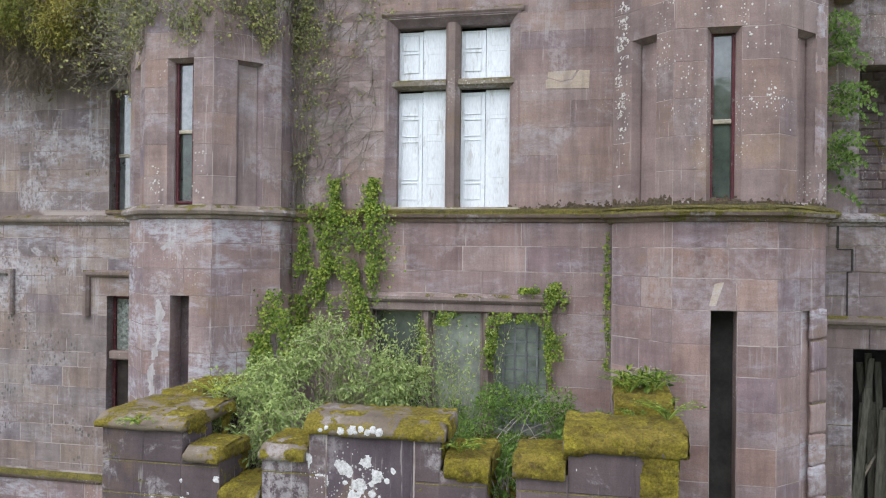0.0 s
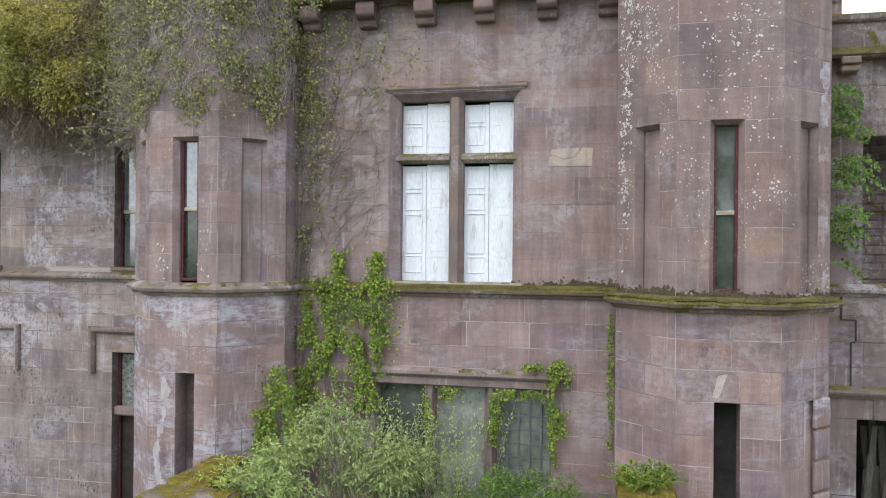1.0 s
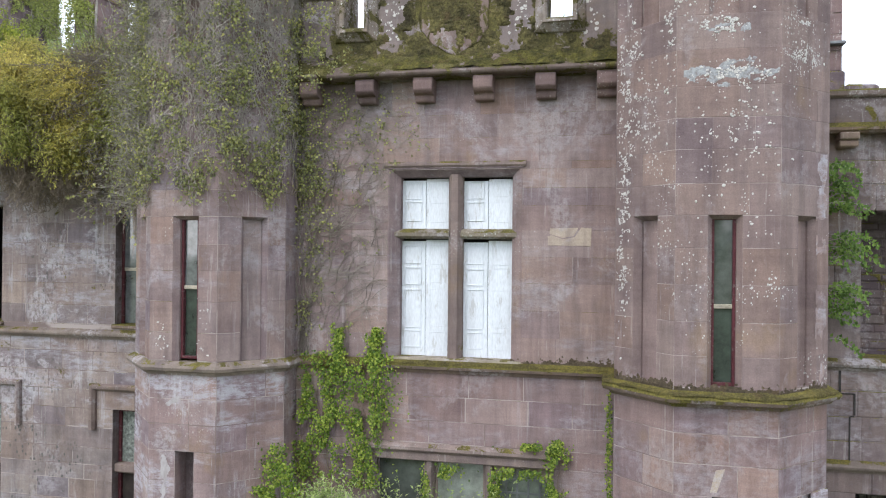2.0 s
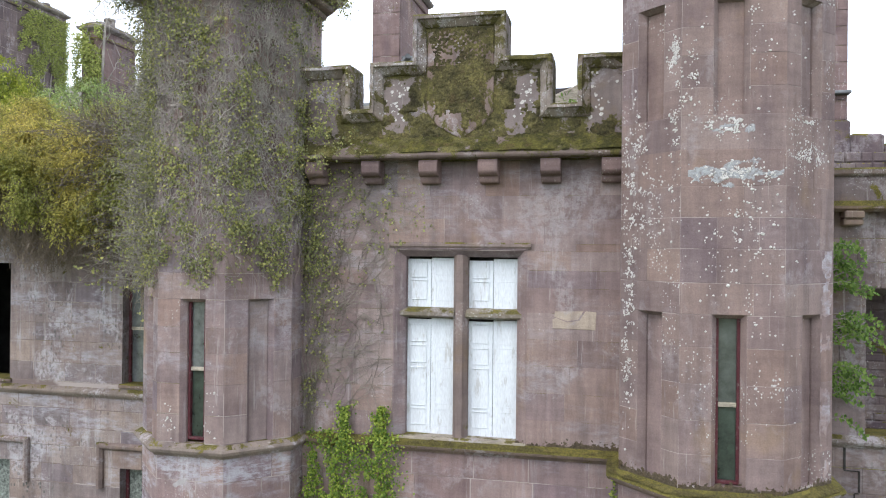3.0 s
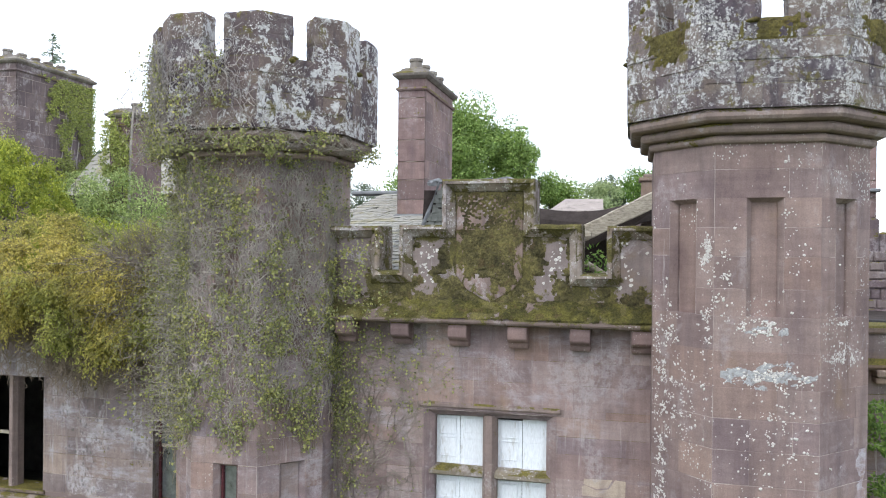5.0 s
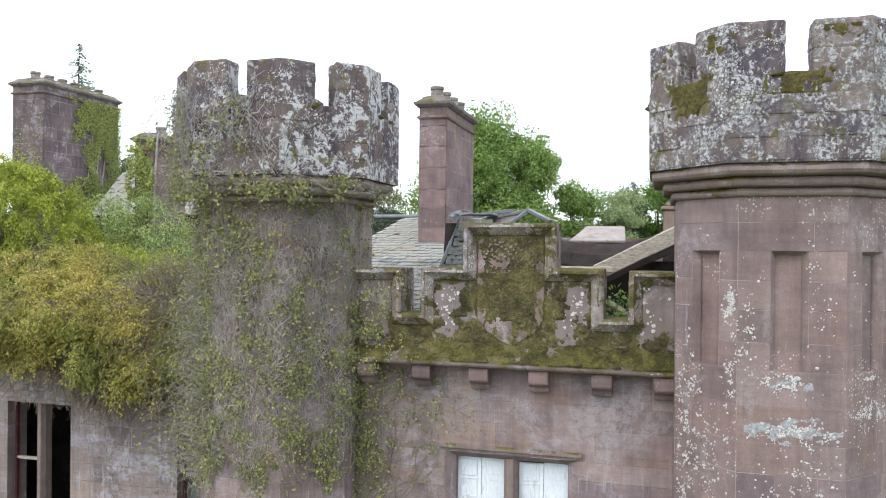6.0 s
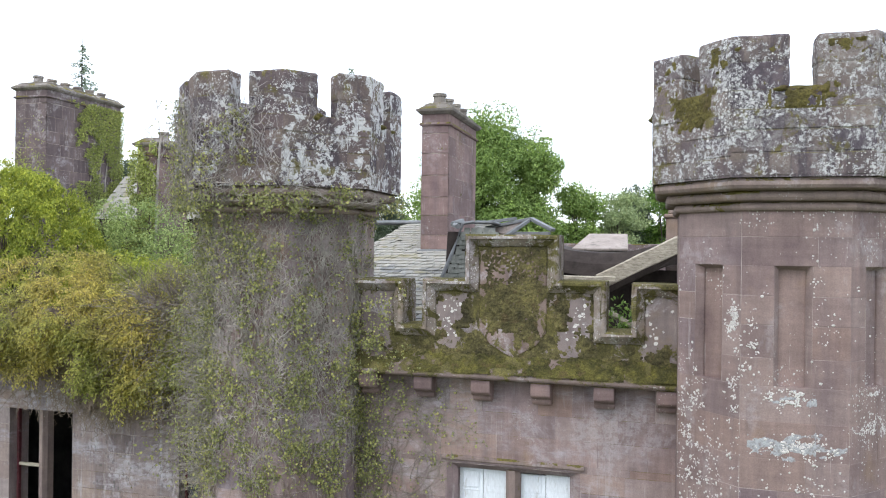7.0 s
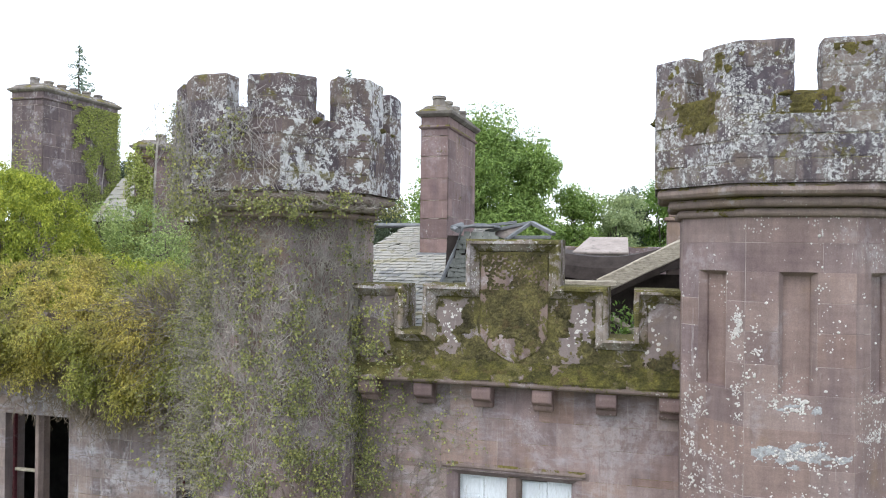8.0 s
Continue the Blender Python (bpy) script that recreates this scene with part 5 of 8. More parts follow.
for x0, x1 in ((-0.82, -0.08), (0.08, 0.82)):
    for z0, high, rows in ((10.04, 10.8, ((0.1, 0.38), (0.44, 0.68))), (8.22, 9.9, ((0.12, 0.36), (0.42, 0.98), (1.04, 1.26), (1.32, 1.6)))):
        w = (x1 - x0) / 2
        for k in range(2):
            a = x0 + k * w
            lean = (0.006, -0.004)[k]
            z1 = high - ((0.065, 0.045, 0.08, 0.055)[k + (2 if x0 > 0 else 0)] if high > 10.5 else (0.03, 0.012, 0.045, 0.02)[k + (2 if x0 > 0 else 0)])
            sh = part("shutter", boxes([(a + 0.004, a + w - 0.004, 0.23 + lean, 0.265, z0, z1)], 0.004), M_WHITE, win, "flaking white panelled wooden shutter")
            for j, (u, v) in enumerate(rows):
                u, v = u + 0.02 * math.sin(j * 5 + k * 3 + x0 * 7), v + 0.02 * math.sin(j * 3 + k * 7 + x0 * 5)
                fr = [(a + 0.06, a + w - 0.06, 0.223, 0.235, z0 + u, z0 + u + 0.014), (a + 0.06, a + w - 0.06, 0.223, 0.235, z0 + v - 0.018, z0 + v),
                      (a + 0.06, a + 0.076, 0.223, 0.235, z0 + u + 0.018, z0 + v - 0.018), (a + w - 0.076, a + w - 0.06, 0.223, 0.235, z0 + u + 0.018, z0 + v - 0.018)]
                part("moulding", boxes(fr, 0.004), M_WHITE, sh)

# ---- the lower window over the porch ----
low = thing("window_2", (0.12, 0.1, 5.1), "three-light stone window with grimy glass, hung with ivy", "window", kind="structure")
part("lintel", boxes([(-1.35, 1.62, -0.02, 0.3, 6.8, 6.92)], 0.01), M_TRIM, low)
part("hood_mould", sweep([(-1.35, 0), (1.62, 0)], [(-0.02, 6.9), (0.05, 6.92), (0.09, 6.96), (0.09, 7.0), (0.03, 7.045), (-0.02, 7.045)], closed=False), M_TRIM, low)
for x in (-0.33, 0.52):
    bm = prism(bar_profile(0.07, 0.03, 0.25), 5.1, 6.8)
    bm.transform(Matrix.Translation((x, 0, 0)) @ Matrix(((1, 0, 0, 0), (0, 0, 1, 0), (0, 1, 0, 0), (0, 0, 0, 1))))
    part("mullion", bm, M_TRIM, low)
part("sill", boxes([(-1.2, 1.45, -0.06, 0.3, 5.04, 5.11)], 0.015), M_SILL, low)
for x0, x1, mt in ((-1.12, -0.4, M_GLASS), (-0.26, 0.45, M_PALEGLASS), (0.59, 1.36, M_GREENGLASS)):
    part("pane", boxes([(x0, x1, 0.19, 0.2, 5.1, 6.8)]), mt, low, "grimy window pane")
    part("frame", boxes([(x0, x0 + 0.03, 0.16, 0.215, 5.1, 6.8), (x1 - 0.03, x1, 0.16, 0.215, 5.1, 6.8), (x0 + 0.03, x1 - 0.03, 0.16, 0.215, 6.77, 6.8)], 0.004), M_TRIM, low)
# the arched head and the bars of the third light
out = [(0.6, 6.8), (1.35, 6.8), (1.35, 6.5)] + [(0.975 + 0.36 * math.cos(w), 6.45 + 0.3 * math.sin(w)) for w in [k * math.pi / 10 for k in range(11)]] + [(0.6, 6.5)]
part("arched_head", prism(out, 0.12, 0.185), M_TRIM, low)
for k in range(1, 5):
    x = 0.59 + k * 0.154
    part("bar", boxes([(x - 0.013, x + 0.013, 0.165, 0.178, 5.1, 6.78)]), M_LEAD, low, "thin lead glazing bar")
for k in range(8):
    z = 5.25 + k * 0.19
    part("bar", boxes([(0.6, 1.35, 0.178, 0.188, z - 0.013, z + 0.013)]), M_LEAD, low, "thin lead glazing bar")


# ---- the slit windows of the turrets, and the wing windows ----
def sash(name, m, w, z0, z1, rail, label, glass):
    """A narrow sash window in a maroon frame, its face y = 0.13 of the pose m."""
    t = thing(name, m @ Vector((0, 0.15, z0)), label, "window", kind="structure")
    f = 0.035
    part("frame", boxes([(-w / 2, -w / 2 + f, 0.12, 0.2, z0, z1), (w / 2 - f, w / 2, 0.12, 0.2, z0, z1), (-w / 2 + f, w / 2 - f, 0.12, 0.2, z1 - f, z1),
                         (-w / 2 + f, w / 2 - f, 0.12, 0.2, z0, z0 + f)], 0.005, m), M_RED, t, "faded maroon wooden frame")
    part("meeting_rail", boxes([(-w / 2 + f, w / 2 - f, 0.13, 0.19, rail - 0.025, rail + 0.025)], 0.005, m), M_WOOD, t)
    part("pane", boxes([(-w / 2 + f, w / 2 - f, 0.165, 0.17, rail + 0.025, z1 - f)], m=m), glass, t)
    part("pane", boxes([(-w / 2 + f, w / 2 - f, 0.18, 0.185, z0 + f, rail - 0.025)], m=m), M_DARKGLASS, t, "lower pane, tinted for its dimmer reflection")
    return t


for k, (spec, du) in enumerate(((RT, -0.02), (LT, 0.03))):
    pts = octagon(*spec)
    m, length = frame_of(pts[0], pts[1])
    sash("window_%d" % (3 + k), m @ pose(length / 2 + du, 0, 0), 0.27, 8.23, 10.15, 9.13 if k == 0 else 9.2, "narrow sash window with a maroon frame in the turret", M_GLASS if k == 0 else M_SKYGLASS)
wing = [("window_5", -10.1, (-10.86, -10.19), (-10.01, -9.3), 8.3, 10.53), ("window_6", -6.1, (-6.84, -6.16), (-6.0, -5.3), 8.3, 10.52)]
for name, mid, a, b, z0, z1 in wing:
    t = thing(name, (mid, 2.3, z0), "broken two-light window with a stone mullion in the wing", "window", kind="structure")
    bm = prism(bar_profile(0.09, 0.03, 0.28), z0, z1)
    bm.transform(Matrix.Translation((mid, 2.15, 0)) @ Matrix(((1, 0, 0, 0), (0, 0, 1, 0), (0, 1, 0, 0), (0, 0, 0, 1))))
    part("mullion", bm, M_TRIM, t, "worn stone mullion")
    part("sill", boxes([(a[0] - 0.05, b[1] + 0.05, 2.1, 2.5, z0 - 0.07, z0 + 0.01)], 0.015), M_SILL, t)
    for x0, x1 in (a, b) if name == "window_6" else (a,):
        part("frame", boxes([(x0, x0 + 0.05, 2.34, 2.42, z0, z1), (x1 - 0.05, x1, 2.34, 2.42, z0, z1), (x0 + 0.05, x1 - 0.05, 2.34, 2.42, z1 - 0.05, z1)], 0.006), M_RED, t, "faded maroon wooden frame")
        part("meeting_rail", boxes([(x0 + 0.05, x1 - 0.05, 2.35, 2.41, z0 + 1.0, z0 + 1.06)], 0.006), M_WOOD, t, "pale wooden meeting rail")
        if name == "window_6":
            part("pane", boxes([(x0 + 0.05, x1 - 0.05, 2.37, 2.375, z0 + 1.06, z1 - 0.05)]), M_SKYGLASS, t, "dusty glass pane, its tint paled like reflected sky")
            part("pane", boxes([(x0 + 0.05, x1 - 0.05, 2.39, 2.395, z0 + 0.02, z0 + 1.0)]), M_SKYGLASS, t, "dusty glass pane, its tint paled like reflected sky")
for name, x0, x1 in (("window_7", -6.86, -5.3), ("window_8", -10.9, -9.28)):
    t = thing(name, ((x0 + x1) / 2, 2.3, 3.6), "tall lower window with a stone transom and hood mould", "window", kind="structure")
    part("transom", boxes([(x0 - 0.01, x1 + 0.01, 2.2, 2.5, 5.55, 5.72)], 0.03), M_TRIM, t)
    part("frame", boxes([(x0, x0 + 0.06, 2.33, 2.42, 5.72, 6.73), (x0, x0 + 0.06, 2.33, 2.42, 3.6, 5.55), (x0 + 0.06, x1, 2.33, 2.42, 6.67, 6.73), ((x0 + x1) / 2 - 0.05, (x0 + x1) / 2 + 0.05, 2.33, 2.42, 3.6, 6.67)], 0.006), M_RED, t)
    part("pane", boxes([(x0 + 0.06, x1, 2.37, 2.375, 5.72, 6.67)]), M_FROST, t, "pane of obscured leaded glass")
    part("board", boxes([(x0 + 0.06, x1, 2.39, 2.41, 3.6, 5.55)]), M_BOARD, t, "dark boarding")
    line = [(x0 - 0.46, 6.35), (x0 - 0.46, 7.2), (x1 + 0.46, 7.2), (x1 + 0.46, 6.35)]
    rings = [[(x, y, z) for x, z in inset(line, d)] for d, y in ((0, 2.16), (0, 2.08), (0.03, 2.04), (0.08, 2.05), (0.12, 2.1), (0.13, 2.16))]
    part("hood_mould", loft(rings, closed=False, caps=False), M_TRIM, t, "stepped stone hood mould")


# ---- the ruined right wing: rubble inside its window, timbers in its doorway ----
infill = tagged(part("wall_infill", boxes([(5.0, 8.0, 2.75, 2.95, 6.9, 11.6)]), M_RUBBLE, None, "brown rubble wall seen through the empty window"), category="wall", kind="structure")
ashlar(infill, pose(5.2, 2.75, 0), 2.2, courses(8.0, 10.6, 0.13, 33), [], M_RUBBLE, 34, (0.18, 0.4), joint=0.016, proud=0.02, chamfer=0.012, uneven=0.012)
rp = random.Random(35)
for k in range(17):
    x = 5.74 + k * 0.08
    z = rp.uniform(5.2, 6.2)
    bm = boxes([(-0.05, 0.05, -0.015, 0.015, 0, z - 2.4)], 0.006)
    bm.transform(pose(x, 2.45 + k * 0.06 + rp.uniform(-0.05, 0.1), 2.3, rp.uniform(-5, 5), rp.uniform(-7, 7), rp.uniform(-20, 20)))
    tagged(part("plank", bm, M_OLDPLANK, None, "rotten grey plank leaning inside the doorway"), category="plank", group="planks in the doorway")
timber("plank", (5.2, 2.75, 2.36), (6.75, 3.05, 5.3), 0.1, 0.04, M_WOOD, "pale split plank lying across the doorway", "plank")
tagged(part("floor_rubble", boxes([(5.0, 9.0, 2.3, 5.2, 2.0, 2.3)]), M_RUBBLE, None, "rubble floor inside the doorway"), category="floor", kind="structure")


# ---- the porch in front, with its battlements ----
porch = thing("porch", (0, -1.9, 0), "dark sandstone entrance porch with mossy stepped battlements and a planted roof", "porch")
part("body", boxes([(-2.85, 2.78, -3.42, -0.02, 0, 4.95)], 0.02), M_PORCH, porch)
deck = boxes([(-2.4, 2.3, -3.0, -0.01, 4.95, 5.02)])
part("soil", deck, M_DIRT, porch, "dark soil over the porch roof")


def moss_wrap(along, m, prof, field, name, mat, parent, label, thick=0.028, step=0.018):
    """A tufted mat of moss laid along the profile of (y, z) points, drawn out in x, where field(x, way along the profile) is over 0."""
    x0, x1 = along
    pts, way = [], 0.0
    for (ya, za), (yb, zb) in zip(prof, prof[1:]):
        d = math.hypot(yb - ya, zb - za)
        n = max(1, round(d / step))
        nrm = ((zb - za) / d, -(yb - ya) / d)
        pts += [(ya + (yb - ya) * k / n, za + (zb - za) * k / n, nrm, way + d * k / n) for k in range(n)]
        way += d
    pts.append((*prof[-1], nrm, way))
    nx = max(2, int((x1 - x0) / step))
    h = [[field(x0 + (x1 - x0) * i / nx, p[3]) for i in range(nx + 1)] for p in pts]
    bm, index = bmesh.new(), {}

    def vert(i, j):
        if (i, j) not in index:
            y, z, (ny, nz), _ = pts[j]
            x, k = x0 + (x1 - x0) * i / nx, h[j][i]
            q = Vector((x, y, z))
            o = -0.006 if k <= 0 else min(1.0, k) ** 0.6 * thick * (0.75 + 0.6 * noise.noise(q * 26) + 0.35 * noise.noise(q * 8))
            jit = noise.noise_vector(q * 31) * 0.4 * step
            index[i, j] = bm.verts.new((x + jit.x, y + ny * o + jit.y, z + nz * o))
        return index[i, j]

    for j in range(len(pts) - 1):
        for i in range(nx):
            if max(h[j][i], h[j][i + 1], h[j + 1][i], h[j + 1][i + 1]) > 0:
                bm.faces.new([vert(i, j), vert(i + 1, j), vert(i + 1, j + 1), vert(i, j + 1)])
    bm.transform(m)
    return tagged(part(name, bm, mat, parent, label, smooth=True), kind="stuff")


PF, PB = -3.45, -2.86
LEVELS = [(-2.86, -1.98, 5.85), (-1.98, -1.57, 5.56), (-1.57, -1.12, 5.2), (-1.12, -0.64, 5.64), (-0.64, 0.64, 5.92), (0.64, 1.07, 5.62), (1.07, 1.34, 5.2), (1.34, 1.8, 5.66), (1.8, 2.74, 5.92)]
outline = [(-2.86, 4.9)]
for x0, x1, top in LEVELS:
    outline += [(x0, top), (x1, top)]
outline.append((2.74, 4.9))
breast = part("parapet_wall", prism(outline, PF, PB), M_PORCH, porch, "stepped parapet wall of dark lichen-spotted stone")
part("mortar_bead", boxes([(-0.47, -0.458, PF - 0.008, PF, 5.08, 5.9), (0.388, 0.4, PF - 0.008, PF, 5.08, 5.9), (-0.47, 0.4, PF - 0.008, PF, 5.068, 5.08)]), M_MORTAR, breast, "pale mortar line round the panel")
for x0, x1, top in LEVELS:
    if x1 - x0 > 1.2:
        panel = (-0.46 - x0, 0.39 - x0, 5.08, top)
        ashlar(breast, pose(x0, PF, 0), x1 - x0, [4.92, 5.08, 5.5, top], [panel], M_PORCH, 41, (0.3, 0.5), joint=0.008, proud=0.006, chamfer=0.006, uneven=0.003)
        ashlar(breast, pose(-0.46, PF, 0), 0.85, [5.08, top - 0.005], [], M_PANEL, 42, (0.9, 0.95), joint=0.018, proud=0.004, chamfer=0.004)
    else:
        zs = [4.92, 5.18] + ([5.5] if top > 5.55 else []) + [top]
        ashlar(breast, pose(x0, PF, 0), x1 - x0, zs, [], M_PORCH, int(50 + x0 * 10), (0.3, 0.62), joint=0.005, proud=0.006, chamfer=0.007, uneven=0.004)
for x, top, low in ((-1.98, 5.85, 5.56), (-1.57, 5.56, 5.2), (0.64, 5.92, 5.62), (1.07, 5.62, 5.2), (2.74, 5.92, 4.92)):
    ashlar(breast, pose(x, PF, 0, 0, 0, 90), PB - PF, [low, top], [], M_PORCH, int(60 + x * 10), (0.3, 0.6), joint=0.008, proud=0.005, chamfer=0.006)


def coping(x0, x1, y0, y1, low, top, slant, mat, seed, cover, drape=0.1, bare=0.0, ends=(0.04, 0.04)):
    """A worn coping stone with a sloped front edge, and the thick moss that has grown over it."""
    prof = [(y0 - 0.05, low), (y0 - 0.055, low + 0.055), (y0 - 0.04, top - slant), (y0 + slant * 1.1, top), (y1 - 0.03, top + 0.01), (y1 + 0.04, top - 0.05), (y1 + 0.04, low)]
    a, b = x0 - ends[0], x1 + ends[1]
    bm = loft([[(x, y, z) for y, z in prof] for x in (a, a + 0.02, b - 0.02, b)])
    bmesh.ops.subdivide_edges(bm, edges=[e for e in bm.edges if e.calc_length() > 0.12], cuts=6, use_grid_fill=True)
    for v in bm.verts:
        q = v.co.copy()
        v.co += noise.noise_vector(q * 3.1) * 0.016 + noise.noise_vector(q * 9) * 0.008
    part("coping", bm, mat, porch, "worn coping stone under thick yellow-green moss", smooth=True)
    up = [(y1 + 0.02, top + 0.004), (y0 + slant * 1.1, top + 0.004), (y0 - 0.042, top - slant), (y0 - 0.056, low + 0.05), (y0 - 0.054, low + 0.005)] + ([(y0 - 0.02, low - drape)] if drape else [])
    flat = y1 - y0 - slant

    def field(x, w):
        end = 0.22 * max(0.0, 1 - (x1 - x) / 0.4) + 0.12 * max(0.0, 1 - (x - x0) / 0.2)
        lip = 0.0 if w < flat else (-bare if w < flat + slant * 1.6 else -bare * 0.6 - 1.6 * max(0.0, w - flat - slant * 1.6 - 0.1))
        return 3.2 * (cover + end + lip - 0.3 + 0.4 * rough(x, w, seed, 2.6) + 0.22 * rough(x, w, seed + 5, 8))
    moss_wrap((a + 0.01, b - 0.005), Matrix(), up, field, "moss", M_COPEMOSS, porch, "thick tufts of yellow-olive moss")

    def side(x, w):
        return 3.0 * (cover - 0.05 - 0.7 * max(0.0, w - 0.1) + 0.4 * rough(x, w, seed + 9, 3))
    moss_wrap((0.02, y1 - y0), pose(b, y0, 0, 0, 0, 90), [(0.05, top + 0.002), (-0.004, top - 0.02), (-0.008, low), (ends[1] - 0.004, low - 0.02), (ends[1] - 0.004, low - 0.3)], side, "moss", M_COPEMOSS, porch, "moss hanging down the coping's end", 0.02)


coping(-2.86, -1.98, PF, -2.45, 5.83, 5.955, 0.07, M_COPE, 1, 0.16, 0.0, 0.1, (0.06, 0.05))
coping(-1.95, -1.57, PF, PB, 5.54, 5.67, 0.06, M_COPE, 2, 0.2, 0.0, 0.25, (-0.01, 0.02))
coping(-1.55, -1.14, PF, PB, 5.2, 5.31, 0.04, M_COPE, 3, 0.4, 0.0, 0.1, (0.0, 0.0))
coping(-1.1, -0.66, PF, PB, 5.62, 5.755, 0.06, M_COPE, 4, 0.32, 0.0, 0.2, (0.03, 0.0))
coping(-0.64, 0.64, PF, PB, 5.89, 6.055, 0.1, M_COPE, 15, 0.2, 0.0, 0.24, (0.045, 0.05))
coping(0.68, 1.07, PF, PB, 5.6, 5.77, 0.05, M_STEP, 6, 0.36, 0.06, 0.1, (0.0, 0.03))
coping(1.09, 1.32, PF, PB, 5.2, 5.31, 0.04, M_COPE, 7, 0.4, 0.0, 0.1, (0.0, 0.0))
coping(1.34, 1.78, PF, PB, 5.62, 5.8, 0.06, M_STEP, 8, 0.38, 0.0, 0.18, (0.03, 0.0))
coping(1.8, 2.74, PF, PB, 5.88, 6.085, 0.08, M_STEP, 9, 0.42, 0.05, 0.14, (0.05, 0.07))
growth(pose(0, PF - 0.006, 0), (2.42, 2.74, 4.95, 5.92), 0.02, lambda x, z: 3 * (0.32 - abs(x - 2.62) * 1.5 + 0.3 * rough(x, z, 12, 4)), 0.045, "moss", M_COPEMOSS, porch, "column of moss below the coping")
# the side parapets, running back to the wall
for x0, x1, y0, y1, low, top, mat, seed, cov in ((-2.86, -2.42, -2.4, -1.25, 5.82, 5.97, M_COPE, 21, 0.35), (2.24, 2.74, -2.8, -2.45, 5.74, 5.9, M_STEP, 22, 0.5), (2.24, 2.74, -2.4, -1.42, 6.0, 6.18, M_STEP, 23, 0.52)):
    part("side_parapet", boxes([(x0, x1, y0, y1, 4.9, low)], 0.015, wear=0.008), M_PORCH, porch)
    coping(x0, x1, y0 + 0.02, y1, low, top, 0.06, mat, seed, cov, 0.06, 0.05)


# ---- roofs behind the parapet ----
def slate_roof(m, width, depth, row, size, label, keep, seed, missing=0.0, limit=300, hip=0.0, mat=None, slip=2.5, valley=None):
    """Overlapping slates on a pitched board, laid from the eaves up in the pose m (x along, y up the slope)."""
    t = tagged(part("roof", boxes([(0, width if valley is None else 2.3, 0, depth, -0.1, -0.02)] + ([(2.3, width, 0, 2.2, -0.1, -0.02)] if valley else []), m=m), M_BOARD, None, label), category="roof", kind="structure")
    r = random.Random(seed)
    me = bpy.data.meshes.new("slate")
    w, l, h = size / 2 - 0.007, row * 1.9, 0.014
    me.from_pydata([(-w, 0, 0.03), (w, 0, 0.03), (w, l, 0), (-w, l, 0), (-w, 0, 0.03 + h), (w, 0, 0.03 + h), (w, l, h), (-w, l, h)], [],
                   [(3, 2, 1, 0), (4, 5, 6, 7), (0, 1, 5, 4), (1, 2, 6, 5), (2, 3, 7, 6), (3, 0, 4, 7)])
    me.materials.append(mat or M_SLATE)
    spots = []
    for j in range(int(depth / row)):
        for i in range(int(width / size) + 1):
            if r.random() >= missing and i * size >= hip * j * row and (valley is None or i * size < valley(j * row)):
                spots.append((i * size + (0.5 * size if j % 2 else 0) + r.uniform(-0.008, 0.008), j * row + r.uniform(-0.012, 0.012), r.uniform(-slip, slip), r.uniform(0, 0.012)))
    near = [s for s in spots if keep(s[0], s[1])][:limit]
    for x, y, turn, z in near:
        ob = new("slate", me)
        adopt(ob, t)
        ob.matrix_basis = m @ pose(x, y, z, 0, 0, turn)
    rest = [s for s in spots if s not in near]
    if rest:
        vs, fs = [], []
        base = np.array([v.co[:] for v in me.vertices])
        for x, y, turn, z in rest:
            k = len(vs)
            mm = m @ pose(x, y, z, 0, 0, turn)
            vs += [tuple(mm @ Vector(b)) for b in base]
            fs += [tuple(k + i for i in p.vertices) for p in me.polygons]
        mj = bpy.data.meshes.new("slates")
        mj.from_pydata(vs, [], fs)
        mj.materials.append(mat or M_SLATE)
        ob = new("slates", mj)
        adopt(ob, t)
        tagged(ob, "", "", "", "stuff")
    return t


slope = math.degrees(math.atan2(14.55 - 12.75, 8.2 - 0.6))
m = pose(-4.3, 0.6, 12.72, slope, 0, 0)
slate_roof(m, 3.0, 7.8, 0.24, 0.135, "weathered grey slate roof behind the parapet", lambda x, y: True, 11, 0.01, valley=lambda y: 2.95 if y < 2.2 else 2.3)
part("roof_ridge", boxes([(-5.2, -2.2, 8.1, 8.4, 14.5, 14.62)], 0.04), M_LEAD, None, "lead-covered ridge of the slate roof")
tagged(bpy.data.objects["roof_ridge"], category="ridge", kind="structure")
# a steep broken hip beside it
mh = pose(-1.78, 2.75, 13.3, 76, 0, 4)
slate_roof(mh, 0.85, 0.95, 0.085, 0.12, "steep broken hip of dark slipped slates", lambda x, y: True, 12, 0.06, hip=0.3, mat=M_SLATEDARK, slip=5)
ridge_lead = merge([tube([(-1.62, 3.4, 14.42), (-1.75, 3.2, 14.36), (-1.5, 2.6, 14.3)], 0.06, 0.05), boxes([(-1.75, -0.9, 3.0, 3.6, 14.36, 14.4)], 0.01, wear=0.06)])
tagged(part("roof_flashing", ridge_lead, M_LEAD, None, "crumpled lead flashing along the broken roof ridge"), category="flashing")
frame_sticks = thing("broken_skylight", (-0.6, 3.6, 14.1), "collapsed wooden skylight frame leaning over the broken roof", "skylight")
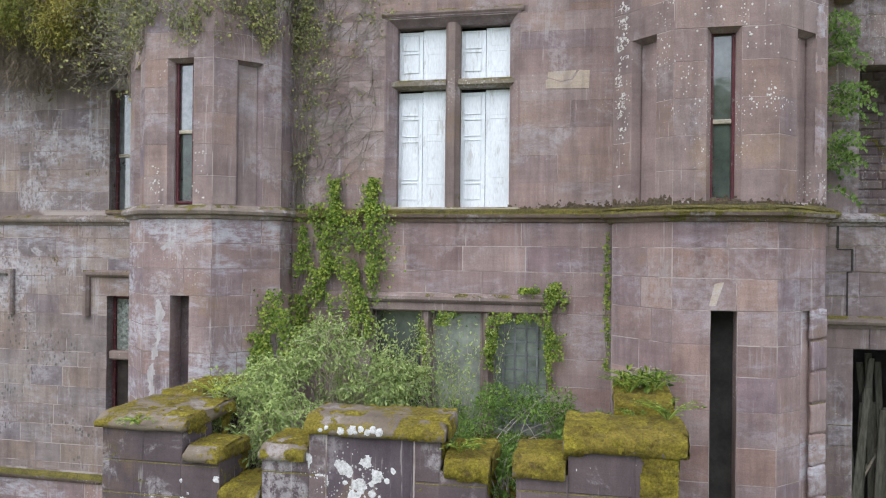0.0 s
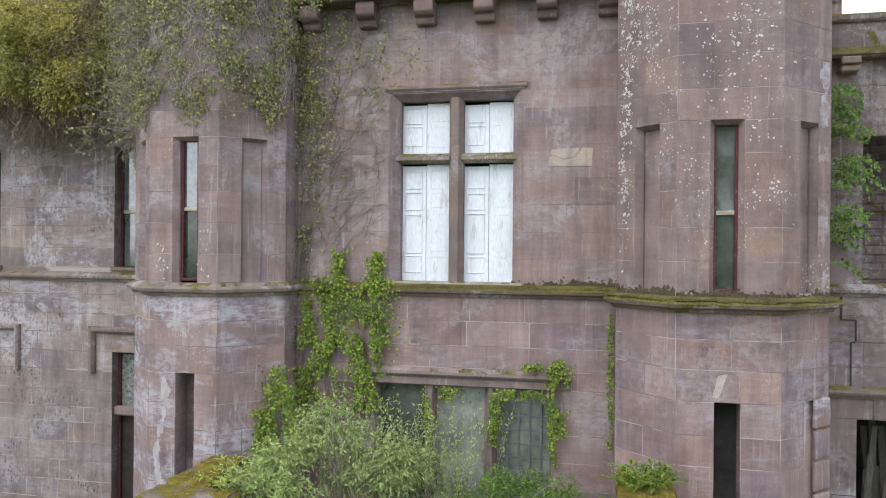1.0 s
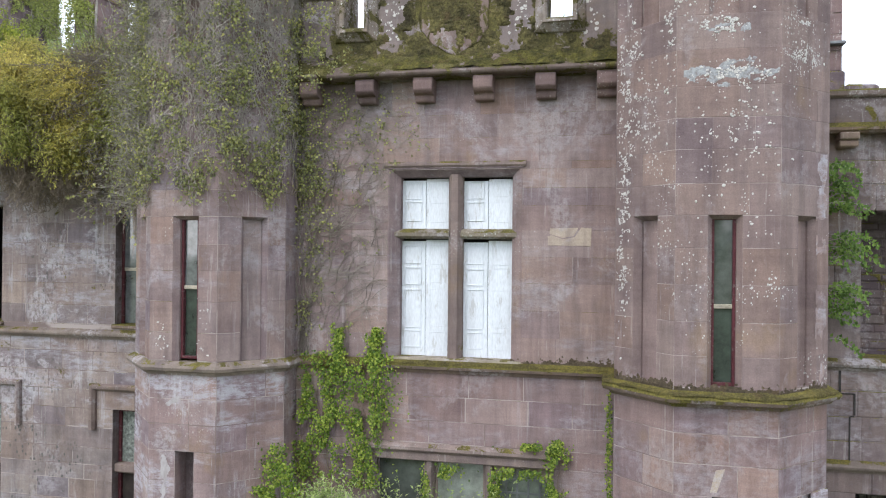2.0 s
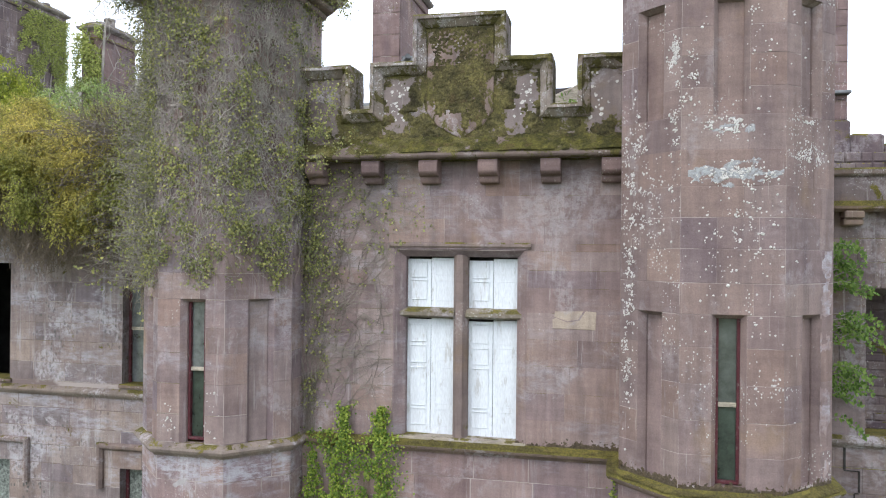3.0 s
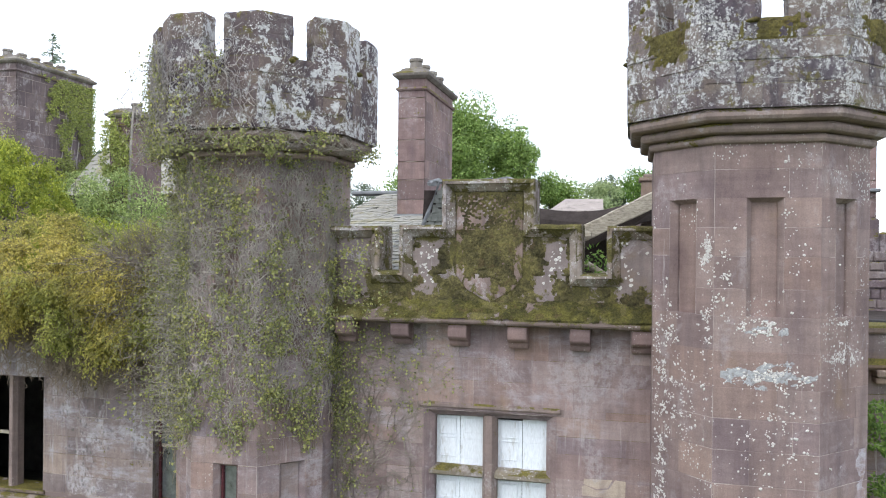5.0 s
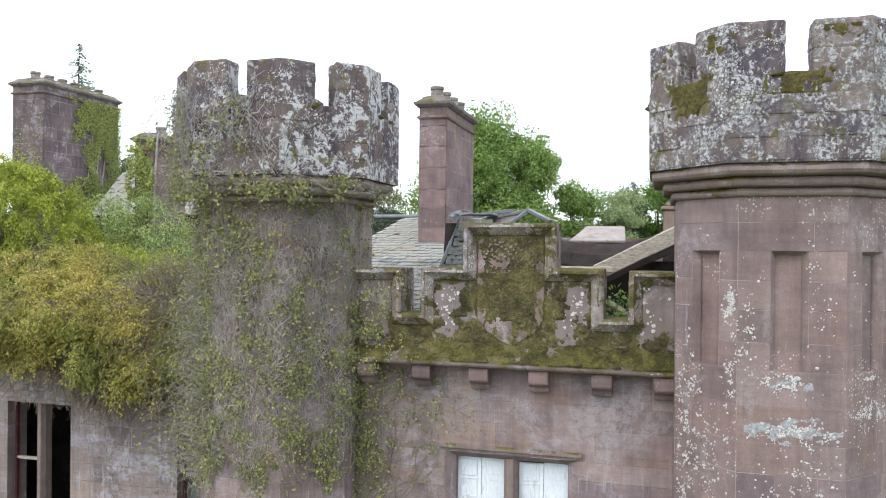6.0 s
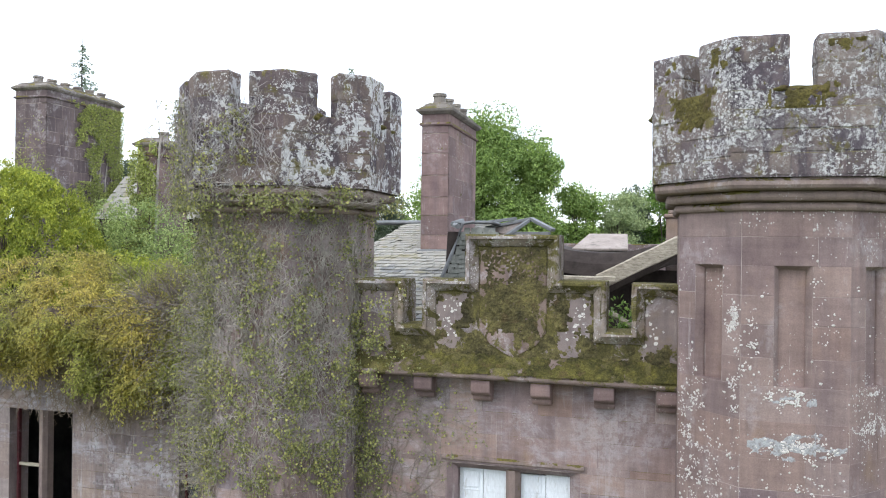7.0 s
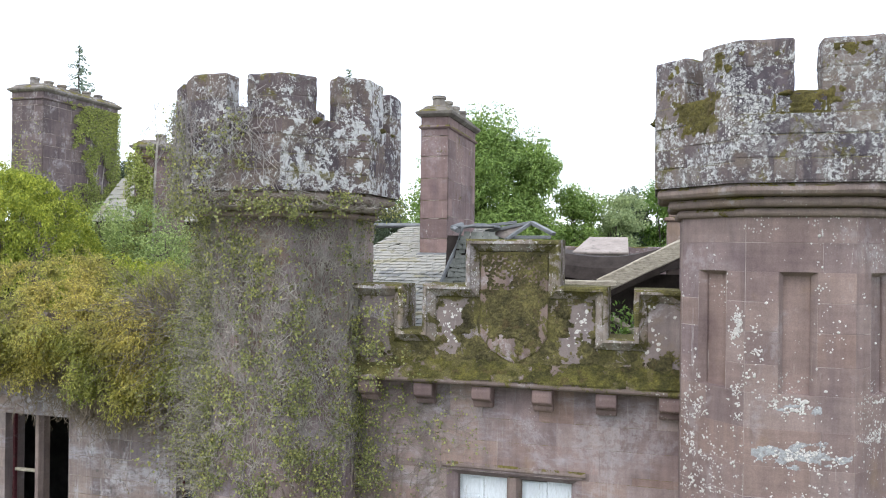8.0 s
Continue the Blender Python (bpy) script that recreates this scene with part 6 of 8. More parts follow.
for p, q, w in (((-1.2, 3.5, 14.3), (-0.35, 3.6, 14.48), 0.05), ((-0.35, 3.6, 14.48), (0.1, 3.3, 14.26), 0.06), ((-0.35, 3.6, 14.48), (-0.75, 3.2, 14.15), 0.04), ((-1.3, 3.9, 14.42), (-0.7, 4.0, 14.5), 0.035),
                ((-0.9, 3.4, 14.2), (0.05, 3.2, 14.2), 0.05)):
    d = Vector(q) - Vector(p)
    bm = boxes([(0, d.length, -w, w, -0.03, 0.03)], 0.006)
    bm.transform(Matrix.Translation(p) @ d.to_track_quat("X", "Z").to_matrix().to_4x4())
    part("bar", bm, M_LEAD, frame_sticks, "grey lead-covered glazing bar")
bm = loft([[(-1.15, 3.5, 14.27), (-0.75, 3.22, 14.16)], [(-0.4, 3.6, 14.46), (-0.72, 3.22, 14.18)]], closed=False, caps=False)
bmesh.ops.solidify(bm, geom=bm.faces[:], thickness=0.02)
part("sheet", bm, M_FELT, frame_sticks, "pale grimy glazing sheet")
# the sagging roof and its beams
sag = []
for k in range(15):
    x = -0.25 + k * 0.2
    dip = -0.16 * math.sin(math.pi * min(1, k / 12)) + 0.1 * max(0, k - 8) / 6
    sag.append([(x, 3.4, 14.02 + dip - 0.42), (x, 3.5, 14.02 + dip - 0.2), (x, 3.7, 14.02 + dip), (x, 8.5, 14.0 + dip * 0.6), (x, 8.5, 13.9 + dip * 0.6), (x, 3.7, 13.9 + dip - 0.3)])
tagged(part("roof_sheet", loft(sag), M_BOARD, None, "sagging dark boarded roof, torn open along its edge"), category="roof", kind="structure")
lid = thing("roof_hatch", (0.85, 6.0, 13.9), "pale flat roof hatch on the sagging roof", "hatch")
bm = boxes([(-0.62, 0.5, 0, 1.35, -0.03, 0.03)], 0.015)
for v in bm.verts:
    if v.co.x < 0:
        v.co.x += 0.22 * v.co.y
bm.transform(pose(0.85, 5.2, 13.92, 14, 0, 3))
part("lid", bm, M_FELT, lid, "pale stained sheet")
part("kerb", boxes([(-0.46, 0.46, 0.03, 1.2, -0.35, -0.032)], 0.015, pose(0.85, 5.2, 13.9, 13, 0, 3)), M_WOOD, lid)


timber("roof_beam", (0.95, 2.9, 13.36), (2.6, 3.2, 14.2), 0.16, 0.27, M_WOOD, "heavy grey fallen roof beam")
timber("roof_beam", (1.0, 3.3, 13.2), (2.6, 3.6, 14.0), 0.14, 0.16, M_BOARD, "dark charred fallen rafter")
timber("roof_beam", (0.2, 2.7, 13.42), (1.25, 2.7, 13.42), 0.14, 0.1, M_WOOD, "grey wall plate under the broken roof")
timber("roof_beam", (1.2, 1.6, 12.95), (1.75, 1.9, 12.6), 0.2, 0.08, M_WOOD, "broken piece of grey board", "board")
tagged(part("gutter_wall", boxes([(-3, 6, 12.0, 12.4, 12, 14.1)], 0.03), M_RUBBLE, None, "low mossy wall across the roof"), category="wall", kind="structure")
bm = boxes([(2.08, 2.4, 6.0, 6.4, 12, 14.6), (2.03, 2.45, 5.95, 6.45, 14.6, 14.68), (2.12, 2.36, 6.04, 6.36, 14.68, 14.76)], 0.02)
tagged(part("stone_post", bm, M_TRIM, None, "small pale stone chimney post behind the turret"), category="post")


# ---- chimneys ----
def chimney(x0, x1, y0, y1, z0, z1, pots, label, seed, mat, along="y", foot=None):
    t = thing("chimney", ((x0 + x1) / 2, (y0 + y1) / 2, z0), label, "chimney")
    ring = [(x0, y0), (x1, y0), (x1, y1), (x0, y1)]
    for i in range(4):
        m, length = frame_of(ring[i], ring[(i + 1) % 4])
        w = part("stack_wall", slab(length, z0 if foot is None else foot, z1, 0.2, [], m), M_MORTAR, t)
        if i in (0, 1):
            ashlar(w, m, length, courses(z0, z1, 0.42, seed + i), [], mat, seed * 7 + i, (0.3, 0.7), joint=0.011)
    part("band", sweep(ring, [(-0.05, z1 - 0.28), (0.03, z1 - 0.27), (0.05, z1 - 0.24), (0.03, z1 - 0.2), (-0.05, z1 - 0.2)]), mat, t)
    part("cap", sweep(ring, [(-0.2, z1 - 0.02), (0.03, z1 - 0.02), (0.1, z1 + 0.04), (0.11, z1 + 0.09), (0.07, z1 + 0.1), (-0.12, z1 + 0.25), (-0.2, z1 + 0.26)]), M_POT, t, "mossy moulded chimney cap")
    part("cap_top", boxes([(x0 + 0.05, x1 - 0.05, y0 + 0.05, y1 - 0.05, z1 + 0.1, z1 + 0.22)]), M_POT, t)
    for k in range(pots):
        f = (k + 0.5) / pots
        x, y = ((x0 + x1) / 2, y0 + (y1 - y0) * f) if along == "y" else (x0 + (x1 - x0) * f, (y0 + y1) / 2)
        prof = [(0.16, 0), (0.15, 0.1), (0.13, 0.24), (0.155, 0.25), (0.155, 0.31), (0.11, 0.31), (0.1, 0.05)]
        rings = [[(x + r * math.cos(w * math.tau / 14), y + r * math.sin(w * math.tau / 14), z1 + 0.16 + h) for w in range(14)] for r, h in prof]
        part("pot", loft(rings), M_POT, t, "low round stone chimney pot")
    return t


main_stack = chimney(-3.03, -2.42, 5.25, 7.75, 12.9, 16.82, 4, "tall red sandstone chimney stack with four low pots", 21, M_CHIM)
part("flashing", sweep([(-3.03, 5.25), (-2.42, 5.25), (-2.42, 7.75), (-3.03, 7.75)], [(-0.02, 13.7), (0.1, 13.7), (0.06, 13.86), (-0.02, 13.9)]), M_LEAD, main_stack, "grey lead flashing")
chimney(-17.7, -16.5, 9.0, 12.4, 11.5, 18.75, 6, "broad dark sandstone chimney block with six pots and ivy", 22, M_FARSTONE, foot=0.0)
chimney(-11.6, -11.0, 7.0, 8.4, 12, 16.55, 1, "ivy-covered sandstone chimney stack", 23, M_CHIM)
# far ruin walls
tagged(part("wall_far", boxes([(-26, -9, 12.6, 13.2, 0, 14.8)], 0.02), M_CHIM, None, "far red sandstone wing wall behind the shrubs"), category="wall", kind="structure")
slate_roof(pose(-15.6, 10.2, 14.7, 45, 0, 0), 4.5, 2.3, 0.22, 0.3, "far grey slate roof", lambda x, y: False, 13)
tagged(part("wall_gable", boxes([(5.2, 7.3, 8.5, 9.0, 0, 13.95), (7.3, 8.0, 8.5, 9.0, 0, 13.6), (8.0, 12, 8.5, 9.0, 0, 13.4)], 0.05, wear=0.05), M_RUBBLE, None, "broken rubble gable wall behind the right wing"), category="wall", kind="structure")
gable = bpy.data.objects["wall_gable"]
ashlar(gable, pose(5.2, 8.5, 0), 4.0, courses(11.5, 13.2, 0.2, 31), [], M_RUBBLE, 32, (0.2, 0.5), joint=0.02, proud=0.03, chamfer=0.02, uneven=0.02)
chimney(6.2, 7.25, 8.6, 9.6, 13.5, 18.2, 2, "slender red sandstone chimney on the broken gable", 24, M_CHIM)
tagged(part("slate_ledge", boxes([(5.6, 7.3, 8.42, 9.1, 14.52, 14.6)], 0.02), M_LEAD, None, "pale slate weathering ledge at the chimney's foot"), category="ledge")
tagged(part("attic_screen", boxes([(-1.0, 2.7, 4.2, 4.3, 12.05, 13.55)]), M_BOARD, None, "dark boarded attic wall under the torn roof"), category="wall", kind="structure")
tagged(part("hip_lead", tube([(-1.86, 2.72, 13.28), (-1.66, 2.85, 13.85), (-1.5, 2.95, 14.36), (-1.3, 3.0, 14.4)], 0.035, 0.035, 6), M_LEAD, None, "bent lead strip along the broken hip"), category="flashing")
# white lichen on the porch's merlons
rq = random.Random(91)
for x0, x1, n, seed in ((-0.36, 0.12, 27, 1), (2.1, 2.5, 5, 2), (-2.0, -1.5, 4, 3), (-0.9, -0.5, 4, 4)):
    spots = [(rq.gauss((x0 + x1) / 2, (x1 - x0) / 3.4), rq.uniform(5.1, 5.68), 0.014 + 0.066 * rq.random() ** 2) for _ in range(n)]
    growth(pose(0, PF - 0.005, 0), (x0 - 0.25, x1 + 0.25, 4.95, 5.78), 0.008, discs(spots, seed), 0.0015, "lichen", M_CHALK, porch, "white patches of lichen")
spots = [(rq.gauss(-0.16, 0.2), rq.uniform(5.93, 5.98), rq.uniform(0.012, 0.035)) for _ in range(13)]
growth(pose(0, PF - 0.062, 0), (-0.62, 0.32, 5.88, 6.03), 0.008, discs(spots, 5), 0.003, "lichen", M_CHALK, porch, "white patches of lichen")


# ---- ivy on the left turret and the wall beside it ----
def on_turret(spec, u, z, cap_at=14.5):
    """A place on the turret's skin, u along its eight sides from the front left corner; and the outward way."""
    cx, cy, a, b = spec
    grow = 0.385 if z > cap_at else 0.0
    pts = octagon(cx, cy, a + grow, (a + grow) * b / a)
    i = int(math.floor(u)) % 8
    p, q = Vector(pts[i]), Vector(pts[(i + 1) % 8])
    f = u - math.floor(u)
    w = p + (q - p) * f
    d = (q - p).normalized()
    return np.array((w.x, w.y, z)), np.array((d.y, -d.x, 0.0))


rng = np.random.default_rng(7)
ivy = thing("ivy", (-3.46, -1.1, 8.2), "dry grey ivy with sparse yellow-green leaves over the turret", "ivy")
lines, fine, P, A, N = [], [], [], [], []


def ivy_foot(u):
    """The ragged lower edge of the ivy round the turret."""
    return 10.5 + 0.4 * noise.noise(Vector((u * 2.5, 0, 0))) - 1.2 * max(0, u - 2.3) - 0.9 * max(0, -0.6 - u)


def leaf_at(p, n, out):
    P.append(p + n * out + rng.normal(size=3) * 0.012)
    A.append(rng.normal(size=3) * 0.6 + np.array([0, 0, -0.8]))
    N.append(n + rng.normal(size=3) * 0.4)


def cluster(p, n, k, spread):
    """A bunch of leaves that overlap round one place."""
    for _ in range(k):
        leaf_at(p + rng.normal(size=3) * spread * np.array([1, 1, 0.8]), n, rng.uniform(0.01, 0.07))


def grow(u, z, way, steps, level, top):
    """A climbing stem on the turret that winds and forks as it goes up."""
    pts, bend = [], rng.normal() * 0.1
    out = rng.uniform(0.012, 0.05)
    for s in range(steps):
        if not -2.4 < u < 2.98 or z > top or z < ivy_foot(u):
            break
        p, n = on_turret(LT, u, z)
        pts.append(p + n * (out + 0.012 * math.sin(s * 1.7)))
        bend = 0.6 * bend + rng.normal() * 0.06
        way += bend + (1.55 - way) * 0.1
        turn = way + rng.normal() * 0.45
        u += math.cos(turn) * 0.06
        z += math.sin(turn) * 0.06
        if level < 2 and rng.random() < 0.12:
            grow(u, z, way + rng.choice((-1, 1)) * rng.uniform(0.5, 1.2), int(steps * 0.45), level + 1, top)
    if len(pts) > 2:
        (lines if level == 0 else fine).append(pts)


for k in range(270):
    u = rng.uniform(-2.3, 2.9)
    grow(u, 10.3 + 3.2 * rng.beta(0.9, 1.3), rng.uniform(1.0, 2.1), int(rng.uniform(18, 54)), 0, 16.0 if u < 0.9 else 14.7)
bleached = []
for k in range(120):
    keep, lines = lines, []
    side, fine = fine, []
    grow(-2.0 + 3.0 * rng.beta(1.2, 1.1), 14.72 + rng.uniform(0, 0.7), rng.uniform(0.9, 2.2), int(rng.uniform(7, 20)), 0, 16.1)
    bleached += lines + fine
    lines, fine = keep, side
fringe = []
for k in range(150):
    u = rng.uniform(-2.3, 2.9)
    z, way, pts = ivy_foot(u) + rng.uniform(0.1, 0.5), -1.5, []
    for s in range(int(rng.uniform(5, 12))):
        p, n = on_turret(LT, min(2.97, max(-2.4, u)), z)
        pts.append(p + n * (0.04 + 0.02 * math.sin(s)))
        way += rng.normal() * 0.3 + (-1.5 - way) * 0.2
        u, z = u + math.cos(way) * 0.06, z + math.sin(way) * 0.06
    fringe.append(pts)
stems("hanging_tangle", fringe, 0.006, M_VINE, ivy, label="brown hanging stem ends")
stems("bleached_tangle", bleached, 0.0052, M_PALESTEM, ivy, label="bleached branching stems on the battlements")
stems("tangle", lines, 0.0075, M_IVYSTEM, ivy, label="climbing dry grey stems")
stems("fine_tangle", fine, 0.005, M_IVYSTEM, ivy, label="thin dry side stems")
# leaves in bunches, thick round the cornice and down the outer side, thin high on the front
for k in range(4300):
    u, z = rng.uniform(-2.35, 2.95), rng.uniform(10.3, 14.75)
    f = 0.6 * noise.noise(Vector((u * 2.1, z * 1.7, 3))) + 0.5 * noise.noise(Vector((u * 6, z * 5, 1)))
    f += 0.3 * (abs(z - 14.5) < 0.22) + 0.12 * (u < -0.3) - 0.25 * (u > 0.9 and z > 13) - 0.06 * (12.6 < z < 14.2) - 0.05 * (z < 12.4) - 1.2 * max(0, ivy_foot(u) + 0.2 - z)
    if f < -0.05:
        continue
    p, n = on_turret(LT, u, z, 14.4)
    cluster(p, n, int(rng.uniform(6, 20)), rng.uniform(0.028, 0.065))
for k in range(900):
    u, z = rng.uniform(-2.2, 0.7), rng.uniform(14.7, 16.0)
    if noise.noise(Vector((u * 3, z * 3, 5))) > 0.22 * (z - 14.9) - 0.32 * (u < -0.6) + 0.2 * max(0, u):
        p, n = on_turret(LT, u, z)
        cluster(p, n, int(rng.uniform(3, 9)), 0.06)
for k in range(6500):
    u, z = rng.uniform(-2.3, 2.95), 10.4 + 4.1 * rng.beta(1.0, 1.2)
    if z > ivy_foot(u) + 0.1 and noise.noise(Vector((u * 3, z * 3, 9))) > -0.1:
        p, n = on_turret(LT, u, z)
        leaf_at(p, n, rng.uniform(0.01, 0.08))
leaves("foliage", P, A, N, rng.uniform(0.02, 0.043, len(P)), L_IVY, ivy, label="small yellow-green ivy leaves")
spurs, P, A, N = [], [], [], []
for k in range(3300):
    u, z = rng.uniform(-2.35, 2.9) if k % 3 == 0 else -2.35 + 2.6 * rng.beta(1, 1.7), 10.3 + 4.0 * rng.beta(1, 1.35)
    if z < ivy_foot(u) - 0.1:
        continue
    deep = (0.07 + 0.46 * min(1, max(0, 0.15 - u))) * (1 - 0.6 * max(0, z - 12.9))
    p, n = on_turret(LT, u, z)
    d = n + rng.normal(size=3) * 0.6 + np.array([0, 0, 0.25])
    q = p + d / np.linalg.norm(d) * rng.uniform(0.4, 1.0) * max(0.05, deep)
    spurs.append([p, (p + q) / 2 + rng.normal(size=3) * 0.03, q, q + rng.normal(size=3) * 0.07 - np.array([0, 0, 0.03])])
    if rng.random() < 0.4:
        cluster(q, n, int(rng.uniform(3, 9)), 0.04)
for k in range(900):
    u, z = rng.uniform(-2.4, -0.9), rng.uniform(13.0, 15.9)
    p, n = on_turret(LT, u, z, 14.4)
    d = n + rng.normal(size=3) * 0.5 + np.array([0, 0, -0.2])
    q = p + d / np.linalg.norm(d) * rng.uniform(0.08, 0.36) * (1.0 if z < 15 else 0.6)
    spurs.append([p, (p + q) / 2 + rng.normal(size=3) * 0.03, q, q + rng.normal(size=3) * 0.06 - np.array([0, 0, 0.06])])
    if rng.random() < 0.7:
        cluster(q, n, int(rng.uniform(3, 9)), 0.05)
stems("spur_tangle", spurs, 0.0048, M_IVYSTEM, ivy, label="dry spur twigs that stand out from the wall")
leaves("tip_foliage", P, A, N, rng.uniform(0.022, 0.044, len(P)), L_IVY, ivy)
# a fringe of dry twigs between the turret and the wing
twigs = []
STRAND = (-4.7, -0.32, 9.65)
for k in range(3000):
    p = np.array([rng.uniform(-6.6, -4.5), rng.uniform(-0.5, 1.6), rng.uniform(10.2, 13.5)])
    if p[2] > 13.3 - 0.25 * (-4.5 - p[0]) or p[1] < -0.5 + 0.55 * (-4.5 - p[0]):
        continue
    d = rng.normal(size=3) * np.array([0.8, 0.8, 0.6]) + np.array([-0.4, -0.4, -0.35])
    d /= np.linalg.norm(d)
    q = p + d * rng.uniform(0.15, 0.45)
    twigs.append([p, (p + q) / 2 + rng.normal(size=3) * 0.035, q])
for k in range(26):
    x, y, z, pts = rng.normal(STRAND[0], 0.05), STRAND[1] + rng.normal() * 0.05, rng.uniform(10.0, 10.9), []
    while z > STRAND[2] + rng.uniform(0, 0.3):
        pts.append(np.array([x, y, z]))
        x, y, z = x + rng.normal() * 0.015, y + rng.normal() * 0.015, z - 0.07
    if len(pts) > 3:
        twigs.append(pts)
stems("brushwood", twigs, 0.005, M_CLIMB, ivy, label="haze of dry brown twigs")
P, A, N = [], [], []
for w in twigs[::3]:
    cluster(w[-1], np.array([0.3, -0.9, 0.2]), 2, 0.03)
leaves("sparse_foliage", P, A, N, rng.uniform(0.03, 0.055, len(P)), L_IVY, ivy)
# thin stems over the wall between the turret and the window
climber = thing("climber", (-1.7, 0, 8.2), "bare climbing stems with a few leaves on the sandstone wall", "ivy")
lines, P, A, N = [], [], [], []



def wind(x, z, way, steps, level):
    """A bare stem that fans out over the wall from the corner."""
    pts, bend = [], 0.0
    for s in range(steps):
        if z < 8.28 or z > 12.04 or x > -0.86 + 0.5 * (z > 11.1) or x < -2.3:
            break
        pts.append((x, -0.022 - 0.012 * math.sin(s), z))
        bend = 0.75 * bend + rng.normal() * 0.09
        way += bend
        x, z = x + math.cos(way) * 0.065, z + math.sin(way) * 0.065
        if level < 2 and rng.random() < 0.13:
            wind(x, z, way + rng.choice((-1, 1)) * rng.uniform(0.4, 0.9), int(steps * 0.6), level + 1)
        if rng.random() < 0.012 + 0.1 * (x < -1.9) + 0.1 * (z > 10.8) and z > 8.6:
            for j in range(rng.integers(2, 6)):
                P.append((x + rng.normal() * 0.03, -0.05 - rng.uniform(0, 0.04), z + rng.normal() * 0.03))
                A.append(rng.normal(size=3) * 0.6 + np.array([0, -0.1, -0.8]))
                N.append(rng.normal(size=3) * 0.4 + np.array([0, -1, 0]))
    if len(pts) > 3:
        lines.append(pts)


for k in range(62):
    wind(-2.27 + 0.05 * rng.random() + (0.5 * rng.random() if k % 3 == 0 else 0), rng.uniform(8.4, 11.8), rng.uniform(0.1, 1.35), int(rng.uniform(12, 30)), 0)
for k in range(900):
    x, z = -2.32 + abs(rng.normal()) * 0.42, rng.uniform(9.6, 13.3)
    f = 0.5 * noise.noise(Vector((x * 3, z * 2.4, 7))) + 0.7 * noise.noise(Vector((x * 7, z * 6, 2)))
    if f < 0.05 + 0.3 * (x + 2.3) + 0.3 * (z < 10.2) - 0.15 * (z > 11.4) or x > -0.9:
        continue
    for j in range(rng.integers(4, 10)):
        P.append((x + rng.normal() * 0.05, -0.05 - rng.uniform(0, 0.08) - (0.3 if 12.0 < z < 12.35 else 0.16 if z >= 12.35 else 0), z + rng.normal() * 0.05))
        A.append(rng.normal(size=3) * 0.6 + np.array([0, -0.1, -0.8]))
        N.append(rng.normal(size=3) * 0.4 + np.array([0, -1, 0]))
for k in range(16):
    x, z, pts = rng.uniform(-2.32, -2.1), 8.2, []
    while z < 11.2 + rng.uniform(0, 0.8):
        pts.append((x, -0.06 - 0.03 * math.sin(z * 3 + k), z))
        x, z = min(-2.0, max(-2.34, x + rng.normal() * 0.02)), z + 0.08
        for j in range(rng.integers(1, 4) if noise.noise(Vector((k * 0.2, z * 2.2, 4))) > 0.22 else 0):
            P.append((x + rng.normal() * 0.05, -0.1 + rng.normal() * 0.03, z + rng.normal() * 0.04))
            A.append(rng.normal(size=3) * 0.6 + np.array([0, -0.1, -0.8]))
            N.append(rng.normal(size=3) * 0.4 + np.array([0, -1, 0]))
    lines.append(pts)
stems("tangle", lines, 0.0055, M_CLIMB, climber, label="thin bare stems")
leaves("foliage", P, A, N, rng.uniform(0.02, 0.042, len(P)), L_IVY, climber)

# ---- fresh ivy below the string course ----
def ivy_patch(name, label, blobs, n, sizes, mat, y, seed):
    r = np.random.default_rng(seed)
    t = thing(name, (blobs[0][0], y, blobs[0][1] - blobs[0][3]), label, "ivy")
    P, A, N, lines = [], [], [], []
    for k in range(n):
        x, z, rx, rz = blobs[r.integers(len(blobs))]
        px, pz = x + r.normal() * rx * 0.5, z + r.uniform(-1, 1) * rz
        d = r.uniform(0.02, 0.16) + 0.1 * max(0, noise.noise(Vector((px * 5, pz * 4, seed))))
        if noise.noise(Vector((px * 7, pz * 2.6, seed))) < -0.22:
            continue
        P.append((px, y - d, pz))
        A.append(r.normal(size=3) * 0.45 + np.array([0, -0.3, -0.9]))
        N.append(r.normal(size=3) * 0.35 + np.array([0, -1, 0.35]))
    for x, z, rx, rz in blobs:
        for k in range(3):
            q = x + r.normal() * rx * 0.3
            lines.append([(q + 0.02 * math.sin(s * 0.7 + k), y - 0.03, z - rz + s * rz / 6) for s in range(13)])
    stems("tangle", lines, 0.006, M_VINE, t)
    leaves("foliage", P, A, N, r.uniform(*sizes, len(P)), mat, t, label="glossy fresh green ivy leaves")
    return t


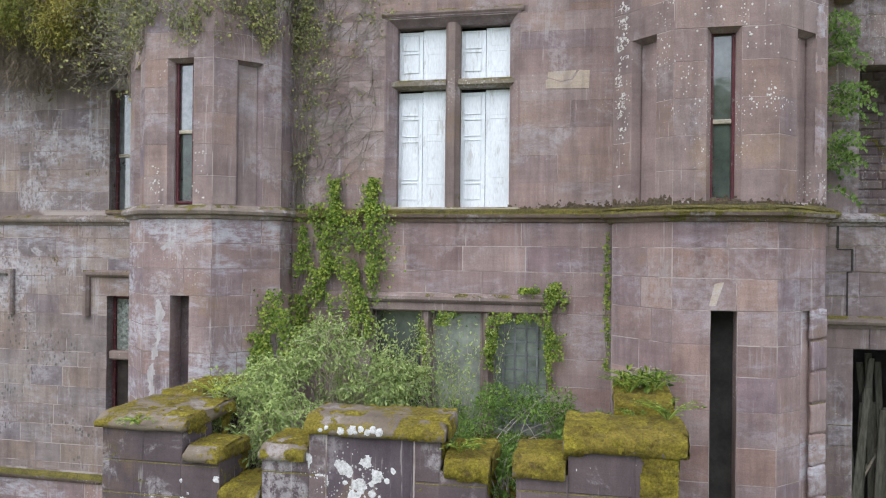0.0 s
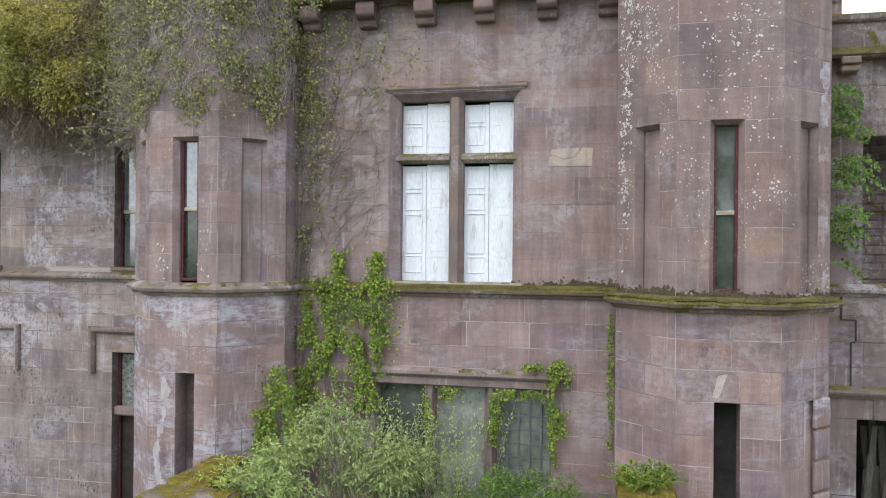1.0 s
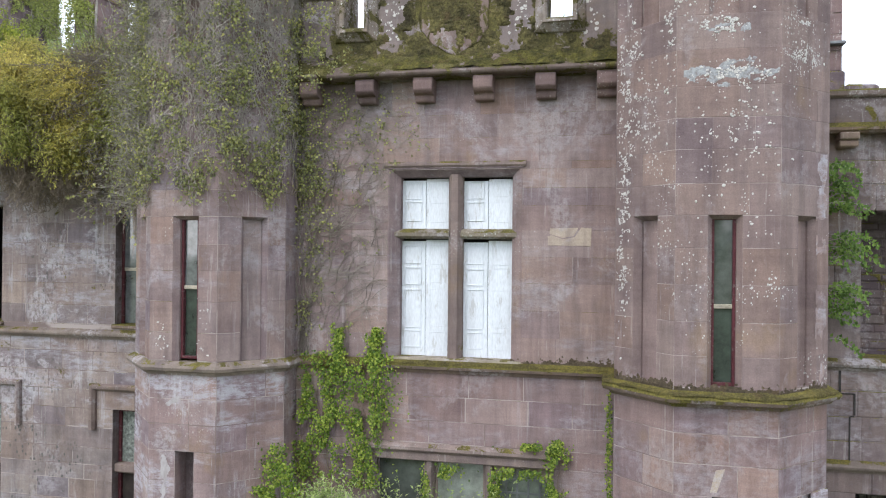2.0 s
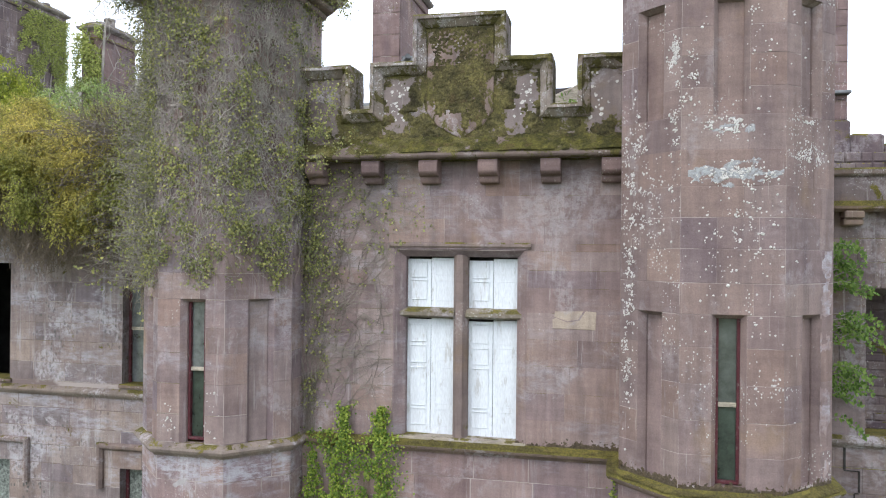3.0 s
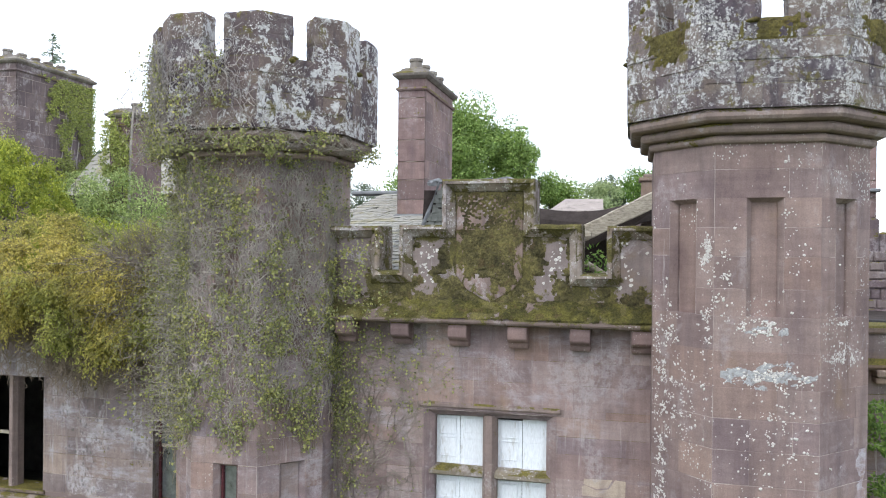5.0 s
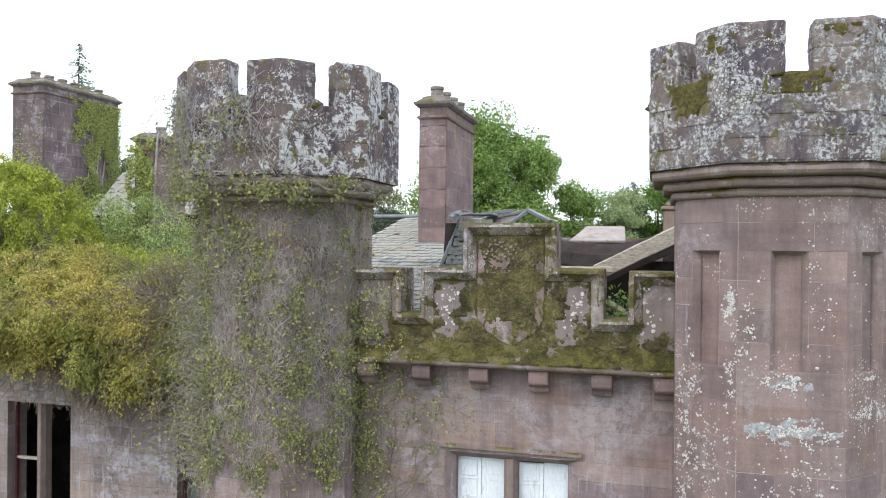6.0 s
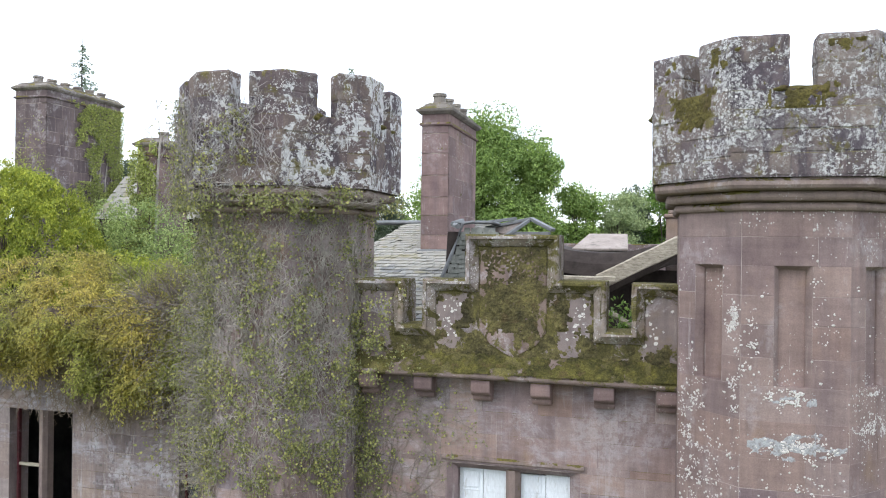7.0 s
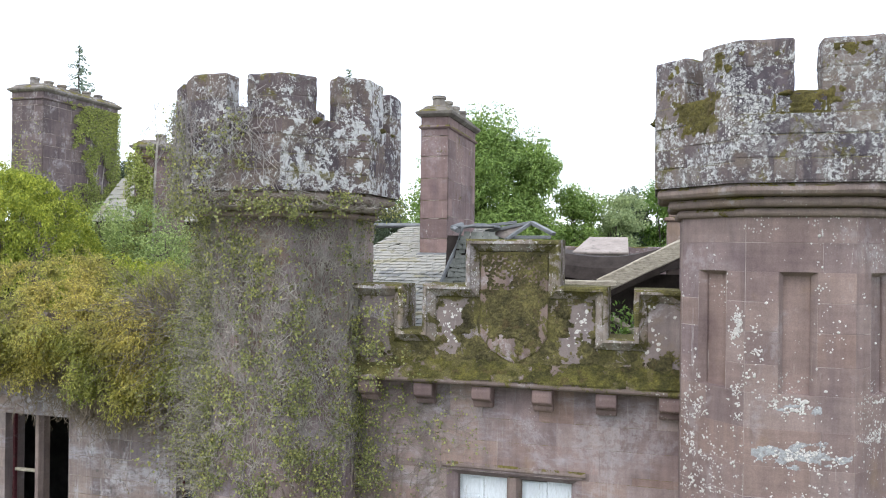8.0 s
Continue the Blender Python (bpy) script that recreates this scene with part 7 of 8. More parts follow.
ivy_patch("ivy", "bright green ivy hanging over the wall beside the window",
          [(-1.95, 7.6, 0.3, 0.7), (-1.75, 7.75, 0.3, 0.45), (-1.35, 7.7, 0.3, 0.5), (-1.05, 7.75, 0.28, 0.55), (-1.1, 8.35, 0.12, 0.3), (-1.62, 8.35, 0.12, 0.35), (-2.12, 7.2, 0.1, 0.75), (-1.3, 6.9, 0.25, 0.5), (-1.78, 7.0, 0.2, 0.5), (-1.15, 7.0, 0.25, 0.6), (-2.35, 6.5, 0.3, 0.5)],
          9500, (0.022, 0.042), L_BRIGHT, -0.02, 41)
ivy_patch("ivy", "green ivy trailing round the lower window's edge",
          [(1.42, 6.75, 0.16, 0.4), (1.45, 7.05, 0.16, 0.18), (1.45, 6.5, 0.12, 0.3), (1.38, 6.2, 0.06, 0.4), (0.6, 6.5, 0.12, 0.26), (0.6, 6.3, 0.07, 0.3), (0.95, 6.75, 0.4, 0.07), (-0.33, 6.3, 0.08, 0.4), (1.05, 7.12, 0.3, 0.04), (2.13, 7.0, 0.05, 0.9), (-0.1, 6.72, 0.25, 0.1)], 4200, (0.02, 0.038), L_BRIGHT, -0.04, 42)

ivy_patch("ivy", "fresh green ivy on the turret's side above the porch", [(-2.3, 6.65, 0.2, 0.45), (-2.1, 6.45, 0.25, 0.4), (-2.5, 6.2, 0.2, 0.3)], 2600, (0.022, 0.042), L_BRIGHT, -0.6, 43)

# ---- the shrubs that hang over the left wing ----
rng = np.random.default_rng(9)
shrub = thing("hanging_shrub", (-8, 2.0, 12.5), "overgrown yellow-green climbing shrub hanging over the wing wall", "shrub")


def sprays_of(r, heads, n, reach, size, droop, full=1.0):
    """Drooping sprays: round each head (x, y, z, outward x, outward y) short arching shoots whose leaves hang from them."""
    P, A, N, S, shoots = [], [], [], [], []
    for x, y, z, ox, oy in heads:
        big = r.uniform(0.7, 1.35)
        for k in range(n):
            d = np.array([ox, oy, 0.25]) + r.normal(size=3) * np.array([0.8, 0.6, 0.55])
            d /= np.linalg.norm(d)
            p, pts = np.array([x, y, z]), []
            steps = int(r.uniform(4, 8))
            for s in range(steps):
                pts.append(p.copy())
                p = p + d * reach * big / steps
                d = d + np.array([0, 0, -droop / steps])
                d /= np.linalg.norm(d)
                for j in range(3 if r.random() < full else 1):
                    P.append(p + r.normal(size=3) * 0.03)
                    A.append(d + r.normal(size=3) * 0.85 + np.array([0, 0, -0.35]))
                    N.append(np.array([ox, oy, 1.0]) + r.normal(size=3) * 0.4)
                    S.append(r.uniform(0.7, 1.3) * size)
            shoots.append(pts)
    return np.array(P), np.array(A), np.array(N), np.array(S), shoots


heads = []
for k in range(470):
    x = rng.uniform(-12.2, -5.3)
    f = (x + 12) / 7
    z = rng.uniform(11.2 + 0.35 * min(1, max(0, -8.1 - x)) + 0.15 * math.sin(x * 2.1), 14.0 - 0.7 * f)
    bulge = math.sin(math.pi * min(1, max(0, (z - 10.4) / 3.4)))
    lobe = noise.noise(Vector((x * 1.5, 0, z * 1.9)))
    if lobe < -0.28 or x < -9.6 and rng.random() < 0.5 * (-9.6 - x):
        continue
    y = 1.75 - 0.9 * bulge - 0.75 * lobe + rng.uniform(-0.05, 0.2) + max(0, z - 12.7) * 1.2
    if x > -6.3 and rng.random() < (x + 6.3) * 0.8:
        continue
    if z < 11.9 and rng.random() < (11.9 - z) * 0.5:
        continue
    heads.append((x, y, z, rng.normal() * 0.3, -0.8))
P, A, N, S, shoots = sprays_of(rng, heads, 15, 0.36, 0.062, 1.1)
leaves("foliage", P, A, N, S, L_YELLOW, shrub, "lance", "yellow-green drooping leaves")
stems("twig_tangle", shoots, 0.005, M_VINE, shrub, label="thin brown shoots")
lines = []
for k in range(520):
    x, z = rng.uniform(-11.5, -4.9), rng.uniform(10.9, 12.6)
    y = rng.uniform(1.3, 2.0)
    pts = []
    for s in range(9):
        pts.append((x, y, z))
        x += rng.normal() * 0.06
        y += rng.normal() * 0.03
        z -= rng.uniform(0.0, 0.13)
        if z < 10.4:
            break
    lines.append(pts)
for k in range(1700):
    x = rng.uniform(-11.6, -4.85)
    low = 10.25 + 0.95 * min(1, max(0, -8.25 - x)) + 0.25 * max(0, x + 8.5) + 0.3 * noise.noise(Vector((x * 1.9, 4, 0))) + 0.2 * noise.noise(Vector((x * 5, 4, 0)))
    z, y = low + rng.uniform(0.3, 1.4), rng.uniform(1.3, 2.05)
    pts = []
    while z > low + rng.uniform(0, 0.12) and len(pts) < 12:
        pts.append((x, y, z))
        x += rng.normal() * 0.065
        y += rng.normal() * 0.03
        z -= rng.uniform(0.0, 0.12)
    if len(pts) > 2:
        lines.append(pts)
stems("tangle", lines, 0.011, M_VINE, shrub, label="brown hanging twigs")
# a dome of bare branches where the shrub has died back beside the turret
lines, thick = [], []
for k in range(330):
    d = np.array([rng.normal() * 0.75, -0.45 + rng.normal() * 0.35, 0.75 + rng.normal() * 0.4])
    d /= np.linalg.norm(d)
    p, pts = np.array([-6.25 + rng.normal() * 0.35, 1.45, 12.35 + rng.normal() * 0.2]), []
    for s in range(9):
        pts.append(p.copy())
        d = d + rng.normal(size=3) * 0.13 + np.array([0, 0, -0.055])
        d /= np.linalg.norm(d)
        p = p + d * 0.125
        if s > 3:
            q = p + (d + rng.normal(size=3) * 0.6) * 0.17
            lines.append([p.copy(), (p + q) / 2 + rng.normal(size=3) * 0.015, q])
    (thick if k % 6 == 0 else lines).append(pts)
stems("dead_brushwood", lines, 0.0048, M_CLIMB, shrub, label="dome of bare tan branches")
stems("dead_tangle", thick, 0.013, M_VINE, shrub, label="brown bare limbs")
lime = thing("evergreen_shrub", (-11, 3.6, 12.1), "rounded lime-green evergreen shrub above the wing wall", "shrub")
heads, L = [], []
for cx, cy, cz, rx, ry, rz, n in ((-14.2, 4.5, 13.2, 3.2, 1.8, 2.7, 1300), (-16.4, 4.8, 13.5, 2.2, 1.6, 2.3, 420), (-9.4, 3.9, 12.75, 2.0, 0.9, 0.78, 330)):
    for d in unit(rng, n):
        if d[2] > -0.4 and d[1] < 0.7:
            k = 1 + 0.12 * noise.noise(Vector(d) * 2.2 + Vector((cx, 0, 0))) + 0.05 * noise.noise(Vector(d) * 6)
            k *= rng.choice((1.0, 1.0, 0.84))
            q = (cx + d[0] * rx * k, cy + d[1] * ry * k, cz + d[2] * rz * k)
            heads.append((*q, d[0] * 0.8, d[1] * 0.8))
            L.append(np.array(q) * 0.8 + np.array([cx, cy, cz - 0.6]) * 0.2)
P, A, N, S, shoots = sprays_of(rng, heads, 7, 0.34, 0.08, 2.1)
leaves("foliage", P, A, N, S, L_LIME, lime, "lance")
stems("tangle", [[np.array([-13.4, 4.6, 12.05]), q * 0.5 + np.array([-13.4, 4.6, 12.6]) * 0.5, q] for q in L[::5]], 0.016, M_BARK, lime, label="brown branches inside the shrub")


# ---- trees ----
def tree(name, at, height, crown, n, size, mat, label, seed, leaf=0.3, density=26, lean=0.0, trunk=0.3, base=0.35, shape="oval", lobes=0):
    """A tapered trunk, limbs, and a crown of many leaf clumps. crown: its half widths x, y and half height."""
    r = np.random.default_rng(seed)
    t = thing(name, at, label, "tree")
    x, y, z = at
    cz = z + height - crown[2]
    pts = [(x + lean * k / 6, y, z + height * 0.8 * k / 6) for k in range(7)]
    wood = [tube(pts, trunk, trunk * 0.3, 8)]
    L = lumps_in(r, n, (x + lean, y, cz), (crown[0] - size * 0.6, crown[1] - size * 0.6, crown[2] - size * 0.6), size)
    for q in L[::max(1, len(L) // 16)]:
        s = Vector((x + lean * 0.6, y, z + height * r.uniform(base, 0.7)))
        e = Vector(q[:3])
        mid = (s + e) / 2 + Vector((0, 0, -0.04 * height * r.random()))
        part("limb", tube([s, mid, e], trunk * 0.35, trunk * 0.08, 5), M_BARK, t)
    part("trunk", wood[0], M_BARK, t, "grey-brown tapered trunk")
    if lobes:
        fine = []
        for q in L:
            for d in unit(r, lobes):
                if d[2] > -0.4:
                    k = q[3] * r.uniform(0.32, 0.48)
                    fine.append((q[0] + d[0] * q[3] * 0.85, q[1] + d[1] * q[4] * 0.85, q[2] + d[2] * q[5] * 0.85, k, k, k * 0.75))
        L = fine
    P, A, N = clump_leaves(r, L, density, 0.35, 0.12, 0.22)
    leaves("crown", P, A, N, r.uniform(0.6, 1.3, len(P)) * leaf, mat, t, shape, kind="")
    return t


WOOD = [((-9.7, 40, 0), 23.6, (4.5, 3.6, 9.0), 74, 2.0, L_TREE, "tall broadleaf tree with a full green crown"),
        ((-6.5, 41, 0), 22.7, (2.0, 2.6, 7.8), 48, 1.35, L_TREE, "broadleaf tree with an open green crown"),
        ((-3.7, 44, 0), 19.5, (2.0, 2.6, 6.0), 38, 1.05, L_TREE, "smaller broadleaf tree with a green crown"),
        ((-0.6, 46, 0), 18.6, (2.0, 3, 4.8), 40, 0.95, L_PALE, "pale grey-green willow tree beside the wood"),
        ((0.0, 50, 0), 19.6, (1.1, 2, 4.5), 30, 0.95, L_PINE, "dark rounded tree in the wood"),
        ((2.4, 50, 0), 19.9, (2.7, 3, 5.5), 40, 1.2, L_DEEP, "deep green broadleaf tree in the wood"),
        ((-2, 58, 0), 17.0, (9, 3, 4.0), 60, 1.2, L_TREE, "wide broadleaf tree at the far wood edge"),
        ((6.5, 54, 0), 18.6, (4, 3, 5.0), 50, 1.1, L_TREE, "far green broadleaf tree of the wood"),
        ((-23.5, 60, 0), 19.8, (2.2, 3, 5.0), 40, 1.0, L_PINE, "dark far tree behind the slate roof"),
        ((-27.5, 62, 0), 18.6, (3.2, 3, 5.0), 40, 1.1, L_PINE, "low dark far tree behind the roofs"),
        ((-45.0, 50, 0), 22.6, (2.0, 2.5, 4.0), 40, 0.9, L_PINE, "dark far tree behind the chimneys")]
for k, (at, h, cr, n, sz, mt, lab) in enumerate(WOOD):
    tree("broadleaf_tree", at, h, cr, n, sz, mt, lab, 51 + k, leaf=0.17, density=105, lobes=21)


# the trees of the park, which the turret window mirrors
for k, (x, y, h) in enumerate(((1.5, -55, 20), (9, -53, 21.5), (16, -56, 20.5), (24, -54, 22))):
    tree("broadleaf_tree", (x, y, 0), h, (4.6, 3.5, 7.5), 26, 2.2, L_TREE, "park tree with a broad green crown facing the ruin", 171 + k, leaf=0.4, density=40, lobes=8)


def conifer(at, height, width, label, seed):
    r = np.random.default_rng(seed)
    t = thing("conifer", at, label, "tree")
    part("trunk", tube([at, (at[0], at[1], at[2] + height)], height * 0.012, 0.02, 6), M_BARK, t)
    P, A, N = [], [], []
    for k in range(80):
        f = k / 80
        z = at[2] + height * (0.3 + 0.69 * f)
        for j in range(7):
            w = r.uniform(0, math.tau)
            reach = width * (1 - f) ** 0.9 * r.uniform(0.5, 1.0) + 0.1
            for s in range(1 + int(reach / 0.35)):
                d = min(reach, s * 0.35)
                P.append((at[0] + d * math.cos(w), at[1] + d * math.sin(w), z - 0.12 * d * d / max(0.5, reach) + r.normal() * 0.04))
                A.append((math.cos(w) + r.normal() * 0.3, math.sin(w) + r.normal() * 0.3, -0.3))
                N.append((r.normal() * 0.3, -0.7 + r.normal() * 0.3, 0.7))
    leaves("crown", P, A, N, r.uniform(0.25, 0.45, len(P)), L_SPRUCE, t, "spray", kind="")
    return t


conifer((-47.7, 46, 0), 32.2, 6.6, "tall dark spruce rising behind the chimney block", 61)
conifer((-27.8, 60, 0), 32.2, 4.4, "far dark spruce tip above the turret", 62)
# thin silvery saplings on the roof
for at, h, cr, sd, n in (((-10.9, 6.6, 12.05), 3.3, (1.25, 1.0, 1.3), 71, 80), ((-9.9, 6.0, 12.05), 2.6, (1.0, 0.8, 1.1), 74, 60), ((-13.1, 7.6, 12.05), 3.4, (0.7, 0.6, 1.1), 72, 40)):
    tree("sapling", at, h, cr, n, 0.24, L_SILVER, "thin silvery sapling growing on the roof", sd, leaf=0.09, density=420, trunk=0.035, shape="lance")
bare = thing("sapling", (-10.95, 6.9, 12.05), "tall nearly bare pale sapling with a few leaves", "tree")
part("trunk", tube([(-10.95, 6.9, 12.05), (-10.92, 6.88, 14.2), (-10.9, 6.9, 15.6), (-10.84, 6.9, 16.55), (-10.78, 6.9, 16.8)], 0.045, 0.022, 7), M_TWIG, bare, "thin pale trunk")
rs = np.random.default_rng(73)
lines, P, A, N = [], [], [], []
for base, tip in (((-10.8, 6.9, 16.7), (-10.95, 6.9, 17.75)), ((-10.8, 6.9, 16.75), (-10.3, 6.9, 17.3)), ((-10.9, 6.9, 15.7), (-11.4, 6.9, 16.4)), ((-10.88, 6.9, 16.1), (-10.45, 6.9, 16.9)), ((-10.9, 6.9, 15.0), (-10.4, 6.9, 15.8)),
                  ((-10.92, 6.9, 14.6), (-11.5, 6.9, 15.3)), ((-10.84, 6.9, 16.4), (-11.2, 6.9, 17.0))):
    b, e = np.array(base), np.array(tip)
    limb = [b + (e - b) * f + np.array([0, 0, -0.08 * math.sin(math.pi * f)]) for f in np.linspace(0, 1, 7)]
    lines.append(limb)
    for p in limb[2:]:
        q = p + rs.normal(size=3) * np.array([0.2, 0.15, 0.16]) + np.array([0, 0, 0.12])
        lines.append([p, (p + q) / 2 + rs.normal(size=3) * 0.02, q])
        for _ in range(rs.integers(0, 3)):
            P.append(q + rs.normal(size=3) * 0.05)
            A.append(rs.normal(size=3) + np.array([0, 0, -0.4]))
            N.append(rs.normal(size=3) * 0.5 + np.array([0, -0.7, 0.6]))
stems("limb", lines, 0.013, M_TWIG, bare, label="thin bare branches")
leaves("crown", P, A, N, rs.uniform(0.05, 0.085, len(P)), L_SILVER, bare, "lance")
# ivy on the far chimneys
far_ivy = thing("ivy", (-16.45, 11.2, 14), "green ivy climbing over the far chimney block", "ivy")
P, A, N = [], [], []
for k in range(30000):
    y, z = rng.uniform(9.3, 12.4), rng.uniform(13.5, 18.6)
    edge = 10.0 + 0.32 * (18.6 - z) * (1 if z > 16 else 0.2) - 0.6 * (z < 16) * (16 - z)
    f = 0.7 * noise.noise(Vector((1, y * 1.6, z * 1.2))) + 0.5 * noise.noise(Vector((1, y * 5, z * 4)))
    if f + 0.5 * min(1, (y - edge)) < 0.2:
        continue
    P.append((-16.48 + rng.uniform(0, 0.16), y, z))
    A.append(rng.normal(size=3) * 0.5 + np.array([0, 0, -0.8]))
    N.append(rng.normal(size=3) * 0.4 + np.array([0.8, -0.5, 0.2]))
for k in range(2200):
    P.append((rng.uniform(-17.7, -16.5), 8.96 - rng.uniform(0, 0.12), 14 + 4 * rng.beta(1, 2.5)))
    A.append(rng.normal(size=3) * 0.5 + np.array([0, 0, -0.8]))
    N.append(rng.normal(size=3) * 0.4 + np.array([0, -1, 0.2]))
leaves("foliage", P, A, N, rng.uniform(0.026, 0.055, len(P)), L_FARIVY, far_ivy)
stems("tangle", [[(-16.47, y + 0.1 * math.sin(k), 13.5 + 0.5 * k) for k in range(10)] for y in (11.0, 11.4, 11.7, 12.0, 12.2)], 0.03, M_TWIG, far_ivy)
small_ivy = thing("ivy", (-11.3, 7, 14), "green ivy over the small chimney stack", "ivy")
P = [(rng.uniform(-11.75, -10.9), rng.uniform(6.75, 7.0), 13 + 3.7 * rng.beta(1, 1.2)) for k in range(9500)]
P = [p for p in P if noise.noise(Vector((p[0] * 3, 2, p[2] * 2.2))) > -0.15]
A, N = rng.normal(size=(len(P), 3)) * 0.5 + np.array([0, 0, -0.8]), rng.normal(size=(len(P), 3)) * 0.4 + np.array([0, -1, 0.2])
leaves("foliage", P, A, N, rng.uniform(0.03, 0.06, len(P)), L_FARIVY, small_ivy)
stems("tangle", [[(x + 0.05 * math.sin(k), 6.97, 12.1 + 0.45 * k) for k in range(10)] for x in (-11.5, -11.3, -11.1)], 0.03, M_TWIG, small_ivy)

# ---- the shrubs on the porch roof ----
rng = np.random.default_rng(13)


def bush(name, at, centre, radii, n, size, mat, label, seed, leaf, density, shape, twigs=40):
    r = np.random.default_rng(seed)
    t = thing(name, at, label, "shrub")
    L = lumps_in(r, n, centre, radii, size)
    P, A, N = clump_leaves(r, L, density, 0.1, 0.6)
    ok = (P[:, 1] < -0.04) | (at[0] > 4) | (at[2] > 12)
    leaves("foliage", P[ok], A[ok], N[ok], r.uniform(0.6, 1.3, ok.sum()) * leaf, mat, t, shape)
    lines = []
    for k in range(twigs):
        q = L[r.integers(len(L))]
        b = np.array(at) + r.normal(size=3) * np.array([radii[0] * 0.4, radii[1] * 0.3, 0])
        e = np.array(q[:3]) + r.normal(size=3) * 0.08
        lines.append([b + (e - b) * f + np.array([0, 0, 0.12 * math.sin(math.pi * f)]) for f in np.linspace(0, 1, 7)])
    stems("tangle", lines, 0.008, M_TWIG, t)
    return t




def silver_bush(at, lumps, label, seed, n):
    """A shrub of arching shoots with pale leaves on its skin and a dark, twiggy inside."""
    r = np.random.default_rng(seed)
    t = thing("grey_green_shrub", at, label, "shrub")
    heads, inner = [], []
    for cx, cy, cz, rx, ry, rz in lumps:
        for d in unit(r, n):
            if d[2] > -0.45 and (d[1] < 0.5 or d[2] > 0.3):
                k = 0.85 + 0.3 * noise.noise(Vector(d) * 2.4 + Vector((cx, cy, seed)))
                q = np.array([cx + d[0] * rx * k, min(-0.3, cy + d[1] * ry * k), cz + d[2] * rz * k])
                if noise.noise(Vector(q) * 3.1) < -0.16:
                    continue
                heads.append((*q, d[0] * 0.8, min(-0.2, d[1])))
                b = np.array(at) + r.normal(size=3) * np.array([0.25, 0.2, 0])
                inner.append([b + (q - b) * f + np.array([0, 0, 0.1 * math.sin(math.pi * f)]) for f in np.linspace(0, 1, 6)])
    P, A, N, S, shoots = sprays_of(r, heads, 5, 0.34, 0.06, 0.7)
    ok = P[:, 1] < -0.04
    leaves("foliage", P[ok], A[ok], N[ok], S[ok], L_SILVER, t, "lance")
    stems("tangle", inner + shoots[::2], 0.007, M_PALETWIG, t)
    return t


silver_bush((-1.75, -1.9, 5.0), [(-2.05, -2.1, 5.7, 0.4, 0.45, 0.36), (-1.55, -2.25, 5.5, 0.36, 0.4, 0.42), (-1.75, -1.4, 5.9, 0.4, 0.35, 0.36)], "grey-green leafy shrub growing on the porch", 81, 62)
silver_bush((-1.0, -1.3, 5.0), [(-1.25, -1.2, 6.15, 0.34, 0.35, 0.5), (-0.7, -1.1, 5.85, 0.3, 0.3, 0.5)], "tall grey-green shrub with arching stems", 82, 48)
silver_bush((-0.1, -0.95, 5.0), [(-0.25, -0.9, 5.75, 0.35, 0.3, 0.6)], "slender grey-green shrub before the window", 83, 50)
wisps = thing("grey_green_shrub", (-0.3, -0.8, 5.0), "upright wispy grey-green stems before the window", "shrub")
P, A, N, lines = [], [], [], []
for k in range(95):
    p = np.array([rng.uniform(-1.5, 0.5), rng.uniform(-1.3, -0.35), 5.0])
    way, pts = np.array([rng.normal() * 0.16, -0.05 + rng.normal() * 0.08, 1.0]), []
    for s in range(int(rng.uniform(11, 21))):
        pts.append(p.copy())
        way = way + np.array([rng.normal() * 0.035, rng.normal() * 0.02, -0.012])
        p = p + way / np.linalg.norm(way) * 0.09
        for j in range(3 if s > 4 else 1):
            P.append(p + rng.normal(size=3) * 0.022)
            A.append(rng.normal(size=3) * 0.8 + np.array([0, -0.2, 0.7]))
            N.append(rng.normal(size=3) * 0.5 + np.array([0, -0.7, 0.7]))
    lines.append(pts)
stems("tangle", lines, 0.006, M_PALETWIG, wisps, label="pale upright stems")
leaves("foliage", P, A, N, rng.uniform(0.035, 0.065, len(P)), L_SILVER, wisps, "lance")
bush("green_weeds", (1.2, -1.2, 5.0), (1.2, -1.35, 5.45), (1.05, 0.7, 0.55), 95, 0.17, L_DEEP, "dark green nettles growing on the porch", 84, 0.05, 2300, "lance", 40)
bush("green_weeds", (0.4, -2.1, 5.0), (0.7, -2.4, 5.3), (0.9, 0.4, 0.4), 55, 0.15, L_DEEP, "green weeds behind the battlements", 85, 0.055, 1700, "lance", 30)
bush("green_weeds", (1.2, -3.1, 5.3), (1.2, -3.15, 5.45), (0.14, 0.2, 0.25), 14, 0.09, L_DEEP, "grass and weeds in a gap of the battlements", 88, 0.08, 700, "lance", 12)
bush("roof_weeds", (1.5, 1.2, 12.05), (1.5, 1.1, 12.75), (0.3, 0.3, 0.4), 20, 0.12, L_DEEP, "green plant growing on the roof behind the parapet", 89, 0.09, 500, "lance", 12)
bush("green_weeds", (2.5, -1.9, 6.14), (2.5, -1.9, 6.25), (0.25, 0.4, 0.1), 14, 0.1, L_BRIGHT, "grassy weeds on the mossy coping", 86, 0.1, 500, "lance", 10)

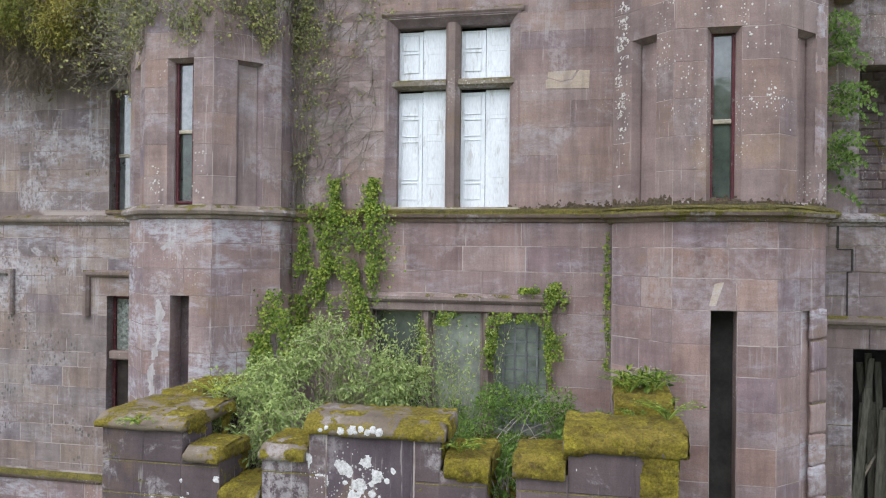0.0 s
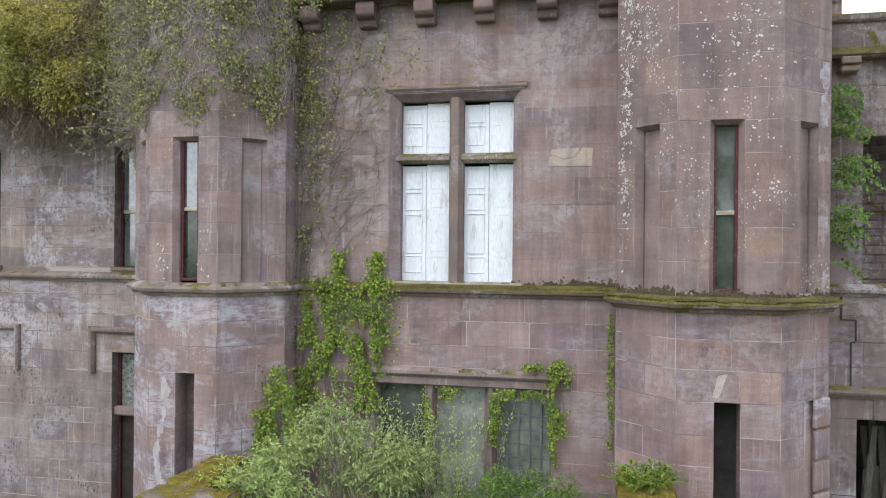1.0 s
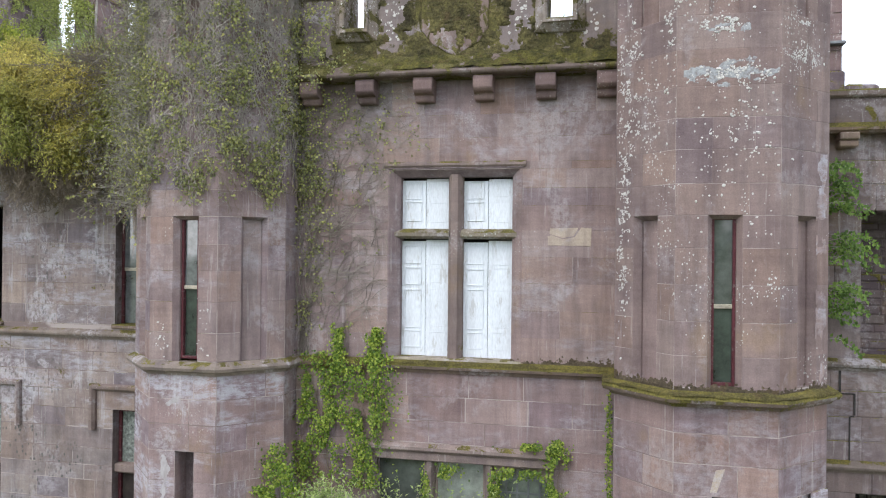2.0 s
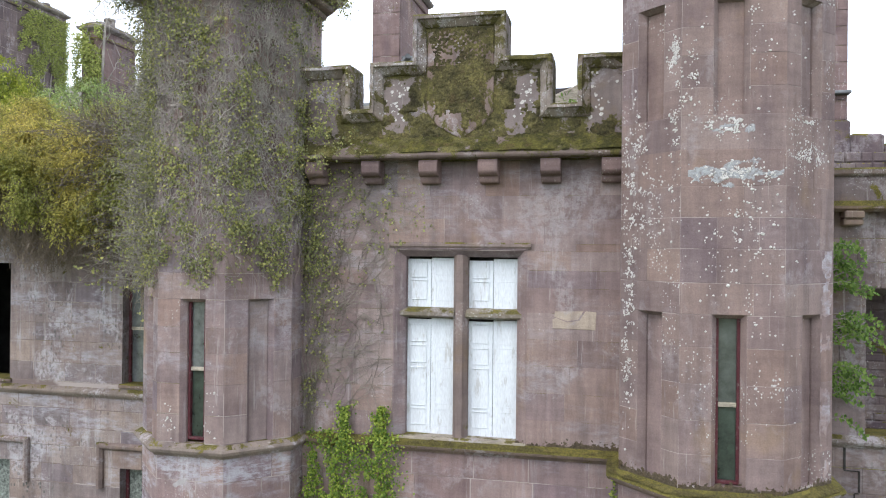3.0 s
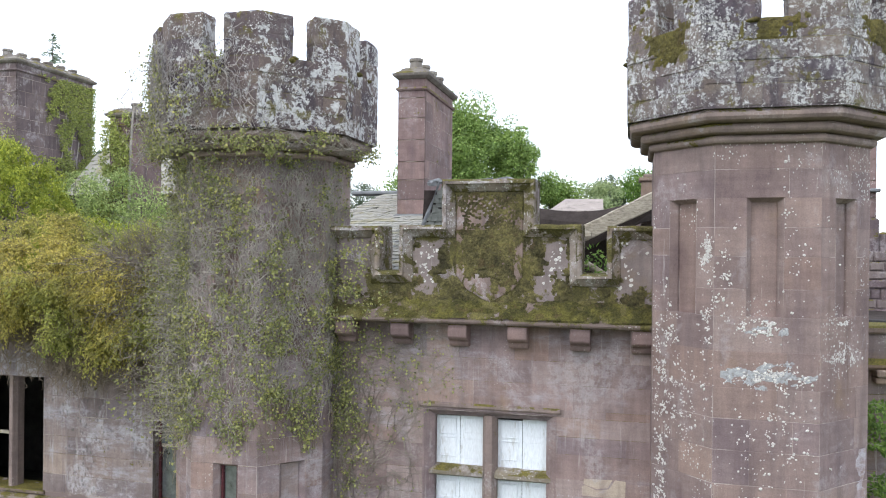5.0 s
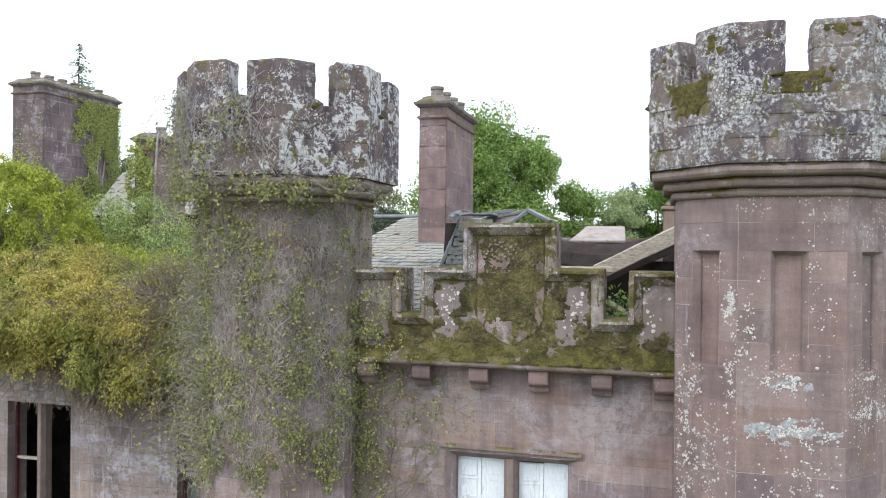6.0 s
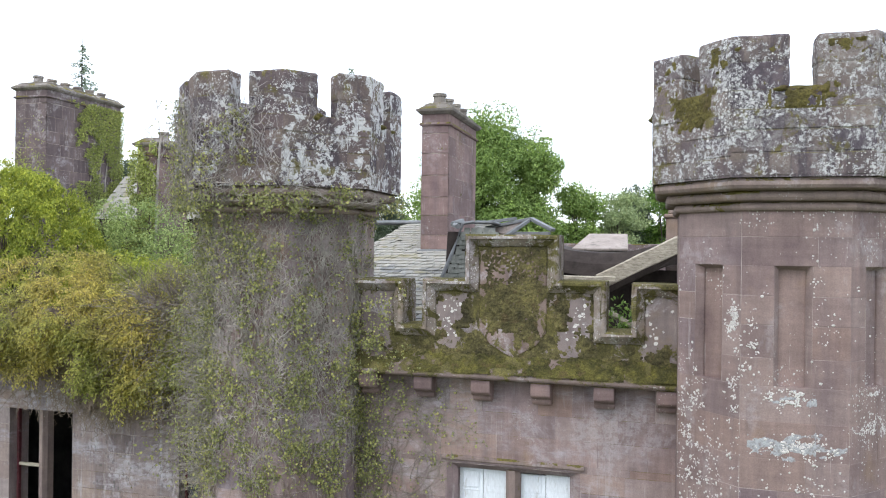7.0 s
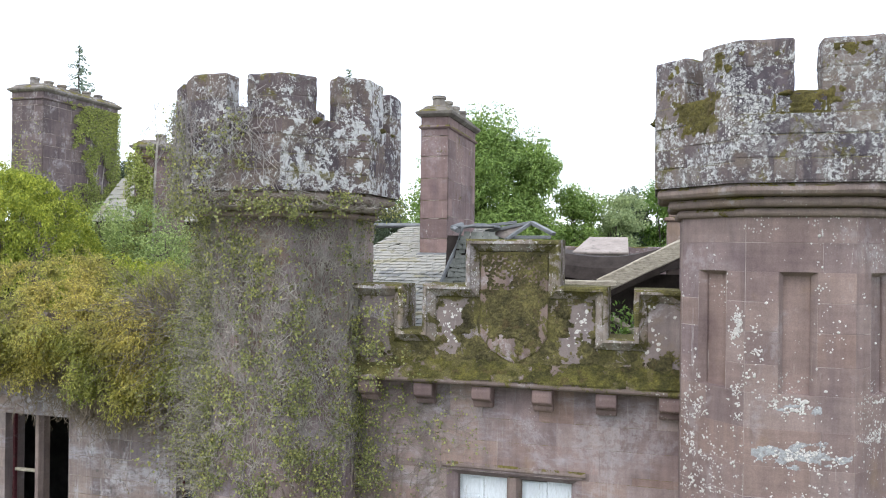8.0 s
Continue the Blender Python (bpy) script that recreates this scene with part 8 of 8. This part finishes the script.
# fresh leafy sprays beside the right turret
sprays = thing("climbing_leaves", (5.1, 1.7, 8.3), "fresh green leafy sprays growing from the ruined wing", "shrub")
r = np.random.default_rng(87)
P, A, N, lines = [], [], [], []
for k in range(60):
    x, z = r.uniform(5.0, 5.25), 8.5 + 2.5 * (k + r.random()) / 60
    if noise.noise(Vector((0, z * 2.6, 3))) < -0.1:
        continue
    way, pts = np.array([r.uniform(0.3, 1.0), r.uniform(-0.7, 0.0), r.uniform(0.1, 0.7)]), []
    p = np.array([x, r.uniform(1.3, 1.65), z])
    for s in range(int(r.uniform(7, 13))):
        pts.append(p.copy())
        way = way + np.array([0, 0, -0.11]) + r.normal(size=3) * 0.06
        p = p + way / np.linalg.norm(way) * 0.05
        for side in (-1, 1):
            for j in range(2):
                P.append(p + r.normal(size=3) * 0.015)
                A.append(np.array([way[0] * 0.6, -0.4 + side * 0.3, side * 0.9 - 0.3]) + r.normal(size=3) * 0.25)
                N.append(np.array([0.1, -1, 0.5]) + r.normal(size=3) * 0.3)
    lines.append(pts)
stems("tangle", lines, 0.006, M_TWIG, sprays)
leaves("foliage", P, A, N, r.uniform(0.04, 0.075, len(P)), L_DEEP, sprays, "oval")


# small plants on the porch's copings
def tuft(name, at, n, length, mat, label, seed, leaf=0.04, droop=0.9):
    r = np.random.default_rng(seed)
    t = thing(name, at, label, "plant")
    P, A, N, lines = [], [], [], []
    for k in range(n):
        w = r.uniform(0, math.tau)
        way, p, pts = np.array([math.cos(w) * 0.6, math.sin(w) * 0.6, 1.0]), np.array(at, float), []
        for s in range(9):
            pts.append(p.copy())
            p = p + way / np.linalg.norm(way) * length * r.uniform(0.8, 1.2) / 9
            way = way + np.array([math.cos(w) * 0.1, math.sin(w) * 0.1, -droop / 9])
            if s > 1:
                for side in (-1, 1):
                    P.append(p + r.normal(size=3) * 0.006)
                    A.append(np.array([-math.sin(w) * side, math.cos(w) * side, 0.1]) + way * 0.5)
                    N.append(np.array([0, 0, 1]) + r.normal(size=3) * 0.25)
        lines.append(pts)
    stems("stalk", lines, 0.005, mat, t)
    leaves("foliage", P, A, N, r.uniform(0.7, 1.2, len(P)) * leaf, mat, t, "lance")
    return t


tuft("fern", (-2.06, -2.56, 5.95), 8, 0.36, L_LIME, "small bright green fern on the mossy coping", 95, 0.06, 0.5)
tuft("small_plant", (-2.42, -3.52, 5.88), 7, 0.2, L_BRIGHT, "small pale flowering plant in a coping joint", 96, 0.05, 1.6)
tuft("small_plant", (0.8, -3.35, 5.76), 9, 0.26, L_BRIGHT, "small green plant on the mossy step", 97, 0.06, 1.2)
for at, sd in (((2.4, -1.7, 6.17), 98), ((2.6, -2.1, 6.17), 99), ((2.5, -2.7, 5.9), 100), ((2.68, -3.0, 6.08), 101), ((2.36, -2.2, 6.17), 102), ((2.55, -1.85, 6.17), 103)):
    tuft("grass_tuft", at, 16, 0.36, L_BRIGHT, "grassy tuft with pale seed heads on the mossy coping", sd, 0.05, 1.0)
